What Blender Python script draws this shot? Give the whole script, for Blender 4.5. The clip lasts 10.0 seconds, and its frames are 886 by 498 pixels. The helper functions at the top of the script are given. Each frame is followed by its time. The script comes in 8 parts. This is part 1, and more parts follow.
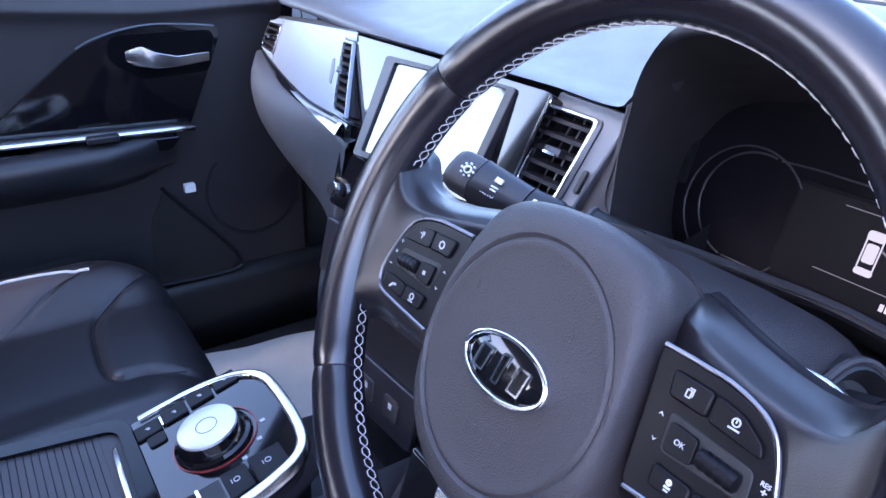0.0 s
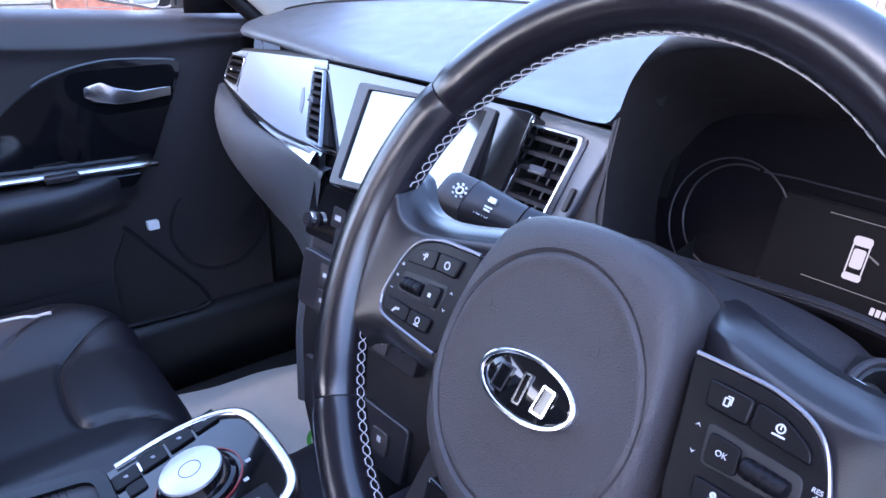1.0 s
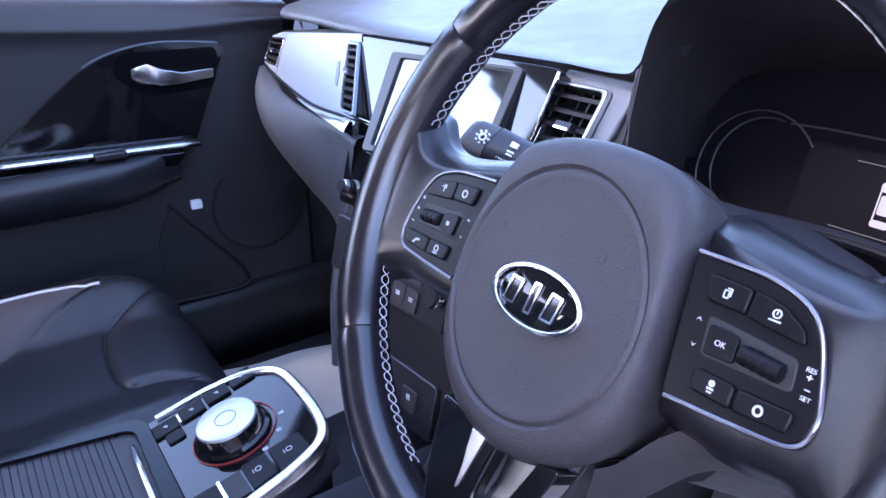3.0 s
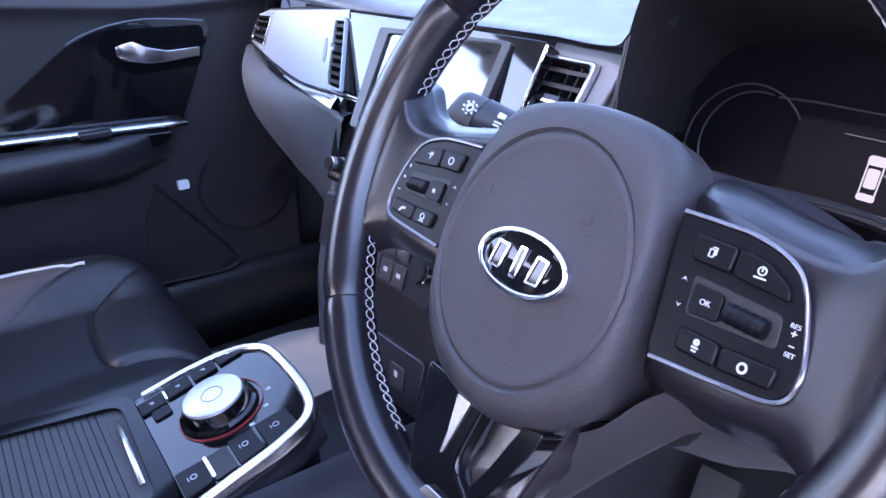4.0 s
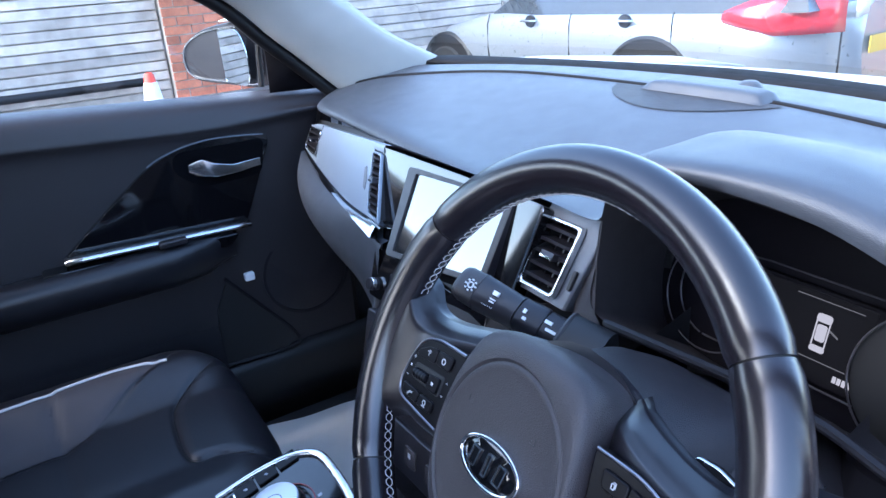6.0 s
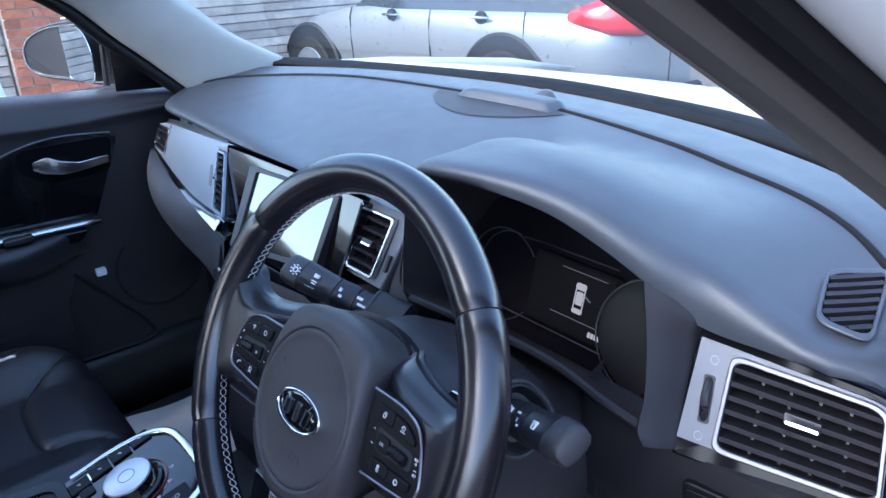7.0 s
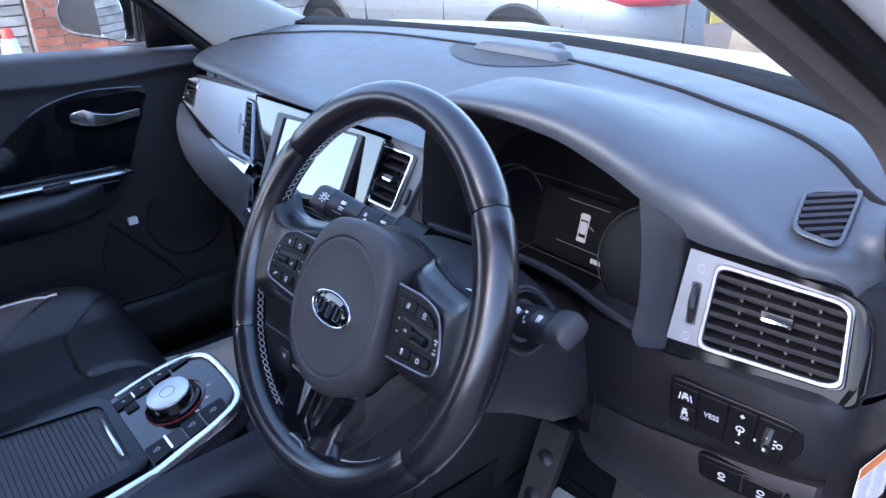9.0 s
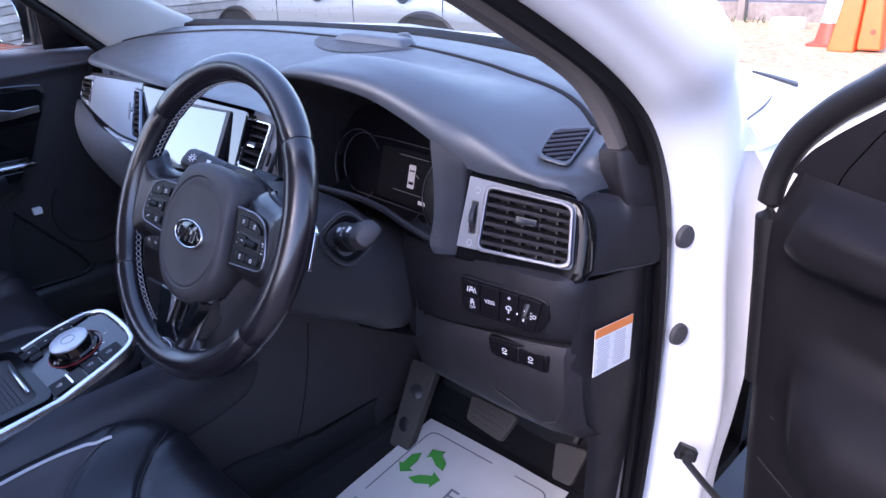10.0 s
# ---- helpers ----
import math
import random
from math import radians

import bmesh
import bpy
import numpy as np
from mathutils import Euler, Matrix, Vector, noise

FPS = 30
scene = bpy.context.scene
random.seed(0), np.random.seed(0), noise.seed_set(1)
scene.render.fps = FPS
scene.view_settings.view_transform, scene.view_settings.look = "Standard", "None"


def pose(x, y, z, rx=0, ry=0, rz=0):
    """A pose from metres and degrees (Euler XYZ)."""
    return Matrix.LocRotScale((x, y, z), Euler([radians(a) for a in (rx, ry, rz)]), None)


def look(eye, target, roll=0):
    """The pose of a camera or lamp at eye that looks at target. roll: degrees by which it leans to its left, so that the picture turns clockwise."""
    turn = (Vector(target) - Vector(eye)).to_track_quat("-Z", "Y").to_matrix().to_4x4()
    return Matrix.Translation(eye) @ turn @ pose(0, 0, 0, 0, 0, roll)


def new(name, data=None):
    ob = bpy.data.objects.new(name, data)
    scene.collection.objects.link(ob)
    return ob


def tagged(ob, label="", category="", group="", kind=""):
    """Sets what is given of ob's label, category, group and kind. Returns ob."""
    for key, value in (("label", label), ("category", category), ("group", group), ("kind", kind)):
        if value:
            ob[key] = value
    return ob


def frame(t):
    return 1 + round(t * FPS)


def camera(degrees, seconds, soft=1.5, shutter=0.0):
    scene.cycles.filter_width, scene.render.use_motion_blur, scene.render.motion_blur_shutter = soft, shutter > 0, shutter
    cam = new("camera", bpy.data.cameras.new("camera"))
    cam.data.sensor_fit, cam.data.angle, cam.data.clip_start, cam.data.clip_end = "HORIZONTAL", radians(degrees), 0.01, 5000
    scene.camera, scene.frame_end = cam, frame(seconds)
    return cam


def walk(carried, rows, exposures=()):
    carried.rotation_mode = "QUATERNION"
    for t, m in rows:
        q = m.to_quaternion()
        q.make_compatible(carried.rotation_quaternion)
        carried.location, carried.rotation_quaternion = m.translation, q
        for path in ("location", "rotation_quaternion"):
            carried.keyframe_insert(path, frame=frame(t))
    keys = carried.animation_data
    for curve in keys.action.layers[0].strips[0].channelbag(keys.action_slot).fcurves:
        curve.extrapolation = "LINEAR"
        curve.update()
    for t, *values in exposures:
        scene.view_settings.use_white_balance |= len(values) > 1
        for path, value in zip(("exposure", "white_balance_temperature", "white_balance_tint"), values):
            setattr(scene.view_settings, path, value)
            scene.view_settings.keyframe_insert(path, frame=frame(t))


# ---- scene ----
cam = camera(62.9, 10.0)
PATH = [
    (0, (0.603, -0.191, 1.176), (-0.887, 0.814, 0.298), 1.1),
    (0.5, (0.585, -0.208, 1.161), (-0.883, 0.879, 0.345), 0.9),
    (1, (0.582, -0.209, 1.167), (-0.868, 0.91, 0.365), 0.2),
    (1.5, (0.588, -0.2, 1.145), (-0.874, 0.892, 0.326), -0.4),
    (2, (0.604, -0.196, 1.154), (-0.871, 0.88, 0.337), -1.1),
    (2.5, (0.614, -0.219, 1.134), (-0.904, 0.814, 0.341), -1.1),
    (2.7, (0.614, -0.215, 1.134), (-0.912, 0.81, 0.346), -1.0),
    (3.8, (0.616, -0.219, 1.123), (-0.879, 0.824, 0.3), -0.8),
    (4, (0.617, -0.215, 1.121), (-0.878, 0.827, 0.295), -0.6),
    (4.5, (0.623, -0.206, 1.12), (-0.866, 0.835, 0.283), -0.8),
    (5, (0.637, -0.202, 1.172), (-0.869, 0.81, 0.332), -2.6),
    (5.2, (0.648, -0.193, 1.179), (-0.904, 0.781, 0.38), -3.2),
    (6.3, (0.74, -0.206, 1.305), (-0.872, 0.691, 0.534), -4.9),
    (6.5, (0.781, -0.211, 1.311), (-0.766, 0.762, 0.499), -4.2),
    (7, (0.82, -0.216, 1.318), (-0.581, 0.956, 0.504), -2.1),
    (7.5, (0.829, -0.164, 1.311), (-0.534, 0.984, 0.404), -1.9),
    (8, (0.855, -0.102, 1.298), (-0.548, 1.031, 0.432), -2.3),
    (8.5, (0.863, -0.136, 1.286), (-0.627, 0.849, 0.387), -3.9),
    (9, (0.884, -0.277, 1.299), (-0.519, 0.851, 0.429), -2.1),
    (9.5, (0.969, -0.334, 1.304), (-0.245, 1.022, 0.473), 0.8),
    (10, (1.123, -0.33, 1.294), (-0.167, 0.94, 0.444), -2.4),
]
walk(cam, [(t, look(eye, target, roll)) for t, eye, target, roll in PATH], [(0, 3.75, 6070, 26), (1.5, 3.76, 6060, 25), (2.5, 3.79, 6130, 28), (4.5, 3.81, 6210, 31), (5.0, 3.73, 6090, 26), (6.5, 3.0, 5920, 12), (7.5, 2.80, 5900, 17), (8, 2.84, 6020, 22), (8.5, 2.80, 5940, 19), (9.0, 3.0, 6020, 18), (9.5, 2.97, 6040, 24), (10, 2.76, 6080, 30)])

# ------------------------------------------------------------------ light
world = bpy.data.worlds.new("sky_world")
scene.world = world
world.use_nodes = True
wn = world.node_tree.nodes
wl = world.node_tree.links
sky = wn.new("ShaderNodeTexSky")
sky.sky_type = "NISHITA"
sky.sun_disc = False
sky.sun_elevation = radians(38)
sky.sun_rotation = radians(187)
sky.air_density, sky.dust_density, sky.ozone_density = 1.0, 1.5, 1.5
wn["Background"].inputs["Strength"].default_value = 0.15
wl.new(sky.outputs["Color"], wn["Background"].inputs["Color"])
sun_data = bpy.data.lights.new("sun", "SUN")
sun_data.energy, sun_data.angle, sun_data.color = 0.8, radians(30), (1.0, 0.95, 0.90)
sun = new("sun", sun_data)
sun.matrix_world = look((0, 0, 0), (0.12 * 0.79, 0.993 * 0.79, -0.616))


# ------------------------------------------------------------------ materials
def material(name, color, rough=0.5, metal=0.0, var=0.15, var_scale=30.0, bump=0.0, bump_scale=600.0,
             kind="noise", coat=0.0, spec=0.5, rough_var=0.1, tint=None, each=0.0):
    m = bpy.data.materials.new(name)
    m.use_nodes = True
    n, k = m.node_tree.nodes, m.node_tree.links
    b = n["Principled BSDF"]
    b.inputs["Metallic"].default_value = metal
    b.inputs["Specular IOR Level"].default_value = spec
    b.inputs["Coat Weight"].default_value = coat
    b.inputs["Coat Roughness"].default_value = 0.05
    co = n.new("ShaderNodeTexCoord")
    big = n.new("ShaderNodeTexNoise")
    big.inputs["Scale"].default_value, big.inputs["Detail"].default_value = var_scale * 0.2, 3
    small = n.new("ShaderNodeTexNoise")
    small.inputs["Scale"].default_value, small.inputs["Detail"].default_value = var_scale, 6
    for t in (big, small):
        k.new(co.outputs["Object"], t.inputs["Vector"])
    add = n.new("ShaderNodeMath")
    add.operation = "ADD"
    k.new(big.outputs["Fac"], add.inputs[0])
    k.new(small.outputs["Fac"], add.inputs[1])
    ramp = n.new("ShaderNodeMapRange")
    ramp.inputs["From Min"].default_value, ramp.inputs["From Max"].default_value = 0.6, 1.4
    k.new(add.outputs[0], ramp.inputs["Value"])
    mix = n.new("ShaderNodeMix")
    mix.data_type = "RGBA"
    lo = tint or tuple(c * (1 - var) for c in color)
    mix.inputs["A"].default_value = (*lo, 1)
    mix.inputs["B"].default_value = (*[min(1, c * (1 + var)) for c in color], 1)
    k.new(ramp.outputs["Result"], mix.inputs["Factor"])
    colour = mix.outputs["Result"]
    if each:
        info, hue, val = n.new("ShaderNodeObjectInfo"), n.new("ShaderNodeHueSaturation"), n.new("ShaderNodeMapRange")
        val.inputs["To Min"].default_value, val.inputs["To Max"].default_value = 1 - each, 1 + each
        k.new(info.outputs["Random"], val.inputs["Value"])
        k.new(val.outputs["Result"], hue.inputs["Value"])
        k.new(colour, hue.inputs["Color"])
        colour = hue.outputs["Color"]
    k.new(colour, b.inputs["Base Color"])
    rr = n.new("ShaderNodeMapRange")
    rr.inputs["From Min"].default_value, rr.inputs["From Max"].default_value = 0.3, 0.7
    rr.inputs["To Min"].default_value, rr.inputs["To Max"].default_value = rough * (1 - rough_var), min(1, rough * (1 + rough_var))
    k.new(small.outputs["Fac"], rr.inputs["Value"])
    k.new(rr.outputs["Result"], b.inputs["Roughness"])
    if bump:
        if kind == "grain":
            tex = n.new("ShaderNodeTexVoronoi")
            tex.feature = "DISTANCE_TO_EDGE"
            tex.inputs["Scale"].default_value = bump_scale
            out = tex.outputs["Distance"]
        else:
            tex = n.new("ShaderNodeTexNoise")
            tex.inputs["Scale"].default_value, tex.inputs["Detail"].default_value = bump_scale, 4
            out = tex.outputs["Fac"]
        k.new(co.outputs["Object"], tex.inputs["Vector"])
        bp = n.new("ShaderNodeBump")
        bp.inputs["Strength"].default_value = bump
        bp.inputs["Distance"].default_value = 0.001
        k.new(out, bp.inputs["Height"])
        k.new(bp.outputs["Normal"], b.inputs["Normal"])
    return m


def glass_material(name, tint, gloss=0.08, rough=0.0):
    """Clear pane: mostly see-through, with a mirror share that grows at grazing angles."""
    m = bpy.data.materials.new(name)
    m.use_nodes = True
    n, k = m.node_tree.nodes, m.node_tree.links
    n.remove(n["Principled BSDF"])
    tr = n.new("ShaderNodeBsdfTransparent")
    tr.inputs["Color"].default_value = (*tint, 1)
    gl = n.new("ShaderNodeBsdfGlossy")
    gl.inputs["Roughness"].default_value = rough
    fr = n.new("ShaderNodeLayerWeight")
    fr.inputs["Blend"].default_value = 0.5
    pw = n.new("ShaderNodeMath")
    pw.operation = "POWER"
    pw.inputs[1].default_value = 4.0
    k.new(fr.outputs["Facing"], pw.inputs[0])
    sh = n.new("ShaderNodeMapRange")
    sh.inputs["To Min"].default_value, sh.inputs["To Max"].default_value = gloss, 0.8
    k.new(pw.outputs[0], sh.inputs["Value"])
    mx = n.new("ShaderNodeMixShader")
    k.new(sh.outputs["Result"], mx.inputs["Fac"])
    k.new(tr.outputs[0], mx.inputs[1])
    k.new(gl.outputs[0], mx.inputs[2])
    k.new(mx.outputs[0], n["Material Output"].inputs["Surface"])
    return m


def glow_material(name, color, strength):
    m = bpy.data.materials.new(name)
    m.use_nodes = True
    b = m.node_tree.nodes["Principled BSDF"]
    b.inputs["Base Color"].default_value = (0.004, 0.004, 0.005, 1)
    b.inputs["Specular IOR Level"].default_value = 0.06
    b.inputs["Emission Color"].default_value = (*color, 1)
    b.inputs["Emission Strength"].default_value = strength
    return m


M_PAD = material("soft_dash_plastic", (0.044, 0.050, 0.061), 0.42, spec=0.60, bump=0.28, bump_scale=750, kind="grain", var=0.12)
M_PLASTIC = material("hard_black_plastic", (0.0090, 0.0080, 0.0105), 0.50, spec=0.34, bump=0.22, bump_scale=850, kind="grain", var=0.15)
M_SMOOTH = material("smooth_black_plastic", (0.0145, 0.013, 0.0165), 0.40, bump=0.03, bump_scale=900, var=0.15)
M_GREY = material("charcoal_plastic", (0.034, 0.0285, 0.0305), 0.50, bump=0.40, bump_scale=650, kind="grain", var=0.12)
M_KNEE = material("knee_panel_plastic", (0.0160, 0.0140, 0.0170), 0.52, spec=0.4, bump=0.4, bump_scale=800, kind="grain", var=0.12)
M_COL = material("column_plastic", (0.021, 0.0185, 0.0215), 0.50, bump=0.4, bump_scale=750, kind="grain", var=0.12)
M_VENTF = material("satin_vent_frame", (0.24, 0.24, 0.27), 0.36, metal=1.0, var=0.05)
M_DARK = material("deep_black_plastic", (0.010, 0.010, 0.011), 0.5, var=0.2)
M_GLOSS = material("piano_black", (0.004, 0.004, 0.005), 0.06, coat=0.25, var=0.1, rough_var=0.3, spec=0.4)
M_BEZEL = material("mirror_black_bezel", (0.004, 0.004, 0.005), 0.05, coat=0.7, var=0.1, rough_var=0.3, spec=0.5)
M_SILVER = material("satin_silver_trim", (0.27, 0.315, 0.37), 0.40, metal=0.45, var=0.05, bump=0.02, bump_scale=1200)
M_GLOSSV = material("glossy_vent_black", (0.004, 0.004, 0.005), 0.07, var=0.1, spec=0.18)
M_GLOSSD = material("dull_gloss_black", (0.004, 0.004, 0.005), 0.10, var=0.1, spec=0.035)
M_EDGE = material("bright_satin_edging", (0.82, 0.83, 0.85), 0.24, metal=1.0, var=0.03)
M_SILVERD = material("satin_grey_plate", (0.15, 0.16, 0.18), 0.5, metal=0.55, var=0.05, bump=0.02, bump_scale=1200)
M_POD = material("switch_black", (0.0055, 0.005, 0.0065), 0.34, var=0.15, spec=0.15)
M_CHROME = material("satin_chrome", (0.62, 0.63, 0.65), 0.22, metal=1.0, var=0.04)
M_BRIGHT = material("bright_chrome", (0.85, 0.86, 0.88), 0.06, metal=1.0, var=0.03)
M_LEATHER = material("black_wheel_leather", (0.0085, 0.0068, 0.0095), 0.23, spec=0.75, bump=0.05, bump_scale=1300, kind="grain", var=0.10, var_scale=20, rough_var=0.05)
M_SEAT = material("black_seat_leather", (0.011, 0.011, 0.014), 0.36, bump=0.12, bump_scale=650, kind="grain", var=0.12, var_scale=12, rough_var=0.07)
M_SEATIN = material("grey_seat_inlay", (0.036, 0.031, 0.034), 0.55, bump=0.2, bump_scale=700, kind="grain", var=0.15)
M_THREAD = material("pale_thread", (0.62, 0.58, 0.56), 0.7, var=0.15, var_scale=300)
M_PIPING = material("grey_piping", (0.50, 0.49, 0.50), 0.55, var=0.1)
M_RUBBER = material("black_rubber_seal", (0.0055, 0.005, 0.006), 0.48, spec=0.3, bump=0.06, bump_scale=400, var=0.25)
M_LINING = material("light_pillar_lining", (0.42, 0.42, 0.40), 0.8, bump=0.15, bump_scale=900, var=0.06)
# the pale lining again, darkened to brown-grey for the shaded driver's pillar
M_LINING_SHADE = material("shaded_pillar_lining", (0.11, 0.097, 0.094), 0.75, bump=0.12, bump_scale=900, var=0.08)
M_HEAD = material("headliner_cloth", (0.55, 0.54, 0.52), 0.9, bump=0.3, bump_scale=700, var=0.05)
M_WHITE = material("white_car_paint", (0.82, 0.82, 0.82), 0.40, coat=0.25, var=0.02, rough_var=0.2)
M_WHITEIN = material("white_jamb_paint", (0.76, 0.76, 0.77), 0.38, coat=0.3, var=0.05, var_scale=14)
M_PAPER = material("paper_mat", (0.66, 0.64, 0.60), 0.85, bump=0.5, bump_scale=25, var=0.06)
M_GREEN = material("green_print", (0.06, 0.34, 0.05), 0.8, var=0.1)
M_PRINT = material("grey_print", (0.20, 0.20, 0.21), 0.8, var=0.1)
M_CARPET = material("black_carpet", (0.016, 0.016, 0.018), 0.95, bump=0.9, bump_scale=500, var=0.3, var_scale=120)
M_PEDAL = material("worn_pedal_rubber", (0.040, 0.035, 0.031), 0.75, bump=0.3, bump_scale=200, var=0.35, var_scale=60)
M_ICON = material("white_marking", (0.78, 0.78, 0.78), 0.6, var=0.03)
M_ICONP = material("pod_marking", (0.50, 0.49, 0.50), 0.6, var=0.05)
M_ICOND = material("grey_marking", (0.42, 0.42, 0.44), 0.6, var=0.03)
M_MARKG = material("faint_marking", (0.26, 0.26, 0.28), 0.6, var=0.03)
M_RINGS = material("dull_grey_rim", (0.075, 0.07, 0.076), 0.45, metal=0.5, var=0.05)
M_ORANGE = material("orange_label", (0.80, 0.22, 0.04), 0.5, var=0.05)
M_LABEL = material("label_paper", (0.78, 0.77, 0.76), 0.45, var=0.03)
M_SCREEN = material("dark_screen_glass", (0.012, 0.013, 0.014), 0.07, coat=1.0, var=0.1, spec=1.0)
M_SCREEN.node_tree.nodes["Principled BSDF"].inputs["Coat IOR"].default_value = 1.75
M_TARMAC = material("grey_tarmac", (0.085, 0.085, 0.088), 0.9, bump=0.8, bump_scale=90, var=0.25, var_scale=20)
M_CLUSTER = material("cluster_panel", (0.008, 0.007, 0.009), 0.5, var=0.2, spec=0.06)
M_DISP = glow_material("dim_cluster_display", (0.30, 0.29, 0.34), 0.002)
M_DISPW = glow_material("white_cluster_symbol", (0.95, 0.92, 1.0), 0.065)
M_DISPG = glow_material("grey_cluster_line", (0.6, 0.6, 0.65), 0.028)
M_CAP = material("brushed_selector_cap", (0.66, 0.66, 0.68), 0.42, metal=0.85, var=0.05, bump=0.03, bump_scale=1500)
M_FRIT = material("dull_black_rubber", (0.006, 0.006, 0.007), 0.7, var=0.1, spec=0.2)
M_SHUT = material("ribbed_shutter", (0.035, 0.033, 0.037), 0.55, var=0.1)
M_RED = material("red_ring", (0.22, 0.02, 0.02), 0.35, var=0.05)
M_MIRROR = material("mirror_glass", (0.85, 0.87, 0.88), 0.01, metal=1.0, var=0.01)
M_GLASS = glass_material("clear_windscreen", (0.86, 0.93, 0.92))
M_PLUG = material("grey_plug", (0.035, 0.035, 0.038), 0.6, var=0.1)
M_STEEL = material("dull_steel", (0.45, 0.45, 0.45), 0.4, metal=0.9, var=0.2)
M_GREASE = material("greased_hinge", (0.55, 0.50, 0.42), 0.45, var=0.3, var_scale=90)
M_TUNNEL = material("charcoal_side_panel", (0.034, 0.029, 0.031), 0.58, bump=0.35, bump_scale=800, kind="grain", var=0.14)
# passenger door black, lightened to carry the veiling glare over it
M_DOORCARD = material("haze_lifted_door_card", (0.0170, 0.0150, 0.0180), 0.50, bump=0.25, bump_scale=850, kind="grain", var=0.15)
M_MESH = material("fine_speaker_mesh", (0.030, 0.031, 0.035), 0.55, bump=0.8, bump_scale=900, kind="grain", var=0.1)
M_SPOKE = material("satin_spoke_leather", (0.0105, 0.0088, 0.0112), 0.31, spec=0.62, bump=0.10, bump_scale=900, kind="grain", var=0.1, rough_var=0.06)
M_SILVERCAR = material("silver_car_paint", (0.40, 0.43, 0.46), 0.30, metal=0.6, coat=0.5, var=0.03)
M_CARGLASS = material("dark_car_glass", (0.03, 0.035, 0.04), 0.05, var=0.1, coat=0.5)
M_TYRE = material("tyre_rubber", (0.02, 0.02, 0.02), 0.8, var=0.3)
M_TAIL = material("red_tail_lens", (0.75, 0.02, 0.03), 0.12, coat=1.0, var=0.05)
M_AMBER = material("yellow_plate", (0.75, 0.50, 0.05), 0.4, var=0.05)
M_WOOD = material("weathered_fence_wood", (0.50, 0.43, 0.37), 0.85, bump=0.6, bump_scale=60, var=0.35, var_scale=9, tint=(0.26, 0.225, 0.20), each=0.28)
# fence wood darkened in its colour to offset the sun square on these panels
M_WOODF = material("panel_wood_darkened_for_sun", (0.19, 0.165, 0.145), 0.85, bump=0.6, bump_scale=60, var=0.35, var_scale=14, tint=(0.10, 0.085, 0.075))
# darker copy of the door plastic, with the open door's shade in its colour
M_DOORIN = material("shaded_black_door_panel", (0.0055, 0.005, 0.0065), 0.55, bump=0.2, bump_scale=800, kind="grain", var=0.15, spec=0.14)
M_BRICK = material("red_brick", (0.44, 0.15, 0.08), 0.85, bump=0.6, bump_scale=120, var=0.35, var_scale=40, tint=(0.27, 0.08, 0.045), each=0.25)
M_MORTAR = material("mortar", (0.42, 0.38, 0.33), 0.9, bump=0.5, bump_scale=150, var=0.15)
M_CONE = material("orange_cone_plastic", (0.85, 0.13, 0.03), 0.5, var=0.12, var_scale=12)
M_CONEW = material("white_cone_sleeve", (0.80, 0.80, 0.78), 0.5, var=0.08)
M_CONER = material("red_cone_plastic", (0.70, 0.06, 0.03), 0.5, var=0.12)
M_GRAVEL = material("yellow_gravel", (0.40, 0.29, 0.17), 0.95, bump=1.0, bump_scale=45, var=0.5, var_scale=55, tint=(0.16, 0.11, 0.065))
M_WEED = material("dark_weed", (0.06, 0.08, 0.04), 0.9, var=0.4)


# ------------------------------------------------------------------ building helpers
BASIS = {}


def thing(name, label, category, at=(0, 0, 0), group="", kind="", basis=None):
    ob = new(name)
    ob.empty_display_size = 0.05
    m = basis or Matrix.Translation(at)
    ob.matrix_basis = m
    BASIS[ob] = m
    return tagged(ob, label, category, group, kind)


def part(name, geo, mat, parent, label="", bevel=0.0, solid=0.0, smooth=True, angle=40, segs=2, local=False):
    """One mesh object under a thing or a part; geo is (verts, faces) in world metres."""
    verts, faces = geo
    base = BASIS.get(parent, Matrix.Identity(4)) if parent else Matrix.Identity(4)
    if parent and not local:
        inv = base.inverted()
        verts = [inv @ Vector(v) for v in verts]
    me = bpy.data.meshes.new(name)
    me.from_pydata([tuple(v) for v in verts], [], faces)
    bm = bmesh.new()
    bm.from_mesh(me)
    bmesh.ops.recalc_face_normals(bm, faces=bm.faces)
    bm.to_mesh(me)
    bm.free()
    me.materials.append(mat)
    ob = new(name, me)
    if parent:
        ob.parent = parent
        BASIS[ob] = base
    if solid:
        s = ob.modifiers.new("thickness", "SOLIDIFY")
        s.thickness, s.offset = solid, 0
    if bevel:
        b = ob.modifiers.new("bevel", "BEVEL")
        b.width, b.segments, b.limit_method, b.angle_limit = bevel, segs, "ANGLE", radians(35)
    if smooth:
        for p in me.polygons:
            p.use_smooth = True
        if not solid and not bevel:
            me.set_sharp_from_angle(angle=radians(angle))
        else:
            me.set_sharp_from_angle(angle=radians(75))
    if label:
        tagged(ob, label)
    return ob


def solo(name, geo, mat, label, category, kind="", group="", **kw):
    """A thing or piece of the setting that is one mesh."""
    return tagged(part(name, geo, mat, None, "", **kw), label, category, group, kind)


def join(*geos):
    verts, faces = [], []
    for v, f in geos:
        o = len(verts)
        verts += list(v)
        faces += [tuple(i + o for i in q) for q in f]
    return verts, faces


def frm(o, x, y):
    """Matrix with origin o, first axis x, second axis near y."""
    x = Vector(x).normalized()
    z = x.cross(Vector(y)).normalized()
    y = z.cross(x)
    m = Matrix((x, y, z)).transposed().to_4x4()
    m.translation = Vector(o)
    return m


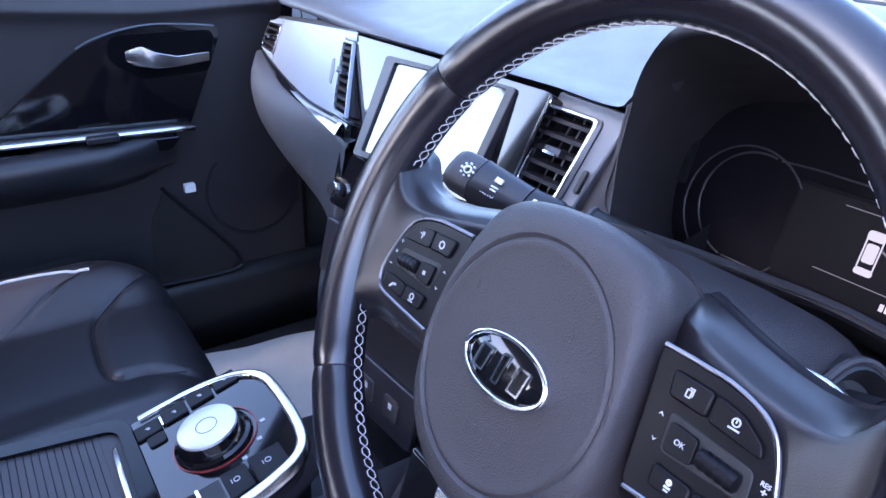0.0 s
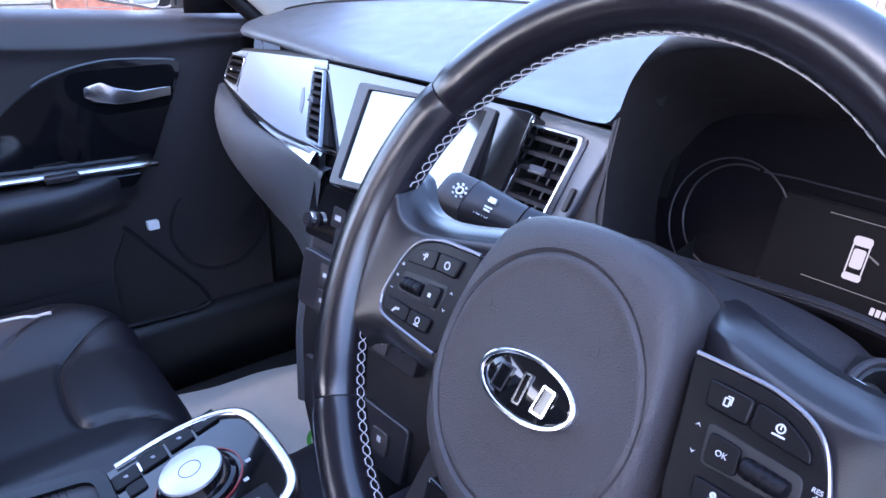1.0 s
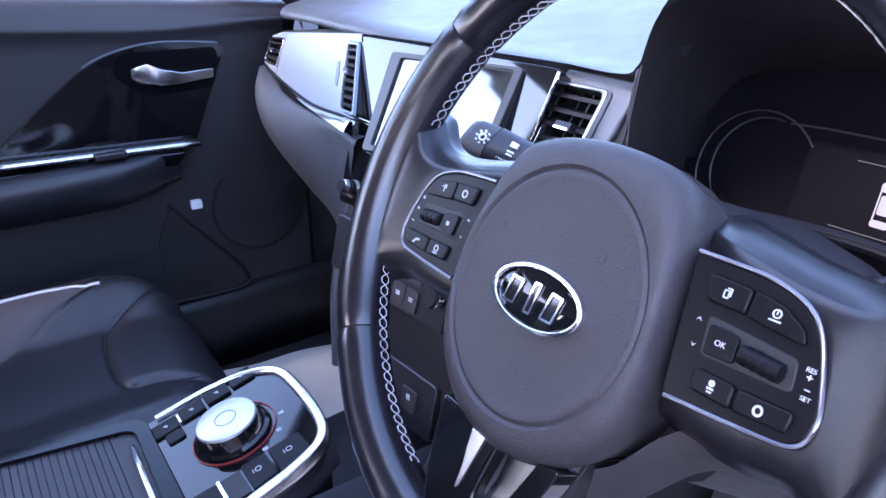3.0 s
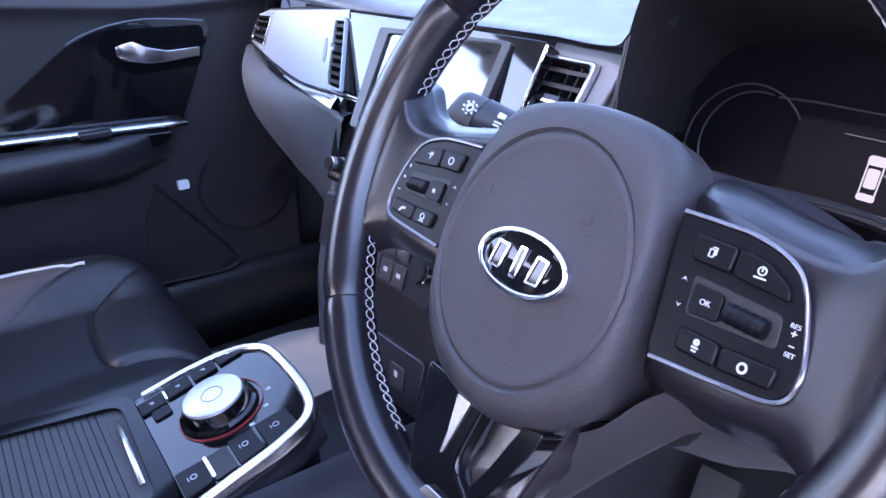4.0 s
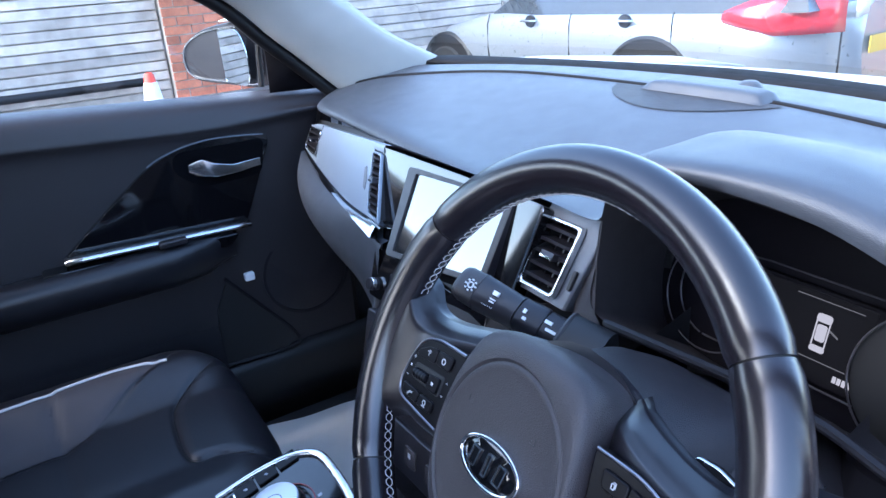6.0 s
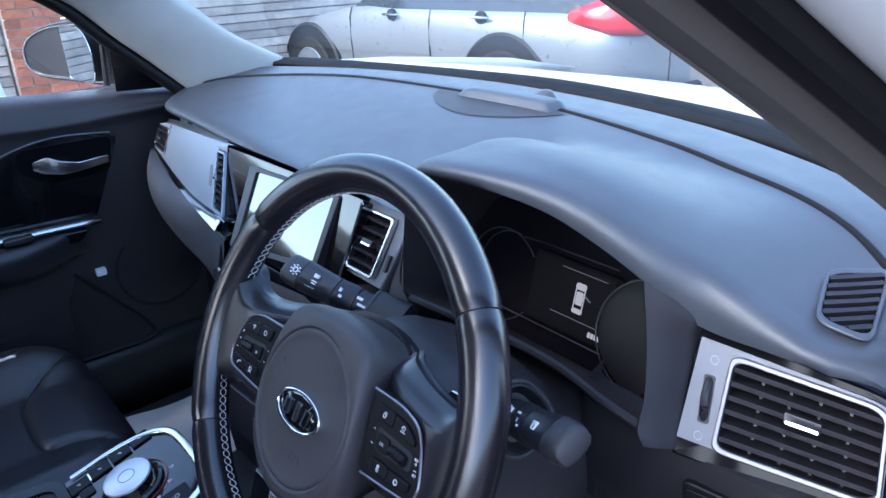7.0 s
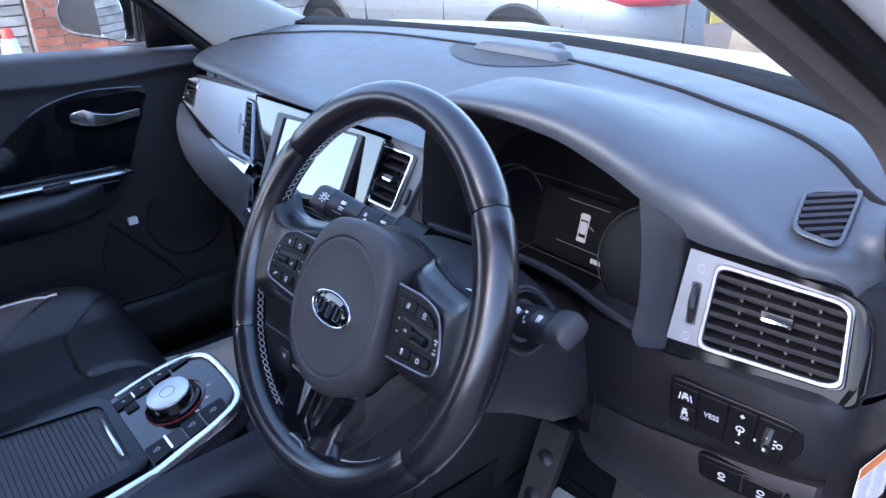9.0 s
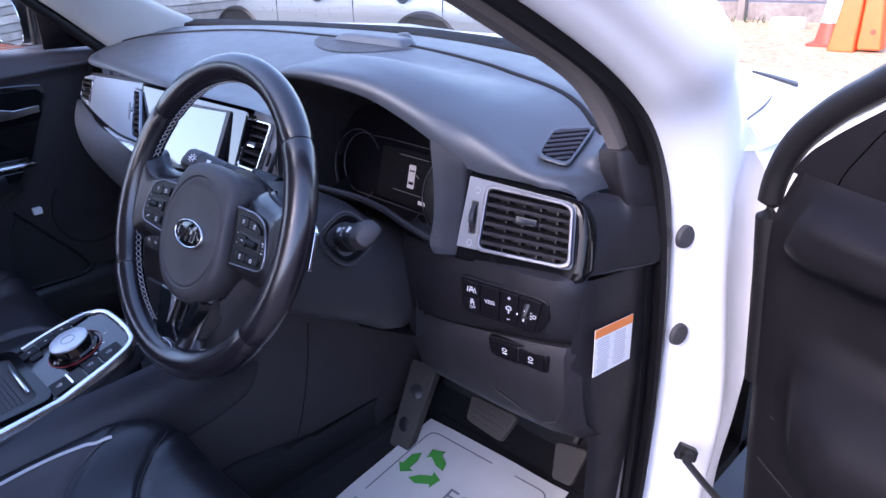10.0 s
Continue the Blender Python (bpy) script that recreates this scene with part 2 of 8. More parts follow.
def mapper(m):
    return lambda u, v, w=0.0: m @ Vector((u, v, w))


def quadmap(p00, p10, p11, p01):
    """Bilinear patch; u, v in 0..1, w metres along the patch's normal."""
    a, b, c, d = (Vector(p) for p in (p00, p10, p11, p01))
    nrm = (b - a).cross(d - a).normalized()
    return lambda u, v, w=0.0: a * (1 - u) * (1 - v) + b * u * (1 - v) + c * u * v + d * (1 - u) * v + nrm * w


def box(c, s, m=None):
    x, y, z = (q / 2 for q in s)
    vs = [Vector((c[0] + i * x, c[1] + j * y, c[2] + k * z)) for i in (-1, 1) for j in (-1, 1) for k in (-1, 1)]
    if m:
        vs = [m @ v for v in vs]
    return vs, [(0, 1, 3, 2), (4, 6, 7, 5), (0, 4, 5, 1), (2, 3, 7, 6), (0, 2, 6, 4), (1, 5, 7, 3)]


def rpoly(pts, r, n=5):
    """Polygon with rounded corners."""
    out, k = [], len(pts)
    for i in range(k):
        p, a, b = Vector(pts[i]), Vector(pts[i - 1]), Vector(pts[(i + 1) % k])
        rr = r[i] if isinstance(r, (list, tuple)) else r
        da, db = (a - p), (b - p)
        la, lb = min(rr, da.length * 0.48), min(rr, db.length * 0.48)
        s, e = p + da.normalized() * la, p + db.normalized() * lb
        for j in range(n + 1):
            t = j / n
            out.append(tuple(s * (1 - t) ** 2 + p * 2 * t * (1 - t) + e * t * t))
    return out


def rrect(w, h, r, n=5, c=(0, 0)):
    return rpoly([(c[0] - w / 2, c[1] - h / 2), (c[0] + w / 2, c[1] - h / 2), (c[0] + w / 2, c[1] + h / 2), (c[0] - w / 2, c[1] + h / 2)], r, n)


def oval(a, b, n=32, c=(0, 0)):
    return [(c[0] + a * math.cos(2 * math.pi * i / n), c[1] + b * math.sin(2 * math.pi * i / n)) for i in range(n)]


def plate(poly, w0, w1, f):
    n = len(poly)
    vs = [f(u, v, w0) for u, v in poly] + [f(u, v, w1) for u, v in poly]
    fs = [tuple(range(n - 1, -1, -1)), tuple(range(n, 2 * n))]
    fs += [(i, (i + 1) % n, n + (i + 1) % n, n + i) for i in range(n)]
    return vs, fs


def shrink(poly, d):
    c = Vector((sum(p[0] for p in poly) / len(poly), sum(p[1] for p in poly) / len(poly)))
    out = []
    n = len(poly)
    for i in range(n):
        a, p, b = Vector(poly[i - 1]), Vector(poly[i]), Vector(poly[(i + 1) % n])
        t = (b - a)
        if t.length < 1e-9:
            t = p - c
        nr = Vector((-t.y, t.x)).normalized()
        if nr.dot(c - p) < 0:
            nr = -nr
        out.append(tuple(p + nr * d))
    return out


def hoop(outer, inner, w0, w1, f):
    """Flat frame between two outlines with the same number of points."""
    n = len(outer)
    vs = [f(u, v, w) for w in (w0, w1) for ring in (outer, inner) for u, v in ring]
    fs = []
    for i in range(n):
        j = (i + 1) % n
        o0, o1, i0, i1 = i, j, n + i, n + j
        fs += [(o0, o1, i1, i0), (2 * n + o0, 2 * n + i0, 2 * n + i1, 2 * n + o1),
               (o0, 2 * n + o0, 2 * n + o1, o1), (i0, i1, 2 * n + i1, 2 * n + i0)]
    return vs, fs


def loft(secs, ring=False, caps=False):
    m = len(secs[0])
    vs = [Vector(p) for s in secs for p in s]
    fs = []
    for i in range(len(secs) - 1):
        for j in range(m if ring else m - 1):
            k = (j + 1) % m
            fs.append((i * m + j, i * m + k, (i + 1) * m + k, (i + 1) * m + j))
    if caps and ring:
        fs.append(tuple(range(m - 1, -1, -1)))
        fs.append(tuple(range((len(secs) - 1) * m, len(secs) * m)))
    return vs, fs


def spline(pts, n=8, closed=False):
    """Points along a smooth curve through pts."""
    p = [Vector(q) for q in pts]
    k = len(p)
    out = []
    for i in range(k if closed else k - 1):
        p1, p2 = p[i], p[(i + 1) % k]
        p0 = p[i - 1] if (i > 0 or closed) else p1 * 2 - p2
        p3 = p[(i + 2) % k] if (i + 2 < k or closed) else p2 * 2 - p1
        for j in range(n):
            t = j / n
            out.append(0.5 * ((2 * p1) + (p2 - p0) * t + (2 * p0 - 5 * p1 + 4 * p2 - p3) * t * t + (3 * p1 - p0 - 3 * p2 + p3) * t ** 3))
    if not closed:
        out.append(p[-1])
    return out


def tube(path, r, n=8, closed=False, flat=1.0, up=(0, 0, 1)):
    """Round or flattened bar along a path; r may be one number or one for each point."""
    p = [Vector(q) for q in path]
    k = len(p)
    secs = []
    for i in range(k):
        a = p[i - 1] if (i > 0 or closed) else p[i]
        b = p[(i + 1) % k] if (i + 1 < k or closed) else p[i]
        t = (b - a).normalized()
        s = t.cross(Vector(up))
        s = s.normalized() if s.length > 1e-6 else t.orthogonal().normalized()
        q = s.cross(t)
        rr = r[i] if isinstance(r, (list, tuple)) else r
        secs.append([p[i] + s * rr * math.cos(2 * math.pi * j / n) + q * rr * flat * math.sin(2 * math.pi * j / n) for j in range(n)])
    if closed:
        secs.append(secs[0])
    return loft(secs, ring=True, caps=not closed)


def lathe(profile, f, n=32):
    """Profile of (radius, height) turned round the map's third axis."""
    secs = [[f(r * math.cos(2 * math.pi * j / n), r * math.sin(2 * math.pi * j / n), h) for j in range(n)] for r, h in profile]
    return loft(secs, ring=True, caps=True)


def table(xs, ys):
    """Smooth function through a few values."""
    pts = list(zip(xs, ys))

    def f(x):
        if x <= xs[0]:
            return ys[0]
        if x >= xs[-1]:
            return ys[-1]
        i = max(j for j in range(len(xs)) if xs[j] <= x)
        i = min(i, len(xs) - 2)
        t = (x - xs[i]) / (xs[i + 1] - xs[i])

        def slope(j):
            if j == 0 or j == len(xs) - 1:
                return 0.0 if len(xs) < 3 else (ys[min(j + 1, len(xs) - 1)] - ys[max(j - 1, 0)]) / (xs[min(j + 1, len(xs) - 1)] - xs[max(j - 1, 0)])
            return (ys[j + 1] - ys[j - 1]) / (xs[j + 1] - xs[j - 1])
        h = xs[i + 1] - xs[i]
        a, b = slope(i) * h, slope(i + 1) * h
        return (2 * t ** 3 - 3 * t * t + 1) * ys[i] + (t ** 3 - 2 * t * t + t) * a + (-2 * t ** 3 + 3 * t * t) * ys[i + 1] + (t ** 3 - t * t) * b
    return f


def step(a, b, x):
    t = max(0.0, min(1.0, (x - a) / (b - a)))
    return t * t * (3 - 2 * t)


def bars(rects, w0, w1, f):
    """Small flat marks: (u, v, width, height) each."""
    return join(*[plate([(u - a / 2, v - b / 2), (u + a / 2, v - b / 2), (u + a / 2, v + b / 2), (u - a / 2, v + b / 2)], w0, w1, f) for u, v, a, b in rects])


def ring_mark(u, v, r, t, w0, w1, f, n=16, squash=1.0):
    return hoop(oval(r, r * squash, n, (u, v)), oval(r - t, (r - t) * squash, n, (u, v)), w0, w1, f)


def lettering(text, size, f, depth=0.0003):
    cu = bpy.data.curves.new("lettering", "FONT")
    cu.body, cu.size, cu.align_x, cu.align_y = text, size, "CENTER", "CENTER"
    cu.extrude = depth
    ob = bpy.data.objects.new("lettering", cu)
    me = bpy.data.meshes.new_from_object(ob)
    geo = ([f(v.co.x, v.co.y, v.co.z) for v in me.vertices], [tuple(p.vertices) for p in me.polygons])
    bpy.data.objects.remove(ob)
    return geo


# ------------------------------------------------------------------ ground and car shell
GROUND = -0.08
GR = 120.0

solo("floor", box((0.0, 0.0, 0.315), (1.46, 2.2, 0.03)), M_CARPET, "black carpeted car floor", "floor", kind="structure")
solo("firewall", box((0.0, 0.86, 0.62), (1.46, 0.03, 0.64)), M_DARK, "dark bulkhead ahead of the footwells", "wall", kind="structure")
toe = quadmap((-0.72, 0.60, 0.335), (0.72, 0.60, 0.335), (0.72, 0.84, 0.62), (-0.72, 0.84, 0.62))
solo("floor_toeboard", plate([(0, 0), (1, 0), (1, 1), (0, 1)], -0.01, 0.01, toe), M_CARPET, "black carpet on the sloping toe board", "floor", kind="structure")

WS_X = (-0.66, -0.61, -0.50, -0.377, -0.195, -0.03, 0.13, 0.28, 0.40, 0.52, 0.61, 0.66)
WS_Y = (0.48, 0.55, 0.595, 0.635, 0.688, 0.722, 0.720, 0.705, 0.675, 0.62, 0.55, 0.48)
glass_base = table(WS_X, WS_Y)

# roof, rear end and the closed passenger side
roof_prof = [(-0.62, 1.44), (-0.5, 1.50), (-0.25, 1.53), (0, 1.54), (0.25, 1.53), (0.5, 1.50), (0.62, 1.44)]
roof = loft([[(x, y, z - dz_) for x, z in roof_prof] for y, dz_ in ((-1.9, 0.06), (-1.2, 0.0), (-0.6, 0.0), (-0.25, 0.06))])
solo("ceiling", roof, M_HEAD, "pale cloth headliner under the car roof", "ceiling", kind="structure", solid=0.03)
solo("wall_rear", join(box((0, -1.95, 0.70), (1.3, 0.05, 0.75)), box((-0.62, -1.95, 1.25), (0.08, 0.05, 0.42)), box((0.62, -1.95, 1.25), (0.08, 0.05, 0.42))),
     M_DARK, "dark tailgate lining below the rear window", "wall", kind="structure", bevel=0.01)
solo("wall_left_rear", join(box((-0.73, -1.25, 0.70), (0.06, 1.4, 0.74)), box((-0.69, -0.62, 1.24), (0.05, 0.10, 0.46))),
     M_DARK, "dark rear side trim and door post", "wall", kind="structure", bevel=0.01)
solo("wall_right_rear", join(box((0.73, -1.35, 0.70), (0.06, 1.2, 0.74)), box((0.69, -0.80, 1.24), (0.05, 0.10, 0.46))),
     M_DARK, "dark rear side trim and door post", "wall", kind="structure", bevel=0.01)

# windscreen
xs = [-0.63 + 1.26 * i / 24 for i in range(25)]
secs = []
for k in range(7):
    t = k / 6
    secs.append([(x * (1 - 0.06 * t), glass_base(x) * (1 - t) + t * (-0.27 + 0.05 * (1 - (x / 0.63) ** 2)) + 0.03 * math.sin(math.pi * t), 1.066 + 0.40 * t + 0.02 * math.sin(math.pi * t)) for x in xs])
screen_glass = thing("windscreen", "clear curved windscreen above the dashboard", "windscreen", (0, 0.6, 1.07), kind="structure")
ws = part("pane", loft(secs), M_GLASS, screen_glass)
ws.visible_shadow = False

# cowl and bonnet
secs = []
for k, (dy_, z) in enumerate(((-0.030, 1.060), (-0.028, 1.0665), (0.0, 1.0685), (0.012, 1.0705), (0.04, 1.066), (0.075, 1.056), (0.085, 1.045))):
    secs.append([(x, glass_base(x) + dy_, z) for x in [-0.64 + 1.28 * i / 30 for i in range(31)]])
solo("cowl", loft(secs), M_FRIT, "black plastic cowl along the windscreen base", "cowl", kind="structure", solid=0.004)

bonnet = thing("bonnet", "white painted bonnet with a crease along each side", "bonnet", (0, 1.1, 1.0), kind="structure")
bx = [-0.80 + 1.60 * i / 32 for i in range(33)]
bsec = []
for t in (0, 0.03, 0.08, 0.2, 0.4, 0.6, 0.8, 0.93, 1.0):
    row = []
    for x in bx:
        q = abs(x) / 0.80
        y0 = glass_base(max(-0.61, min(0.61, x * 0.8))) + 0.075
        y = y0 * (1 - t) + (1.78 - 0.25 * q ** 3) * t
        z = 1.058 - 0.165 * t - 0.05 * t ** 3 - 0.035 * q ** 4 + 0.006 * step(0.55, 0.62, q) * (1 - q) * 2
        if t == 0:
            z -= 0.02
        row.append((x, y, z))
    bsec.append(row)
part("panel", loft(bsec), M_WHITE, bonnet)
slit = mapper(frm((0.712, 0.780, 1.046), (0.80, -0.55, 0), (0.55, 0.8, 0)))
part("crease", plate(rpoly([(-0.055, -0.004), (0.055, 0), (0.04, 0.010), (-0.02, 0.006)], 0.003), 0.0, 0.004, slit), M_DARK, bonnet, "dark washer slot")

# ------------------------------------------------------------------ pillars and door opening on the driver's side
out_path = [(0.584, -0.52, 1.626), (0.606, -0.40, 1.560), (0.648, -0.205, 1.438), (0.692, -0.005, 1.316), (0.740, 0.195, 1.193), (0.757, 0.295, 1.122),
            (0.760, 0.355, 1.060), (0.760, 0.392, 0.975), (0.760, 0.412, 0.880), (0.758, 0.424, 0.75), (0.752, 0.432, 0.60), (0.746, 0.43, 0.46), (0.74, 0.41, 0.36)]
in_path = [(0.520, -0.52, 1.620), (0.541, -0.40, 1.551), (0.576, -0.20, 1.433), (0.611, 0.0, 1.315), (0.652, 0.20, 1.195), (0.680, 0.305, 1.122),
           (0.702, 0.352, 1.040), (0.705, 0.372, 0.965), (0.712, 0.386, 0.880), (0.714, 0.396, 0.75), (0.712, 0.404, 0.60), (0.708, 0.40, 0.46), (0.70, 0.385, 0.36)]
so, si = spline(out_path, 6), spline(in_path, 6)
pillar_r = thing("door_opening_driver", "driver's door opening with black rubber seal and white jamb", "door frame", (0.75, 0.4, 0.33), kind="structure")


def between(t, lift=0.0):
    return [a * (1 - t) + b * t + Vector((lift, -lift * 0.5, 0)) for a, b in zip(si, so)]


seal_mid = [a * (1 - k) + b * k for a, b, k in ((a, b, 0.65 - 0.02 * step(1.06, 1.18, b.z)) for a, b in zip(si, so))]
width = [(a - b).length * (0.34 - 0.07 * step(1.06, 1.18, b.z)) for a, b in zip(si, so)]
ss = []
for i, p in enumerate(seal_mid):
    u = (so[i] - si[i]).normalized()
    t = (seal_mid[min(i + 1, len(so) - 1)] - seal_mid[max(i - 1, 0)]).normalized()
    n_ = u.cross(t).normalized()
    if n_.y > 0:
        n_ = -n_
    w = max(0.013, width[i])
    ss.append([p + u * w * a + n_ * b for a, b in ((-1.0, -0.030), (-1.05, -0.016), (-0.85, -0.006), (-0.45, -0.002), (-0.1, -0.007), (0.0, -0.012), (0.12, -0.006), (0.5, 0.002), (0.85, 0.000), (1.05, -0.012), (1.0, -0.030))])
part("lining", loft([[p + Vector((-0.001, 0.008, -0.006)) for p in between(0.0)], between(0.0, -0.001), between(0.14, 0.001), between(0.24, 0.0), [r_[2] * 0.5 + r_[1] * 0.5 for r_ in ss], [r_[0] for r_ in ss]]), M_LINING_SHADE, pillar_r, "pillar lining with its shade coloured in as brown-grey")
part("seal", loft(ss), M_RUBBER, pillar_r, "soft black rubber door seal")
# white jamb and outer pillar skin
jam = []
for i, p in enumerate(so):
    u = (so[i] - si[i]).normalized()
    t = (so[min(i + 1, len(so) - 1)] - so[max(i - 1, 0)]).normalized()
    n_ = u.cross(t).normalized()
    if n_.y > 0:
        n_ = -n_
    low = step(1.08, 0.90, p.z)
    hi_row = ((-0.016, 0.024), (-0.009, 0.008), (0.008, 0.006), (0.026, 0.012), (0.040, 0.022), (0.062, 0.033), (0.074, 0.055), (0.066, 0.085), (0.045, 0.100))
    g_ = 1 + 0.45 * step(0.95, 0.60, p.z)
    lo_row = ((-0.006, 0.034), (0.004, 0.020), (0.030 * g_, 0.022), (0.052 * g_, 0.026), (0.063 * g_, 0.034), (0.067 * g_, 0.052), (0.067 * g_, 0.085), (0.085 * g_, 0.096), (0.130, 0.100))
    jam.append([p + u * (a * (1 - low) + c * low) - n_ * (b * (1 - low) + d * low) for (a, b), (c, d) in zip(hi_row, lo_row)])
part("jamb", loft([spline(r, 3) for r in jam]), M_WHITEIN, pillar_r, "white painted door jamb")
for y, z in ((0.430, 0.930), (0.442, 0.788)):
    f = mapper(frm((0.771, y - 0.006, z), (0.22, 0.975, 0), (0, 0, 1)))
    part("plug", lathe([(0.0, 0.0025), (0.010, 0.0025), (0.0138, 0.001), (0.0150, -0.002), (0.0150, -0.005)], f, 24), M_PLUG, pillar_r, "round grey blanking plug")
# fender behind the jamb
fen = []
for t, y in ((0, 0.50), (0.2, 0.62), (0.5, 0.95), (0.8, 1.4), (1, 1.7)):
    drop = 0.05 * t + 0.12 * t ** 3
    fen.append([(0.775 - 0.02 * t, y, 1.045 - drop), (0.80 - 0.02 * t, y, 1.030 - drop), (0.835 - 0.03 * t, y, 0.99 - drop), (0.875 - 0.03 * t, y, 0.90 - drop), (0.895, y, 0.70), (0.885, y, 0.45), (0.87, y, 0.20)])
shut_line = [(0.779, 0.505, 1.0475), (0.772, 0.56, 1.047), (0.760, 0.63, 1.045), (0.743, 0.70, 1.043)]
fw = thing("front_wing", "white painted front wing beside the bonnet", "car wing", (0.8, 0.8, 0.2), kind="structure")
part("panel", loft(fen), M_WHITE, fw, solid=0.003)
part("corner", loft([[(0.690, y, 1.046 + 0.010 * (0.70 - y)), (0.735, y, 1.045), (min(0.785, 0.765 + 0.5 * (y - 0.46)), y, 1.042), (min(0.815, 0.775 + 0.9 * (y - 0.46)), y, 1.026)] for y in (0.46, 0.50, 0.54, 0.62, 0.70, 0.78)]), M_WHITE, fw, "white corner of the wing at the pillar foot")
part("shut_line", tube(spline(shut_line, 5), 0.0016, 6), M_DARK, fw, "dark gap between wing and pillar")
fen2 = [[(-x, y, z) for x, y, z in s] for s in fen]
fw2 = thing("front_wing", "white painted front wing beside the bonnet", "car wing", (-0.8, 0.8, 0.2), kind="structure")
part("panel", loft(fen2), M_WHITE, fw2, solid=0.003)
# sill
solo("sill", join(box((0.74, -0.15, 0.33), (0.08, 1.1, 0.06)), box((0.80, -0.15, 0.28), (0.06, 1.1, 0.06))), M_DARK, "black scuff trim on the door sill", "sill", kind="structure", bevel=0.012)

# check strap and hinge
strap = thing("check_strap", "dark steel door check strap with its bracket", "check strap", (0.82, 0.44, 0.60))
g = mapper(frm((0.795, 0.440, 0.611), (0.75, 0.6, -0.2), (0, 0.2, 1)))
part("bracket", plate(rpoly([(-0.014, -0.009), (0.015, -0.010), (0.015, 0.007), (-0.010, 0.013)], 0.003), 0, 0.010, g), M_DARK, strap)
part("pivot", lathe([(0, 0.02), (0.008, 0.02), (0.009, 0.0)], g, 14), M_DARK, strap)
part("arm", tube([(0.80, 0.432, 0.604), (0.825, 0.44, 0.575), (0.86, 0.45, 0.54), (0.92, 0.46, 0.50)], 0.0065, 8, flat=0.6), M_DARK, strap)
part("hinge_leaf", join(box((0.848, 0.500, 0.895), (0.03, 0.03, 0.070)), box((0.838, 0.50, 0.915), (0.03, 0.03, 0.025))), M_WHITEIN, pillar_r, "white painted hinge leaf", bevel=0.008)
part("hinge_pin", tube([(0.845, 0.478, 0.850), (0.842, 0.478, 0.915)], 0.010, 12), M_GREASE, pillar_r, "greasy hinge pin")

# ------------------------------------------------------------------ passenger side pillar
pp = thing("pillar_passenger", "light grey lined windscreen pillar", "pillar", (-0.64, 0.45, 1.03), kind="structure")
edge_l = spline([(-0.662, 0.357, 1.028), (-0.665, 0.243, 1.136), (-0.660, 0.10, 1.255), (-0.62, -0.34, 1.46)], 6)
edge_r = spline([(-0.606, 0.565, 1.060), (-0.600, 0.428, 1.136), (-0.592, 0.24, 1.270), (-0.555, -0.24, 1.46)], 6)
rows = []
for a, b in zip(edge_l, edge_r):
    mid = (a + b) / 2 + Vector((0.022, -0.01, 0))
    rows.append([a + Vector((-0.012, 0.01, 0)), a, a * 0.72 + mid * 0.28 + Vector((0.008, -0.004, 0)), mid, b * 0.7 + mid * 0.3 + Vector((0.006, 0, 0)), b, b + Vector((-0.01, 0.015, 0))])
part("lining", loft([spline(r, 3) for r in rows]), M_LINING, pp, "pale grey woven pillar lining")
part("seal", tube([a + Vector((-0.016, -0.010, -0.004)) for a in edge_l], 0.014, 10), M_RUBBER, pp, "black door seal")

# ------------------------------------------------------------------ dashboard
dash = thing("dashboard", "black soft-touch dashboard with silver and gloss black trim", "dashboard", (0, 0.5, 0.6))
DX = (-0.680, -0.64, -0.58, -0.42, -0.256, -0.05, 0.137, 0.215, 0.238, 0.262, 0.30, 0.36, 0.43, 0.48, 0.519, 0.557, 0.62, 0.660, 0.695, 0.722, 0.738)
DYF = (0.345, 0.305, 0.272, 0.260, 0.250, 0.240, 0.236, 0.230, 0.224, 0.208, 0.196, 0.202, 0.224, 0.238, 0.250, 0.268, 0.274, 0.280, 0.296, 0.322, 0.350)
DZF = (1.008, 1.010, 1.013, 1.014, 1.014, 1.022, 1.028, 1.030, 1.048, 1.081, 1.100, 1.103, 1.089, 1.067, 1.043, 1.013, 1.010, 1.007, 0.985, 0.950, 0.925)
edge_y, edge_z = table(DX, DYF), table(DX, DZF)
GX = (-0.70, -0.63, -0.52, -0.403, -0.277, -0.096, 0.04, 0.155, 0.356, 0.45, 0.53, 0.60, 0.66, 0.72, 0.75)
GY = (0.36, 0.385, 0.44, 0.49, 0.530, 0.556, 0.565, 0.566, 0.528, 0.500, 0.474, 0.441, 0.402, 0.386, 0.384)
groove = table(GX, GY)
bump_x = table((0.225, 0.25, 0.285, 0.33, 0.40, 0.46, 0.52, 0.58, 0.64), (0.0, 0.40, 0.90, 1.0, 0.97, 0.80, 0.48, 0.16, 0.0))


def top_z(x, y):
    base = 1.030 + 0.045 * step(0.24, 0.56, y) - 0.018 * step(0.56, 0.72, abs(x)) * step(0.6, 0.3, y)
    hood = max(0.0, bump_x(x)) if 0.225 < x < 0.64 else 0.0
    return base + 0.088 * hood * (1 - step(0.27, 0.50, y))


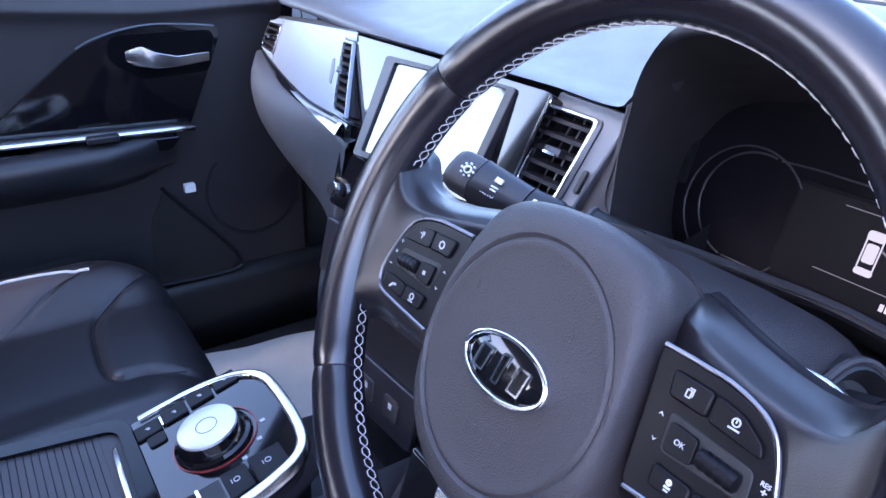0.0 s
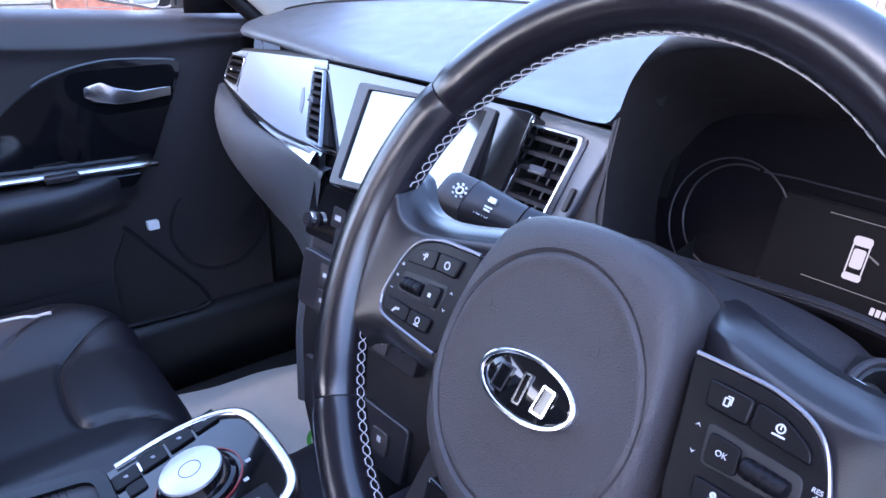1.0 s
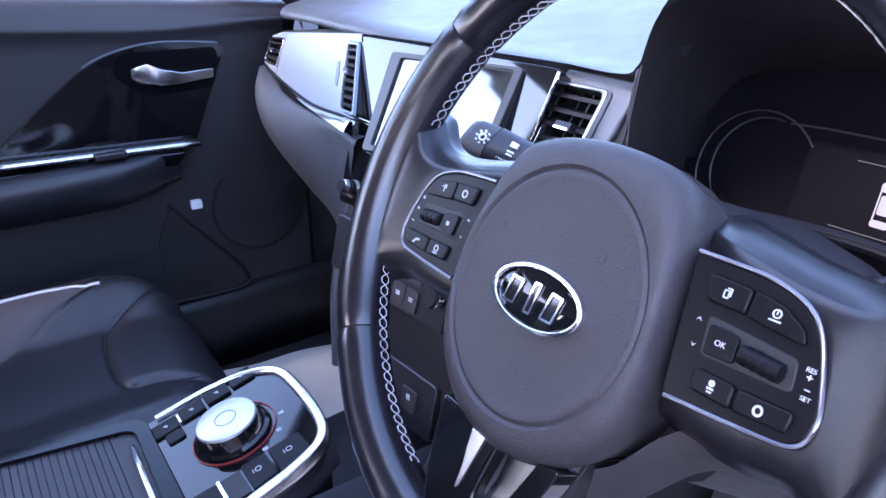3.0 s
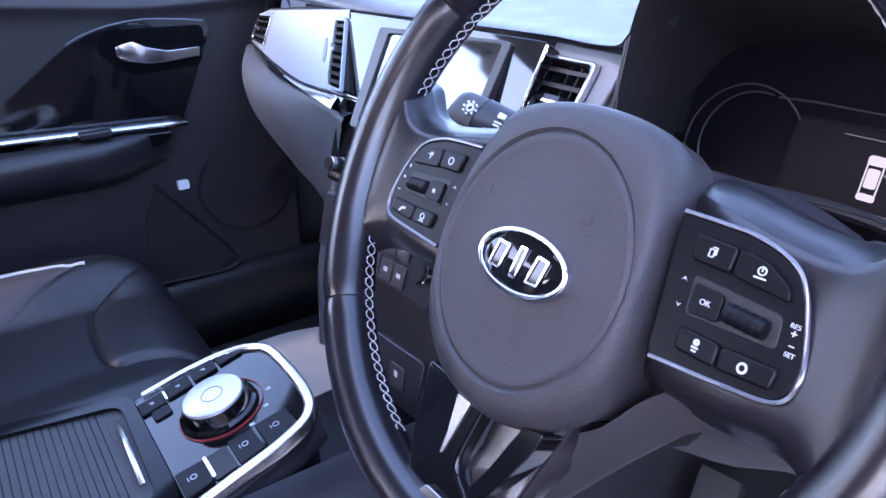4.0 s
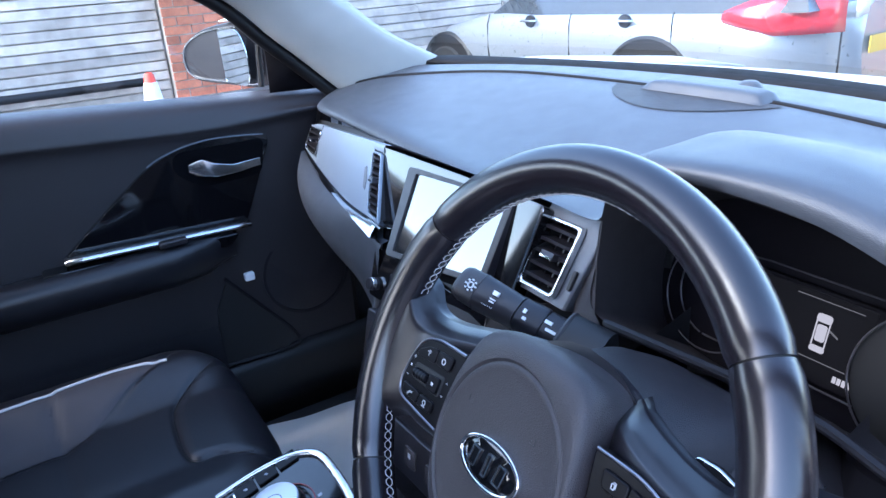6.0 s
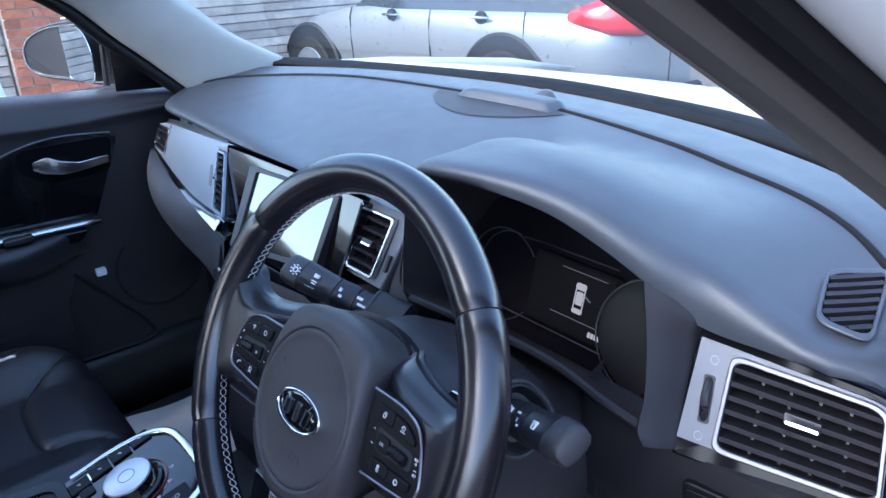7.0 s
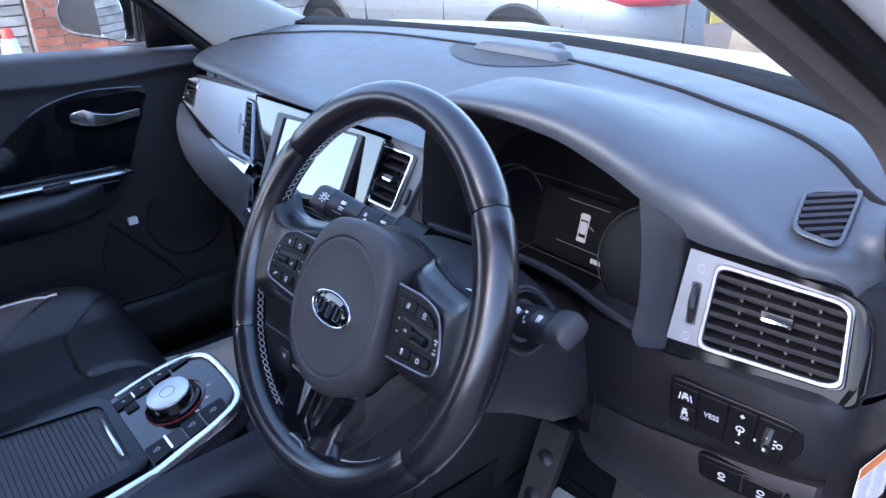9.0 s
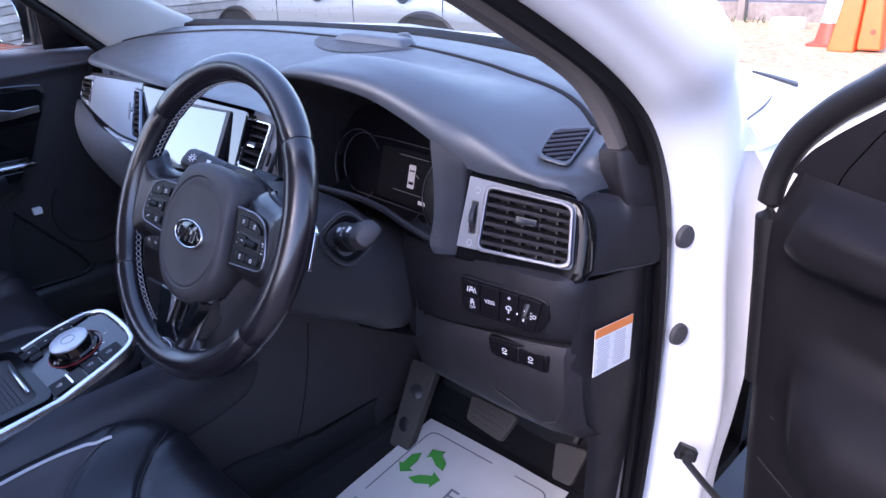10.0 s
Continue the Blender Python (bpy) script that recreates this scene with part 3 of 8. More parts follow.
cols = sorted(set([round(-0.70 + 0.02 * i, 4) for i in range(47)] + [round(0.2 + 0.008 * i, 4) for i in range(56)] + [round(0.65 + 0.01 * i, 4) for i in range(10)]))
cols = [x for x in cols if x <= 0.66]
rows = []
for x in cols:
    yf, zf, yg = edge_y(x), edge_z(x), groove(x)
    yt = yf + 0.032
    zt = top_z(x, yt)
    col = [(x, yf + 0.05, zf - 0.006), (x, yf + 0.012, zf - 0.002), (x, yf + 0.003, zf)]
    for j in range(1, 7):
        a = j / 6 * math.pi / 2
        sq_ = 1 - 0.38 * step(0.22, 0.30, x)
        col.append((x, yf + 0.032 * (1 - max(0.0, math.cos(a)) ** sq_), zf + (zt - zf) * math.sin(a) ** sq_))
    n_top = 22
    for j in range(1, n_top + 1):
        y = yt + (yg - 0.006 - yt) * j / n_top
        col.append((x, y, top_z(x, y)))
    zg = top_z(x, yg)
    col += [(x, yg - 0.005, zg - 0.005), (x, yg - 0.003, zg - 0.016), (x, yg + 0.003, zg - 0.016), (x, yg + 0.005, zg - 0.001), (x, yg + 0.010, zg + 0.001)]
    yb = max(glass_base(max(-0.66, min(0.66, x))) + 0.01, yg + 0.03)
    for t, drop in ((0.12, 0.0), (0.3, 0.0), (0.48, 0.0), (0.55, 0.0), (0.58, 0.009), (0.66, 0.011), (0.8, 0.010), (1.0, 0.010)):
        col.append((x, yg + 0.010 + (yb - yg - 0.010) * t, zg + 0.001 + (1.070 - zg - 0.001) * t - drop))
    rows.append(col)
# the pad rolls over at the driver's end
last = [Vector(p) for p in rows[-1]]
ridge = spline([(0.696, 0.302, 0.995), (0.700, 0.325, 0.999), (0.704, 0.350, 0.998)], 3)[:6]
flank = spline([(0.704, 0.356, 0.997), (0.698, 0.345, 1.020), (0.693, 0.347, 1.040), (0.692, 0.374, 1.053), (0.720, 0.392, 1.060)], 6)[:22]
roll = [Vector(p) for p in ((0.705, 0.345, 0.985), (0.699, 0.318, 0.991), (0.697, 0.304, 0.994))] + ridge + flank
roll += [Vector((0.735, p.y - 0.012, p.z)) for p in last[len(roll):]]
for k in range(1, 9):
    a = k / 8 * math.pi / 2
    wx, wz = math.sin(a), 1 - math.cos(a)
    rows.append([(p.x + (r_.x - p.x) * wx, p.y + (r_.y - p.y) * wx, p.z + (r_.z - p.z) * wz) for p, r_ in zip(last, roll)])
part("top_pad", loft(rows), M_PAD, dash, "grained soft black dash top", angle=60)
skin = [[(0.690, 0.310, 0.994), (0.697, 0.304, 0.9945), (0.703, 0.333, 0.9965), (0.718, 0.354, 0.990), (0.735, 0.358, 0.982), (0.752, 0.40, 0.975)],
        [(0.690, 0.312, 0.984), (0.704, 0.307, 0.984), (0.713, 0.332, 0.984), (0.725, 0.350, 0.979), (0.737, 0.361, 0.974), (0.752, 0.40, 0.968)],
        [(0.690, 0.312, 0.966), (0.711, 0.308, 0.966), (0.721, 0.331, 0.965), (0.730, 0.348, 0.963), (0.739, 0.363, 0.961), (0.752, 0.40, 0.957)],
        [(0.690, 0.308, 0.940), (0.717, 0.299, 0.940), (0.7265, 0.322, 0.938), (0.7335, 0.343, 0.936), (0.740, 0.364, 0.934), (0.752, 0.40, 0.930)],
        [(0.690, 0.300, 0.917), (0.722, 0.287, 0.917), (0.729, 0.312, 0.913), (0.735, 0.340, 0.909), (0.739, 0.364, 0.904), (0.751, 0.40, 0.901)]]
lanes = [spline([r_[i] for r_ in skin], 4) for i in range(6)]
part("end_skin", loft([spline(list(r_), 4) for r_ in zip(*lanes)]), M_PLASTIC, dash, "grained dark end of the dash", angle=60)

gl = [-0.66 + 0.02 * i for i in range(69)]
part("dash_groove", tube([(x, groove(x), top_z(x, groove(x)) - 0.0015) for x in gl], 0.0042, 8), M_FRIT, dash, "dark joint across the dash top")
# structure behind the trim
for c_, s_ in (((-0.215, 0.56, 0.85), (0.82, 0.40, 0.28)), ((0.64, 0.545, 0.81), (0.10, 0.39, 0.30)), ((0.39, 0.56, 0.75), (0.40, 0.36, 0.20)), ((0.40, 0.60, 0.93), (0.42, 0.30, 0.18))):
    part("core", box(c_, s_), M_DARK, dash)

# speaker grille strip by the windscreen
cs = []
for i in range(17):
    t = i / 16
    x = -0.085 + 0.265 * t
    sag = 0.075 * math.sin(math.pi * min(1, t * 1.02)) ** 0.6
    y1 = groove(x) - 0.012
    cs.append([(x, y1 - sag * k / 4, top_z(x, y1 - sag * k / 4) + 0.0012) for k in range(5)])
part("speaker_grille", loft(cs), M_MESH, dash, "fine mesh speaker grille")
rib = []
for i in range(25):
    t = i / 24
    x = -0.030 + 0.185 * t
    y = groove(x) - 0.002
    h = 0.0125 * (1 - abs(2 * t - 1) ** 9) ** 0.5
    z = top_z(x, y) + 0.001
    rib.append([(x, y - 0.026, z), (x, y - 0.023, z + h * 0.35), (x, y - 0.019, z + h * 0.80), (x, y - 0.013, z + h), (x, y, z + h), (x, y + 0.012, z + h * 0.9), (x, y + 0.020, z - 0.004)])
part("speaker_bezel", loft([spline(r_, 2) for r_ in rib]), M_PAD, dash, "raised lip behind the speaker", angle=60)
sens = mapper(frm((0.085, 0.612, 1.074), (1, 0, 0), (0, 1, 0)))
part("light_sensor", lathe([(0.0, 0.013), (0.009, 0.012), (0.014, 0.008), (0.017, 0.002), (0.024, -0.004)], sens, 24), M_PAD, dash, "small domed light sensor")
rs = mapper(frm((0.66, 0.50, 1.062), (0.8, -0.6, 0), (0.6, 0.8, 0)))
part("defroster_slot", join(*[plate(rrect(0.004, 0.026, 0.001, 2, (-0.02 + 0.008 * i, 0)), 0, 0.003, rs) for i in range(6)]), M_DARK, dash, "dark side defroster slots")

# gauge binnacle
front = [(0.246, 0.206, 0.955), (0.238, 0.216, 1.000), (0.246, 0.216, 1.050), (0.268, 0.208, 1.084), (0.305, 0.202, 1.099), (0.36, 0.206, 1.101), (0.43, 0.228, 1.087), (0.48, 0.242, 1.065), (0.519, 0.252, 1.041),
         (0.532, 0.243, 1.000), (0.543, 0.228, 0.960), (0.547, 0.216, 0.935), (0.51, 0.211, 0.946), (0.47, 0.206, 0.960), (0.42, 0.200, 0.967), (0.34, 0.197, 0.962)]
back = [(0.205, 0.345, 0.880), (0.185, 0.362, 0.940), (0.205, 0.378, 0.995), (0.235, 0.386, 1.018), (0.29, 0.39, 1.028), (0.35, 0.39, 1.030), (0.41, 0.39, 1.030), (0.46, 0.388, 1.024), (0.505, 0.38, 1.006),
        (0.525, 0.365, 0.965), (0.530, 0.35, 0.925), (0.525, 0.338, 0.885), (0.48, 0.332, 0.872), (0.40, 0.332, 0.868), (0.33, 0.332, 0.868), (0.26, 0.335, 0.870)]
fr, bk = spline(front, 5, True), spline(back, 5, True)
shell = [[a * (1 - t) + b * t for a, b in zip(fr, bk)] for t in (0, 0.06, 0.35, 0.7, 1.0)]
shell.insert(0, [p + Vector((0, 0.012, -0.004)) + (p - Vector((0.39, 0.21, 1.0))).normalized() * 0.010 for p in fr])
shell[1] = [p + (p - Vector((0.39, 0.21, 1.0))).normalized() * 0.002 for p in fr]
binn = part("binnacle", loft(shell, ring=True), M_TUNNEL, dash, "smooth dark gauge surround")
part("binnacle_lip", tube([p + Vector((0, 0.004, -0.003)) for p in spline([(0.262, 0.200, 0.953), (0.30, 0.198, 0.958), (0.34, 0.197, 0.962), (0.42, 0.200, 0.966), (0.47, 0.206, 0.959), (0.51, 0.211, 0.945), (0.547, 0.217, 0.934)], 6)], 0.0045, 8), M_PLASTIC, dash)
clf = mapper(frm((0.36, 0.345, 0.943), (1, 0, 0), (0, 0.26, 0.966)))
part("gauge_panel", loft([[p for p in bk], [Vector((0.36, 0.352, 0.943)) + (p - Vector((0.36, 0.352, 0.943))) * 0.02 for p in bk]], ring=True, caps=True), M_CLUSTER, dash, "dark gauge panel")
disp = part("gauge_display", plate(rrect(0.120, 0.082, 0.004, 3, (0.006, -0.006)), -0.006, -0.002, clf), M_CLUSTER, dash, "dark digital display")
part("display_glow", plate(rrect(0.110, 0.076, 0.002, 3, (0.004, -0.006)), -0.002, -0.0012, clf), M_DISP, disp, "dimly lit screen area")
part("car_symbol", join(plate(rrect(0.0135, 0.0075, 0.003, 4, (0.018, 0.0115)), -0.0012, 0.0, clf), plate(rrect(0.0088, 0.0150, 0.002, 3, (0.018, -0.002)), -0.0012, 0.0, clf), plate(rrect(0.0135, 0.0055, 0.0024, 4, (0.018, -0.0165)), -0.0012, 0.0, clf),
     plate([(0.0116, -0.014), (0.0124, -0.014), (0.0124, 0.009), (0.0116, 0.009)], -0.0012, 0.0, clf), plate([(0.0236, -0.014), (0.0244, -0.014), (0.0244, 0.009), (0.0236, 0.009)], -0.0012, 0.0, clf)), M_DISPW, disp, "white car symbol from above")
part("door_symbol", plate([(0.025, 0.002), (0.033, -0.002), (0.033, -0.0006), (0.025, 0.0034)], -0.0012, 0.0, clf), M_DISPG, disp)
part("screen_line", plate([(-0.012, 0.026), (0.049, 0.026), (0.049, 0.0267), (-0.012, 0.0267)], -0.0012, -0.0004, clf), M_DISPG, disp)
part("screen_line", plate([(-0.018, -0.0275), (0.047, -0.0275), (0.047, -0.0268), (-0.018, -0.0268)], -0.0012, -0.0004, clf), M_DISPG, disp)
part("trip_digits", bars([(0.040 + 0.0042 * i, -0.036, 0.0028, 0.0055) for i in range(4)], -0.0012, 0.0, clf), M_DISPW, disp)


def arc_bar(cx, cz, r, a0, a1, t, w):
    pts = [clf(cx + r * math.cos(radians(a0 + (a1 - a0) * i / 30)), cz + r * math.sin(radians(a0 + (a1 - a0) * i / 30)), w) for i in range(31)]
    return tube(pts, t, 6)


part("gauge_ring", arc_bar(-0.082, -0.004, 0.054, 38, 322, 0.0008, 0.019), M_RINGS, dash, "thin grey rim round the left gauge")
part("gauge_ring", arc_bar(-0.085, -0.002, 0.047, 78, 256, 0.0009, 0.004), M_RINGS, dash, "thin grey inner rim of the gauge")
part("gauge_upper_bar", tube([clf(-0.071, 0.0434, 0.004), clf(-0.040, 0.0450, 0.004), clf(0.062, 0.0450, 0.004)], 0.0008, 6), M_RINGS, dash)
part("gauge_ring", arc_bar(0.113, -0.014, 0.062, 95, 265, 0.0010, 0.006), M_RINGS, dash, "dark ring round the right gauge")
part("gauge_dial", plate(oval(0.063, 0.063, 40, (0.113, -0.012)), -0.001, 0.002, clf), M_DARK, dash)
part("gauge_lower_bar", tube([clf(-0.093, -0.0480, 0.004), clf(0.0, -0.0485, 0.004), clf(0.062, -0.049, 0.004)], 0.0009, 6), M_RINGS, dash)

# smooth panel between gauges and the outer vent
pa = spline([(0.515, 0.254, 1.048), (0.519, 0.250, 1.037), (0.531, 0.241, 1.0), (0.543, 0.227, 0.960), (0.547, 0.215, 0.933), (0.556, 0.212, 0.922)], 5)
pb = spline([(0.556, 0.274, 1.024), (0.558, 0.270, 1.012), (0.560, 0.268, 0.990), (0.566, 0.254, 0.955), (0.572, 0.240, 0.926), (0.574, 0.237, 0.915)], 5)
rows = []
for a, b in zip(pa, pb):
    rows.append([a + Vector((-0.004, 0.02, 0)), a, a * 0.8 + b * 0.2 + Vector((0, -0.003, 0)), a * 0.5 + b * 0.5 + Vector((0, -0.0035, 0)), a * 0.2 + b * 0.8 + Vector((0, -0.002, 0)), b, b + Vector((0.002, 0.015, 0))])
part("binnacle_cheek", loft([spline(r, 3) for r in rows]), M_PLASTIC, dash, "satin dark panel beside the gauges")


def air_vent(parent, f, w, h, outline, slats, mat_frame, lever=True, uprights=4, frame_t=0.05, name="vent", rise=0.006):
    """Vent in a patch map f with u, v in 0..1; w, h its size in metres."""
    v = part(name, plate(outline, -0.030, -0.026, f), M_DARK, parent, "air vent with black slats")
    mu, mv = sum(p[0] for p in outline) / len(outline), sum(p[1] for p in outline) / len(outline)
    inner = [(mu + (a - mu) * (1 - 2 * frame_t * h / w), mv + (b - mv) * (1 - 2 * frame_t)) for a, b in outline]
    part("frame", hoop(outline, inner, -0.002, rise, f), mat_frame, v, "satin silver vent frame" if mat_frame is not M_PAD else "", bevel=0.0012)
    part("duct", loft([[f(a, b, 0.0) for a, b in inner], [f(a, b, -0.03) for a, b in inner]], ring=True), M_DARK, v)

    def span(b):
        hit = []
        n = len(inner)
        for i in range(n):
            p, q = inner[i], inner[(i + 1) % n]
            if (p[1] - b) * (q[1] - b) <= 0 and p[1] != q[1]:
                hit.append(p[0] + (q[0] - p[0]) * (b - p[1]) / (q[1] - p[1]))
        return (min(hit), max(hit)) if len(hit) > 1 else (0.4, 0.6)
    lo, hi = min(b for a, b in inner), max(b for a, b in inner)
    th = 0.0035 / h
    for i in range(slats):
        b = lo + (hi - lo) * (i + 0.6) / (slats + 0.2)
        a0, a1 = span(b)
        vs = [f(a, bb, ww) for a in (a0, a1) for bb, ww in ((b - th * 0.5, 0.001), (b + th * 0.5, 0.002), (b + th * 1.6, -0.018), (b + th * 0.9, -0.018))]
        part("slat", (vs, [(0, 1, 2, 3), (7, 6, 5, 4), (0, 4, 5, 1), (1, 5, 6, 2), (2, 6, 7, 3), (3, 7, 4, 0)]), M_SMOOTH, v)
    for i in range(uprights):
        a = (i + 1) / (uprights + 1)
        a = min(p[0] for p in inner) + a * (max(p[0] for p in inner) - min(p[0] for p in inner))
        part("fin", plate([(a - 0.0012 / w, lo), (a + 0.0012 / w, lo), (a + 0.0012 / w, hi), (a - 0.0012 / w, hi)], -0.026, -0.012, f), M_SMOOTH, v)
    if lever:
        b = lo + (hi - lo) * (slats // 2 + 0.6) / (slats + 0.2)
        lw = min(0.026, 0.32 * w)
        poly = rrect(lw / w, 0.007 / h, 0.0, 1, (0.52, b + 0.2 * th))
        lv = part("lever", plate(poly, -0.004, 0.009, f), M_SMOOTH, v, bevel=0.001)
        part("lever_trim", plate(rrect(lw / w * 0.9, 0.0022 / h, 0.0, 1, (0.52, b - 0.5 * th)), 0.008, 0.0105, f), M_BRIGHT, v, "chrome edge of the vent lever")
    return v


# driver's outer vent with its silver plate and gloss black surround
q = quadmap((0.571, 0.238, 0.923), (0.738, 0.278, 0.926), (0.722, 0.304, 1.004), (0.555, 0.276, 1.004))
surround = rpoly([(-0.02, -0.14), (0.935, -0.18), (0.925, 0.94), (0.01, 1.08)], [0.02, 0.13, 0.17, 0.02], 6)
hole = rpoly([(0.17, 0.02), (0.855, 0.005), (0.85, 0.85), (0.20, 0.895)], [0.07, 0.10, 0.10, 0.07], 6)
part("vent_surround", hoop(surround, hole, -0.022, 0.001, q), M_GLOSSV, dash, "gloss black vent surround", bevel=0.003, segs=3)
cap_rows = []
for b_, a_ in ((-0.175, 0.855), (-0.13, 0.895), (0.05, 0.935), (0.45, 0.94), (0.68, 0.93), (0.80, 0.905), (0.88, 0.865), (0.925, 0.80)):
    cap_rows.append([q(a_ - 0.05, b_, 0.0015), q(a_, b_, 0.0), q(a_ + 0.014, b_, -0.006), q(a_ + 0.022, b_, -0.020), q(a_ + 0.022, b_, -0.05)])
part("vent_cap", loft([spline(r_, 3) for r_ in cap_rows]), M_GLOSSV, dash, "gloss black end of the vent surround")
part("vent_plate", hoop(rpoly([(0.0, 0.03), (0.862, -0.015), (0.862, 0.875), (0.04, 0.97)], [0.01, 0.09, 0.10, 0.01], 6), hole, 0.001, 0.0035, q), M_SILVERD, dash, "satin silver vent plate")
vq = quadmap(q(0.165, 0.01, 0.004), q(0.86, -0.005, 0.004), q(0.855, 0.86, 0.004), q(0.195, 0.905, 0.004))
air_vent(dash, vq, 0.118, 0.068, rpoly([(0, 0), (1, 0), (1, 1), (0, 1)], [0.10, 0.14, 0.14, 0.10], 6), 6, M_VENTF, frame_t=0.060)
wh = part("vent_wheel", plate(rrect(0.052, 0.44, 0.02, 4, (0.108, 0.44)), 0.003, 0.0045, q), M_DARK, dash, "thumb wheel of the vent")
part("wheel_body", tube([q(0.108, 0.26 + 0.36 * i / 8, 0.002 + 0.008 * math.sin(math.pi * i / 8)) for i in range(9)], 0.0035, 8), M_SMOOTH, wh)
part("open_mark", ring_mark(0.118, 0.80, 0.021, 0.005, 0.0036, 0.0040, q, 28, squash=2.1), M_MARKG, wh)
part("shut_mark", ring_mark(0.098, 0.10, 0.021, 0.005, 0.0036, 0.0040, q, 28, squash=2.1), M_MARKG, wh)

# defroster vent on the dash top by the driver's pillar
sm = frm((0.630, 0.316, 1.031), (0.043, 0.050, 0.002), (-0.030, 0.040, 0.014))
sq = lambda u, v, w=0.0: sm @ Vector((u * 0.09, v * 0.09, w))
so_ = rpoly([(-0.055, -0.08), (0.30, -0.38), (0.90, 0.50), (0.33, 0.57)], [0.16, 0.14, 0.12, 0.16], 6)
air_vent(dash, lambda u, v, w=0.0: sq(u, v, w + 0.004), 0.09, 0.09, so_, 7, M_PAD, lever=False, uprights=1, frame_t=0.08, rise=0.0010)

# centre vent beside the screen
cq = quadmap((0.122, 0.213, 0.937), (0.186, 0.213, 0.937), (0.196, 0.250, 1.018), (0.130, 0.250, 1.018))
part("centre_plate", hoop(rpoly([(-0.10, -0.05), (1.12, -0.06), (1.30, 1.03), (-0.02, 1.05)], 0.04, 5), rpoly([(0.03, 0.04), (0.88, 0.04), (0.93, 0.88), (0.06, 0.88)], 0.08, 5), -0.02, 0.0, cq), M_SILVERD, dash, "satin silver centre vent plate", bevel=0.002)
air_vent(dash, quadmap(cq(0.0, 0.02, 0.002), cq(0.90, 0.02, 0.002), cq(0.95, 0.90, 0.002), cq(0.04, 0.90, 0.002)), 0.058, 0.078,
         rpoly([(0, 0), (1, 0), (1, 1), (0, 1)], 0.10, 5), 5, M_CHROME, uprights=3, frame_t=0.05)
part("vent_wheel", plate(rrect(0.08, 0.24, 0.03, 4, (1.09, 0.30)), 0.0, 0.004, cq), M_DARK, dash, "thumb wheel of the vent", bevel=0.001)
# wall of the gauge hood facing the centre vent
part("binnacle_side", loft([[(0.204, 0.262, 1.034), (0.232, 0.224, 1.036), (0.246, 0.214, 1.043)],
                            [(0.208, 0.258, 1.010), (0.229, 0.222, 1.006), (0.239, 0.214, 1.000)],
                            [(0.202, 0.240, 0.975), (0.230, 0.214, 0.968), (0.246, 0.205, 0.953)],
                            [(0.196, 0.225, 0.940), (0.225, 0.206, 0.938), (0.262, 0.199, 0.947)],
                            [(0.196, 0.215, 0.905), (0.225, 0.200, 0.905), (0.262, 0.197, 0.905)]]), M_TUNNEL, dash, "charcoal side of the gauge hood")

# screen unit
bq = quadmap((-0.132, 0.170, 0.897), (0.118, 0.196, 0.912), (0.140, 0.234, 1.024), (-0.219, 0.232, 1.019))
bez = rpoly([(-0.01, -0.02), (1.0, 0.0), (1.0, 1.0), (-0.01, 1.0)], [0.03, 0.02, 0.04, 0.01], 4)
sc_unit = part("screen_bezel", plate(bez, -0.02, 0.0, bq), M_BEZEL, dash, "piano black screen surround", bevel=0.003)
tq = lambda u, v, w=0.0: bq(u, v, w + 0.010 * (1 - v))
part("screen_frame", hoop(rpoly([(0.085, 0.03), (0.860, 0.10), (0.872, 0.955), (0.215, 0.905)], 0.03, 5), rpoly([(0.150, 0.085), (0.822, 0.155), (0.838, 0.925), (0.272, 0.862)], 0.02, 5), -0.012, 0.0025, tq), M_SMOOTH, sc_unit, "raised dark screen edge", bevel=0.0012)
part("screen", plate(rpoly([(0.146, 0.080), (0.826, 0.150), (0.842, 0.930), (0.268, 0.868)], 0.015, 4), -0.004, -0.0006, tq), M_SCREEN, sc_unit, "switched-off touchscreen mirroring the sky")
part("bezel_trim", tube([bq(1.0, 0.0, 0.001), bq(1.0, 0.5, 0.001), bq(0.998, 0.97, 0.001)], 0.0018, 6), M_BRIGHT, sc_unit, "thin chrome edge")

# passenger side trim: a silver panel that bows down between two vents
pq = quadmap((-0.612, 0.256, 0.930), (-0.150, 0.178, 0.935), (-0.219, 0.232, 1.019), (-0.600, 0.275, 0.985))
low_edge = table((-0.08, 0.05, 0.22, 0.42, 0.62, 0.80, 0.90, 1.0), (0.02, -0.07, -0.14, -0.18, -0.17, -0.10, -0.05, -0.02))
strip_edge = table((-0.08, 0.05, 0.27, 0.50, 0.67, 0.85, 1.0), (-0.05, -0.22, -0.36, -0.345, -0.29, -0.25, -0.24))


def trim_rows(u0, u1, n, va=None, vb=None):
    rows = []
    for i in range(n + 1):
        u = u0 + (u1 - u0) * i / n
        top, bot = 1.04 - 0.10 * step(0.05, -0.08, u), low_edge(u)
        lo, hi = bot if va is None else va, top if vb is None else vb
        rows.append([pq(u, lo - 0.01, -0.014), pq(u, lo, -0.003), pq(u, lo + 0.02, 0.0)] + [pq(u, lo + (hi - lo) * k / 8, 0.0012 * math.sin(math.pi * k / 8)) for k in range(1, 8)] + [pq(u, hi - 0.01, 0.0), pq(u, hi, -0.012)])
    return loft(rows)


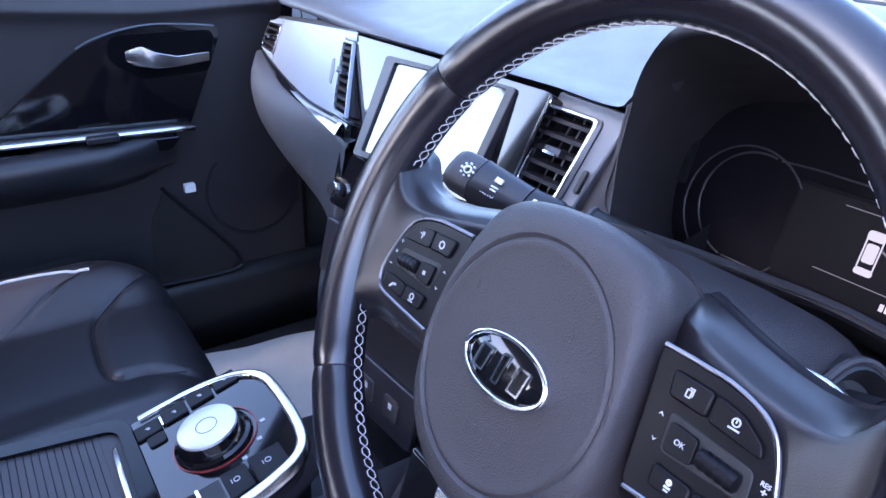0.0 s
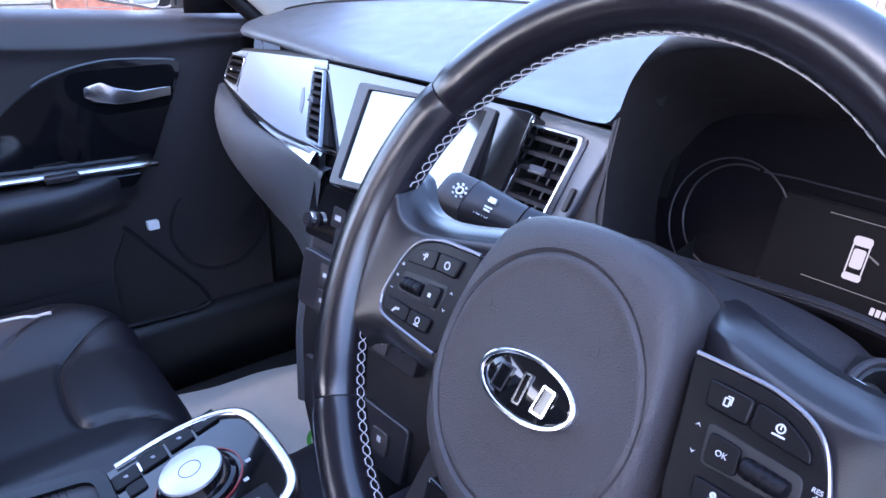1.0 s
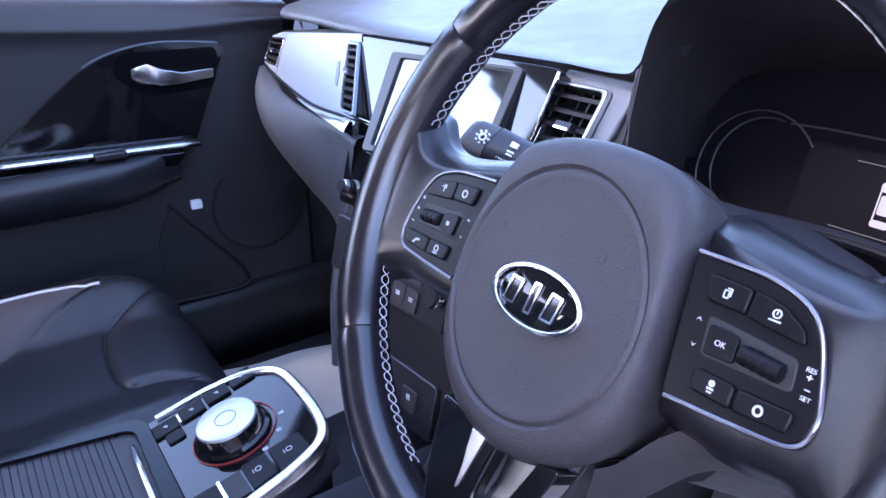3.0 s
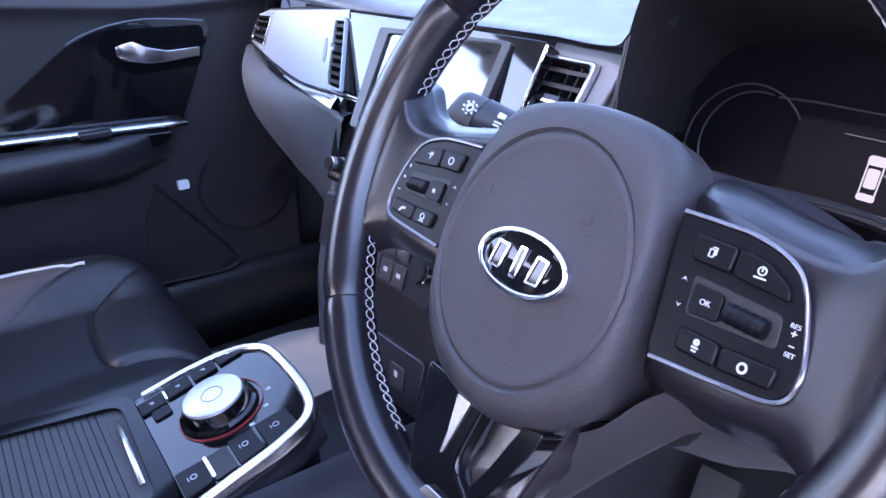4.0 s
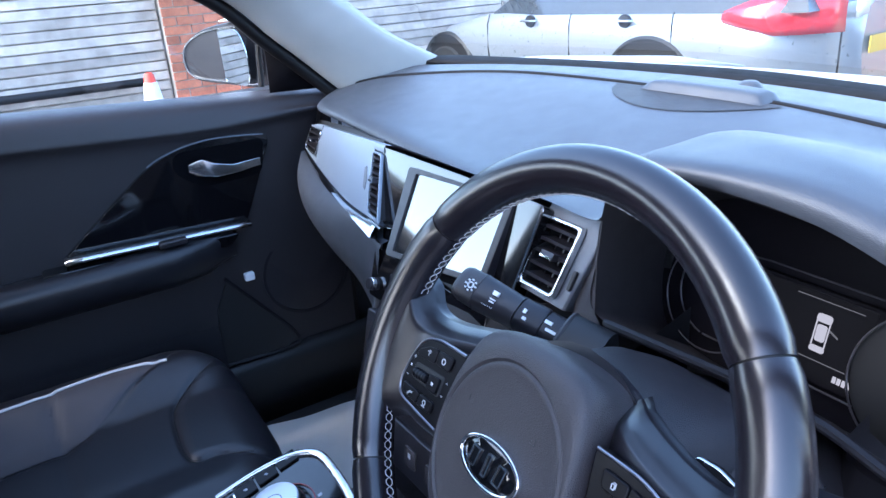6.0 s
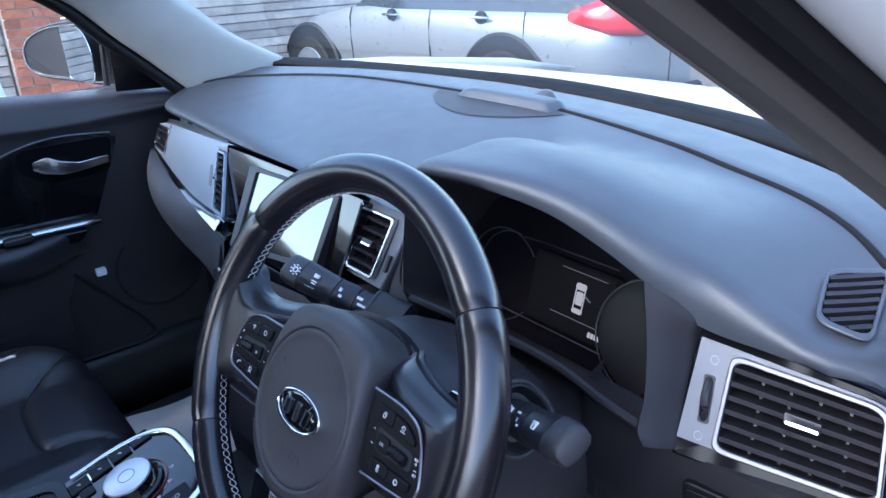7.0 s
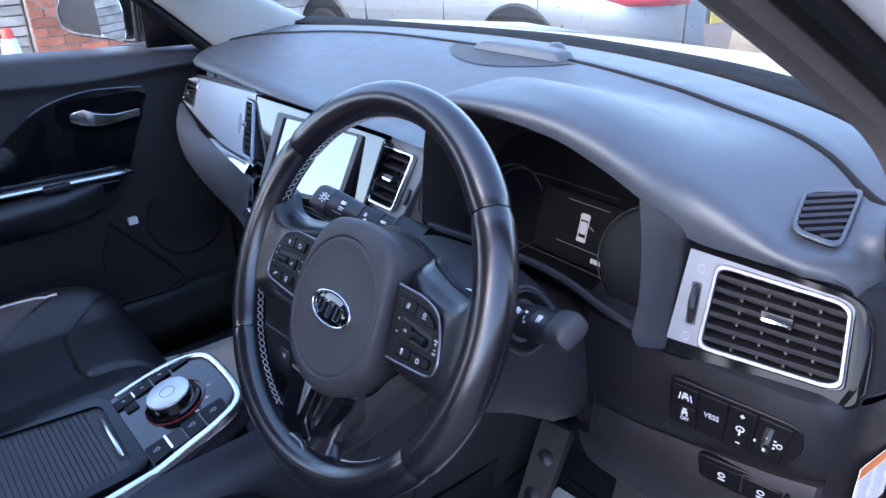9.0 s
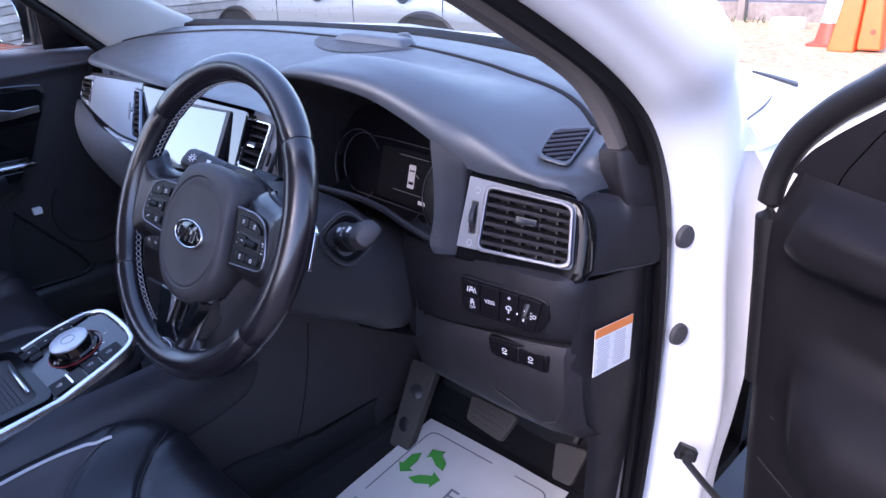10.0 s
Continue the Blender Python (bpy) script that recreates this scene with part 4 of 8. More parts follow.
part("trim_panel", trim_rows(0.128, 0.884, 30), M_SILVER, dash, "satin silver trim panel", angle=50)
for u0, u1, va, vb in ((-0.08, 0.128, None, 0.095), (-0.08, 0.128, 0.86, None), (0.884, 0.995, None, 0.0), (0.884, 0.995, 0.90, None)):
    part("trim_rail", trim_rows(u0, u1, 8, va, vb), M_SILVER, dash, angle=50)
part("trim_gap", loft([[pq(u, 1.0, -0.010), pq(u, 1.16, -0.014)] for u in [-0.10 + 1.0 * i / 20 for i in range(21)]]), M_DARK, dash, "shadow gap under the dash top")
air_vent(dash, quadmap(pq(-0.072, 0.09, 0.0015), pq(0.115, 0.10, 0.0015), pq(0.145, 0.86, 0.0015), pq(-0.070, 0.86, 0.0015)), 0.075, 0.05, rpoly([(0, 0), (1, 0), (1, 1), (0, 1)], 0.15, 4), 3, M_CHROME, lever=True, uprights=1, frame_t=0.05, rise=0.003)
air_vent(dash, quadmap(pq(0.880, -0.01, 0.0015), pq(1.0, 0.02, 0.0015), pq(0.985, 0.90, 0.0015), pq(0.888, 0.90, 0.0015)), 0.05, 0.085, rpoly([(0, 0), (1, 0), (1, 1), (0, 1)], [0.22, 0.05, 0.05, 0.12], 4), 8, M_SILVER, lever=True, uprights=1, frame_t=0.035, rise=0.003)
wl_ = part("vent_wheel", plate(rpoly([(0.806, 0.30), (0.826, 0.27), (0.838, 0.45), (0.826, 0.63), (0.806, 0.60)], 0.01, 3), 0.0, 0.0022, pq), M_SILVERD, dash, "thumb wheel of the vent", bevel=0.0008)
part("trim_strip", loft([[pq(u, low_edge(u) - 0.005, -0.016), pq(u, low_edge(u) - 0.015, -0.001), pq(u, low_edge(u) * 0.6 + strip_edge(u) * 0.4, 0.0025), pq(u, strip_edge(u) + 0.02, 0.001), pq(u, strip_edge(u), -0.010)] for u in [-0.08 + 1.08 * i / 36 for i in range(37)]]), M_GLOSS, dash, "gloss black trim strip", angle=50)
blade = []
for i in range(25):
    u = 0.50 + 0.475 * i / 24
    hi = low_edge(u) - 0.03
    lo = hi + (strip_edge(u) + 0.03 - hi) * min(1.0, (i + 0.6) / 16)
    blade.append([pq(u, hi, -0.002), pq(u, hi - 0.004, 0.0030), pq(u, (hi + lo) / 2, 0.0070), pq(u, lo + 0.006, 0.0100), pq(u, lo, 0.0085), pq(u, lo, 0.0)])
part("trim_strip_chrome", loft(blade), M_EDGE, dash, "bright metal blade in the trim strip", angle=50)
# lower dash: a padded face that sweeps down and towards the centre stack
top_line = [pq(u, strip_edge(u) + 0.005, -0.004) for u in [-0.10 + 1.10 * i / 24 for i in range(25)]]
bot_line = spline([(-0.634, 0.275, 0.920), (-0.626, 0.256, 0.865), (-0.574, 0.250, 0.797), (-0.468, 0.246, 0.753), (-0.364, 0.236, 0.737), (-0.250, 0.200, 0.738), (-0.168, 0.168, 0.760)], 4)
secs = []
for i, (a, b) in enumerate(zip(top_line, bot_line)):
    t = i / 24
    out = Vector((0.05, -1.0, 0.05)).normalized() * (0.006 + 0.034 * math.sin(math.pi * min(1.0, 0.12 + t)))
    row = [a + Vector((0, 0.03, 0.004)), a]
    row += [a * (1 - k) + b * k + out * math.sin(math.pi * k ** 0.8) for k in (0.12, 0.25, 0.4, 0.55, 0.7, 0.82, 0.92)]
    row += [b, b + Vector((0.01, 0.018, -0.012)), b + Vector((0.02, 0.06, -0.018)), (b.x + 0.04, 0.55, b.z - 0.03)]
    secs.append(spline(row, 2))
part("glove_box_face", loft(secs), M_PAD, dash, "rounded lower dash face", angle=60)
part("dash_end_cap", loft([[(-0.665, 0.40, 1.01), (-0.660, 0.31, 1.0), (-0.665, 0.30, 0.95), (-0.660, 0.30, 0.90), (-0.650, 0.31, 0.85), (-0.63, 0.4, 0.78)],
                           [(-0.615, 0.36, 1.01), (-0.617, 0.285, 1.005), (-0.632, 0.275, 0.95), (-0.634, 0.272, 0.91), (-0.626, 0.265, 0.865), (-0.60, 0.4, 0.78)]]), M_PLASTIC, dash)

# centre stack with climate controls
stack = part("centre_console_face", loft([[(-0.185, 0.30, 0.885), (-0.172, 0.200, 0.890), (-0.166, 0.184, 0.865), (-0.158, 0.150, 0.720), (-0.150, 0.145, 0.62), (-0.14, 0.16, 0.50)],
                                   [(-0.15, 0.30, 0.885), (-0.150, 0.180, 0.893), (-0.146, 0.164, 0.865), (-0.136, 0.128, 0.72), (-0.126, 0.118, 0.62), (-0.11, 0.125, 0.50)],
                                   [(0.07, 0.30, 0.915), (0.07, 0.192, 0.906), (0.07, 0.165, 0.880), (0.095, 0.128, 0.72), (0.10, 0.118, 0.62), (0.10, 0.125, 0.50)],
                                   [(0.13, 0.30, 0.92), (0.122, 0.20, 0.914), (0.118, 0.178, 0.885), (0.135, 0.14, 0.72), (0.14, 0.13, 0.62), (0.14, 0.14, 0.50)],
                                   [(0.18, 0.34, 0.93), (0.185, 0.26, 0.925), (0.18, 0.24, 0.89), (0.16, 0.20, 0.72), (0.155, 0.19, 0.62), (0.15, 0.19, 0.50)]]), M_PLASTIC, dash, "black centre stack")
part("stack_edge", tube(spline([(-0.156, 0.186, 0.872), (-0.152, 0.160, 0.80), (-0.148, 0.138, 0.72), (-0.138, 0.126, 0.62)], 5), 0.011, 10), M_PAD, stack, "padded side edge of the stack")
aq_ = quadmap((-0.164, 0.158, 0.832), (0.105, 0.166, 0.850), (0.100, 0.184, 0.900), (-0.158, 0.174, 0.902))
hp = part("audio_panel", plate(rpoly([(0, 0), (1, 0), (1, 1), (0, 1)], 0.05, 4), -0.008, 0.003, aq_), M_GLOSS, dash, "gloss black strip with two knobs", bevel=0.002)
for i in range(6):
    part("button", plate(rrect(0.095, 0.36, 0.02, 3, (0.25 + 0.11 * i, 0.5)), 0.003, 0.005, aq_), M_SMOOTH, hp, bevel=0.001)
    part("button_mark", bars([(0.25 + 0.11 * i, 0.5, 0.045, 0.09)], 0.005, 0.0053, aq_), M_ICOND, hp)
hq = quadmap((-0.130, 0.124, 0.765), (0.100, 0.129, 0.772), (0.105, 0.146, 0.836), (-0.135, 0.142, 0.828))
hv = part("climate_panel", plate(rpoly([(0, 0), (1, 0), (1, 1), (0, 1)], 0.05, 4), -0.01, 0.003, hq), M_SMOOTH, dash, "black climate control panel", bevel=0.002)
for m_, par, u, v, r in ((aq_, hp, 0.075, 0.30, 0.0085), (aq_, hp, 0.95, 0.45, 0.0085), (hq, hv, 0.93, 0.60, 0.014)):
    f = mapper(frm(m_(u, v, 0.002), (1, 0, 0), (0, 0.3, 0.95)))
    part("knob", lathe([(r, 0), (r, 0.012), (r * 0.9, 0.015), (0, 0.015)], f, 24), M_SMOOTH, par, "round black knob")
    part("knob_ring", lathe([(r * 1.06, 0.006), (r * 1.06, 0.011), (r * 0.96, 0.012), (r * 0.96, 0.006)], f, 24), M_BRIGHT, par, "chrome knob ring")
for j in range(2):
    for i in range(6):
        u = 0.24 + 0.104 * i
        part("button", plate(rrect(0.094, 0.36, 0.02, 3, (u, 0.27 + 0.45 * j)), 0.003, 0.006, hq), M_GREY, hv, bevel=0.001)
        part("button_mark", bars([(u, 0.28 + 0.45 * j, 0.030, 0.07)], 0.006, 0.0064, hq), M_ICOND, hv)
part("blue_lamp", plate(rrect(0.012, 0.15, 0.004, 2, (0.55, 0.27)), 0.006, 0.0066, hq), M_ICON, hv, "small pale indicator")
lq = quadmap((-0.10, 0.108, 0.640), (0.10, 0.112, 0.650), (0.098, 0.126, 0.712), (-0.115, 0.122, 0.70))
sk = part("socket_panel", plate(rpoly([(0, 0), (1, 0), (1, 1), (0, 1)], 0.06, 4), -0.004, 0.004, lq), M_SMOOTH, dash, "lower panel with power sockets", bevel=0.002)
for u in (0.55, 0.80):
    part("socket", plate(rrect(0.13, 0.40, 0.03, 3, (u, 0.5)), 0.004, 0.007, lq), M_GREY, sk, bevel=0.001)
    part("socket_mark", bars([(u, 0.55, 0.03, 0.10)], 0.007, 0.0074, lq), M_ICOND, sk)

# ------------------------------------------------------------------ driver's lower dash
rows = []
for x, dy_ in ((0.455, 0.03), (0.468, 0.008), (0.485, 0.0), (0.55, 0.0), (0.60, 0.003), (0.66, 0.010), (0.70, 0.018), (0.718, 0.030), (0.726, 0.050)):
    lift = 0.03 * step(0.46, 0.72, x)
    rows.append([(x, 0.262 + dy_, 0.925), (x, 0.236 + dy_, 0.915), (x, 0.230 + dy_, 0.890), (x, 0.230 + dy_, 0.865), (x, 0.231 + dy_, 0.840 + lift * 0.3), (x, 0.236 + dy_, 0.808 + lift), (x, 0.246 + dy_, 0.800 + lift), (x, 0.27 + dy_, 0.799 + lift)])
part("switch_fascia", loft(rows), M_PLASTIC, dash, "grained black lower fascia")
rows = []
for x, dy_ in ((0.44, 0.05), (0.455, 0.012), (0.475, 0.0), (0.55, 0.0), (0.62, 0.002), (0.68, 0.008), (0.716, 0.020), (0.728, 0.04)):
    lift = 0.03 * step(0.46, 0.72, x)
    rows.append([(x, 0.27 + dy_, 0.800 + lift), (x, 0.245 + dy_, 0.798 + lift), (x, 0.240 + dy_, 0.788 + lift), (x, 0.244 + dy_, 0.75), (x, 0.258 + dy_, 0.705), (x, 0.285 + dy_, 0.672), (x, 0.30 + dy_, 0.668), (x, 0.36 + dy_, 0.70), (x, 0.6, 0.75)])
part("knee_panel", loft(rows), M_KNEE, dash, "charcoal knee panel")
kq = mapper(frm((0.66, 0.252, 0.728), (1, 0.06, 0), (0, 0.25, 0.97)))
part("knee_slot", tube([kq(a, b, 0.0) for a, b in ((-0.062, 0.020), (-0.040, 0.003), (0.030, -0.012), (0.052, -0.002), (0.056, 0.016))], 0.0011, 6), M_DARK, dash, "fine joint of the knee flap")
part("knee_pull", plate(rrect(0.020, 0.007, 0.002, 3, (-0.030, 0.010)), -0.002, 0.001, kq), M_DARK, dash, "small pull")
# switch cluster
wq = quadmap((0.592, 0.2275, 0.852), (0.696, 0.2445, 0.850), (0.698, 0.250, 0.892), (0.586, 0.2295, 0.894))
swp = part("switch_panel", plate(rpoly([(-0.02, -0.06), (0.96, -0.06), (1.06, 0.45), (1.02, 1.02), (0.0, 1.06)], [0.10, 0.14, 0.10, 0.16, 0.10], 6), -0.004, 0.0035, wq), M_POD, dash, "black switch panel with white symbols", bevel=0.0015)
for nm, poly in (("switch", [(0.03, 0.52), (0.235, 0.52), (0.24, 0.94), (0.04, 0.95)]), ("switch", [(0.03, 0.06), (0.235, 0.06), (0.235, 0.49), (0.03, 0.49)]),
                 ("switch", [(0.25, 0.06), (0.475, 0.06), (0.48, 0.95), (0.255, 0.95)]), ("switch", [(0.49, 0.06), (0.70, 0.06), (0.705, 0.95), (0.495, 0.95)]),
                 ("switch", [(0.715, 0.06), (0.93, 0.06), (0.965, 0.92), (0.72, 0.95)])):
    part(nm, plate(rpoly(poly, 0.02, 3), 0.003, 0.0062, wq), M_POD, swp, bevel=0.0008)
WW = 0.0063
W2 = 0.0067
part("lane_mark", join(bars([(0.14, 0.72, 0.055, 0.05), (0.14, 0.79, 0.035, 0.05), (0.115, 0.67, 0.012, 0.05), (0.165, 0.67, 0.012, 0.05)], WW, W2, wq),
                       plate([(0.08, 0.64), (0.09, 0.64), (0.105, 0.80), (0.095, 0.80)], WW, W2, wq), plate([(0.20, 0.64), (0.19, 0.64), (0.175, 0.80), (0.185, 0.80)], WW, W2, wq)), M_ICONP, swp)
part("skid_mark", join(bars([(0.14, 0.35, 0.05, 0.06), (0.14, 0.42, 0.032, 0.05), (0.12, 0.29, 0.012, 0.05), (0.16, 0.29, 0.012, 0.05)], WW, W2, wq)), M_ICONP, swp)
part("lettering", lettering("OFF", 0.0048, lambda u, v, w: wq(0.14 + u / 0.108, 0.19 + v / 0.042, WW + w)), M_ICONP, swp)
part("lettering", lettering("VESS", 0.0068, lambda u, v, w: wq(0.365 + u / 0.108, 0.50 + v / 0.042, WW + w)), M_ICONP, swp)
part("dimmer_mark", join(bars([(0.60, 0.80, 0.035, 0.028), (0.60, 0.80, 0.011, 0.09), (0.60, 0.17, 0.035, 0.028), (0.60, 0.42, 0.014, 0.14)], WW, W2, wq), ring_mark(0.60, 0.50, 0.036, 0.011, WW, W2, wq, squash=1.9)), M_ICONP, swp)
part("level_wheel", tube([wq(0.815, 0.28 + 0.46 * i / 8, 0.004 + 0.006 * math.sin(math.pi * i / 8)) for i in range(9)], 0.0045, 8), M_DARK, swp, "ribbed headlamp level wheel")
part("level_mark", join(bars([(0.815, 0.62, 0.008, 0.09), (0.815, 0.38, 0.022, 0.08), (0.735, 0.50, 0.018, 0.05)], 0.0128, 0.0132, wq)), M_ICONP, swp)
part("lamp_mark", join(ring_mark(0.905, 0.47, 0.024, 0.008, WW, W2, wq, squash=2.4), bars([(0.868, 0.55, 0.02, 0.03), (0.868, 0.47, 0.02, 0.03), (0.868, 0.39, 0.02, 0.03)], WW, W2, wq)), M_ICONP, swp)
s2 = quadmap((0.625, 0.243, 0.794), (0.694, 0.2555, 0.791), (0.696, 0.2555, 0.816), (0.622, 0.242, 0.816))
sp2 = part("switch_pod", plate(rpoly([(-0.08, -0.16), (1.06, -0.12), (1.06, 1.12), (-0.08, 1.12)], 0.22, 6), -0.01, 0.002, s2), M_POD, dash, "small black switch pair", bevel=0.0015)
for u0 in (0.02, 0.51):
    part("switch", plate(rpoly([(u0, 0.05), (u0 + 0.46, 0.05), (u0 + 0.46, 0.95), (u0, 0.95)], 0.05, 3), 0.002, 0.005, s2), M_POD, sp2, bevel=0.0008)
    part("switch_mark", join(ring_mark(u0 + 0.23, 0.58, 0.048, 0.018, 0.005, 0.0054, s2, squash=2.4), bars([(u0 + 0.23, 0.36, 0.09, 0.07)], 0.005, 0.0054, s2)), M_ICONP, sp2)
# end cap with the warning label
cap = [[(0.7195, 0.276, 0.912), (0.7315, 0.300, 0.910), (0.7375, 0.36, 0.903), (0.740, 0.42, 0.901)],
       [(0.7185, 0.268, 0.880), (0.7305, 0.292, 0.880), (0.7365, 0.36, 0.880), (0.7325, 0.42, 0.88)],
       [(0.7205, 0.268, 0.800), (0.7325, 0.290, 0.800), (0.7365, 0.36, 0.800), (0.7325, 0.42, 0.80)],
       [(0.7205, 0.290, 0.720), (0.7305, 0.310, 0.720), (0.7345, 0.36, 0.720), (0.7305, 0.42, 0.72)],
       [(0.7145, 0.325, 0.650), (0.7245, 0.335, 0.650), (0.7285, 0.37, 0.650), (0.7245, 0.42, 0.65)],
       [(0.6975, 0.345, 0.45), (0.7075, 0.355, 0.45), (0.7125, 0.38, 0.45), (0.7125, 0.42, 0.45)]]
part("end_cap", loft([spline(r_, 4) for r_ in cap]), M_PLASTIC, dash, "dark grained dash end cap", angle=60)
part("end_cap_seam", tube([(0.7215, 0.286, 0.9155), (0.7295, 0.312, 0.912), (0.7355, 0.340, 0.908), (0.7395, 0.364, 0.903), (0.748, 0.395, 0.900)], 0.0014, 6), M_DARK, dash)
foot = [[(0.690, 0.420, 1.072), (0.708, 0.425, 1.072), (0.724, 0.430, 1.072), (0.742, 0.440, 1.070)], [(0.692, 0.377, 1.055), (0.708, 0.381, 1.056), (0.722, 0.388, 1.057), (0.744, 0.412, 1.058)],
        [(0.6925, 0.351, 1.0435), (0.706, 0.353, 1.045), (0.719, 0.357, 1.046), (0.746, 0.400, 1.047)], [(0.6925, 0.3465, 1.039), (0.707, 0.3485, 1.040), (0.7215, 0.3535, 1.040), (0.747, 0.398, 1.041)],
        [(0.696, 0.3445, 1.022), (0.711, 0.348, 1.020), (0.726, 0.353, 1.018), (0.749, 0.398, 1.018)], [(0.7035, 0.353, 0.998), (0.717, 0.3525, 0.993), (0.733, 0.356, 0.986), (0.751, 0.398, 0.985)],
        [(0.705, 0.362, 0.975), (0.719, 0.363, 0.972), (0.734, 0.367, 0.968), (0.751, 0.41, 0.965)]]
lanes = [spline([r_[i] for r_ in foot], 4) for i in range(4)]
part("pillar_foot", loft([spline(list(r_), 4) for r_ in zip(*lanes)]), M_PLASTIC, dash, "dark pillar foot trim", angle=50)
label = thing("warning_label", "white warning label with an orange header on the dash end", "label", (0.745, 0.33, 0.81))
lb = quadmap((0.7370, 0.289, 0.784), (0.7395, 0.368, 0.773), (0.7395, 0.368, 0.838), (0.7370, 0.289, 0.849))
part("paper", plate([(0, 0), (1, 0), (1, 1), (0, 1)], 0, 0.0006, lb), M_LABEL, label, smooth=False)
part("header", plate([(0, 0.82), (1, 0.82), (1, 1), (0, 1)], 0.0006, 0.0010, lb), M_ORANGE, label, "orange header band", smooth=False)
rng = random.Random(4)
part("print", bars([(0.07 + 0.43 * c + 0.18 * (0.8 + 0.2 * rng.random()), 0.08 + 0.052 * r, 0.36 * (0.7 + 0.3 * rng.random()), 0.016) for r in range(14) for c in range(2)], 0.0006, 0.0009, lb), M_ICOND, label, "tiny unreadable print", smooth=False)

# ------------------------------------------------------------------ steering wheel
WC = Vector((0.378, 0.020, 0.985))
WM = Matrix(((1, 0, 0, WC.x), (0, 0.454, -0.891, WC.y), (0, 0.891, 0.454, WC.z), (0, 0, 0, 1)))
WM = WM @ Matrix.Rotation(radians(2.0), 4, "Z")
wheel = thing("steering_wheel", "black leather steering wheel with pale cross stitching", "steering wheel", basis=WM)
wf = mapper(WM)
RM, RT = 0.1735, 0.0165


def rim_seg(a0, a1, n, fat=1.0):
    secs = []
    for i in range(n + 1):
        a = radians(a0 + (a1 - a0) * i / n)
        end = min(i, n - i)
        k = fat * (0.93 if end == 0 else 1.0)
        grip = 1.0 + 0.05 * math.cos(a) ** 4
        flat_b = 0.004 * max(0.0, -math.sin(a)) ** 4
        secs.append([wf(math.cos(a) * (RM - flat_b + RT * k * grip * math.cos(t)), math.sin(a) * (RM - flat_b + RT * k * grip * math.cos(t)), 0.0175 * k * math.sin(t)) for t in [2 * math.pi * j / 20 for j in range(20)]])
    return loft(secs, ring=True, caps=True)


for nm, a0, a1, lab in (("rim", 37.2, 142.8, "smooth leather top of the rim"), ("rim", 143.2, 213.8, "leather grip"), ("rim", 214.2, 325.8, "leather lower rim"), ("rim", -33.8, 36.8, "leather grip")):
    part(nm, rim_seg(a0, a1, int(abs(a1 - a0) / 2.5)), M_LEATHER, wheel, lab)
part("rim_core", tube([wf(math.cos(2 * math.pi * i / 60) * RM, math.sin(2 * math.pi * i / 60) * RM, 0) for i in range(60)], RT * 0.9, 12, closed=True), M_DARK, wheel)


def stitch_run(a0, a1):
    """One row of long hexagonal meshes of thread along the inside of the rim."""
    n = max(2, int(abs(a1 - a0) * math.pi / 180 * 0.156 / 0.0072))
    geos = []
    for s in (1, -1):
        pts = []
        for i in range(n):
            for k, side in ((0.0, 0.8), (0.30, 10.5), (0.70, 10.5)):
                a = radians(a0 + (a1 - a0) * (i + k) / n)
                t = radians(192 + s * side)
                g_ = 1.0 + 0.05 * math.cos(a) ** 4
                flat_b = 0.004 * max(0.0, -math.sin(a)) ** 4
                r = RT * g_ + 0.0004
                pts.append(wf(math.cos(a) * (RM - flat_b + r * math.cos(t)), math.sin(a) * (RM - flat_b + r * math.cos(t)), 0.0180 * math.sin(t)))
        geos.append(tube(pts, 0.00034, 4))
    return join(*geos)


for a0, a1 in ((16, 164), (196, 249), (291, 344)):
    part("stitching", stitch_run(a0, a1), M_THREAD, wheel, "pale cross stitching")

bag_half = [(0.036, 0.0565), (0.0535, 0.0460), (0.0620, 0.022), (0.0665, -0.010), (0.0675, -0.042), (0.0600, -0.072), (0.036, -0.095)]
bag_pts = [(0, 0.0605)] + bag_half + [(0, -0.104)] + [(-a, b) for a, b in reversed(bag_half)]
bag = [Vector((p.x, p.y, 0)) for p in spline([(a, b, 0) for a, b in bag_pts], 6, True)]
ctr = Vector((-0.001, -0.0215, 0))


def ring_pts(k):
    return [Vector((ctr.x + 0.0605 * k * math.cos(t), ctr.y + 0.0640 * k * math.sin(t), 0)) for t in [math.pi / 2 - 2 * math.pi * i / len(bag) for i in range(len(bag))]]


secs = []
for k, c in ((0.02, 0.0110), (0.3, 0.0110), (0.6, 0.0110), (0.82, 0.0108), (0.92, 0.0118), (0.960, 0.0124), (0.980, 0.0120), (0.990, 0.0112), (1.0, 0.0110), (1.01, 0.0116), (1.03, 0.0126)):
    secs.append([wf(p.x, p.y, c) for p in ring_pts(k)])
r1 = ring_pts(1.03)
for t, c, k in ((0.30, 0.0124, 1.0), (0.60, 0.0105, 1.0), (0.85, 0.0065, 1.0), (0.97, 0.001, 1.0), (1.0, -0.006, 0.995), (1.0, -0.014, 0.98), (1.0, -0.022, 0.955), (1.0, -0.050, 0.92)):
    secs.append([wf((a.x * (1 - t) + b.x * t) * k, (a.y * (1 - t) + b.y * t + 0.02) * k - 0.02, c) for a, b in zip(r1, bag)])
cover = part("airbag_cover", loft(secs, ring=True, caps=True), M_GREY, wheel, "charcoal grained airbag cover with a ring groove")
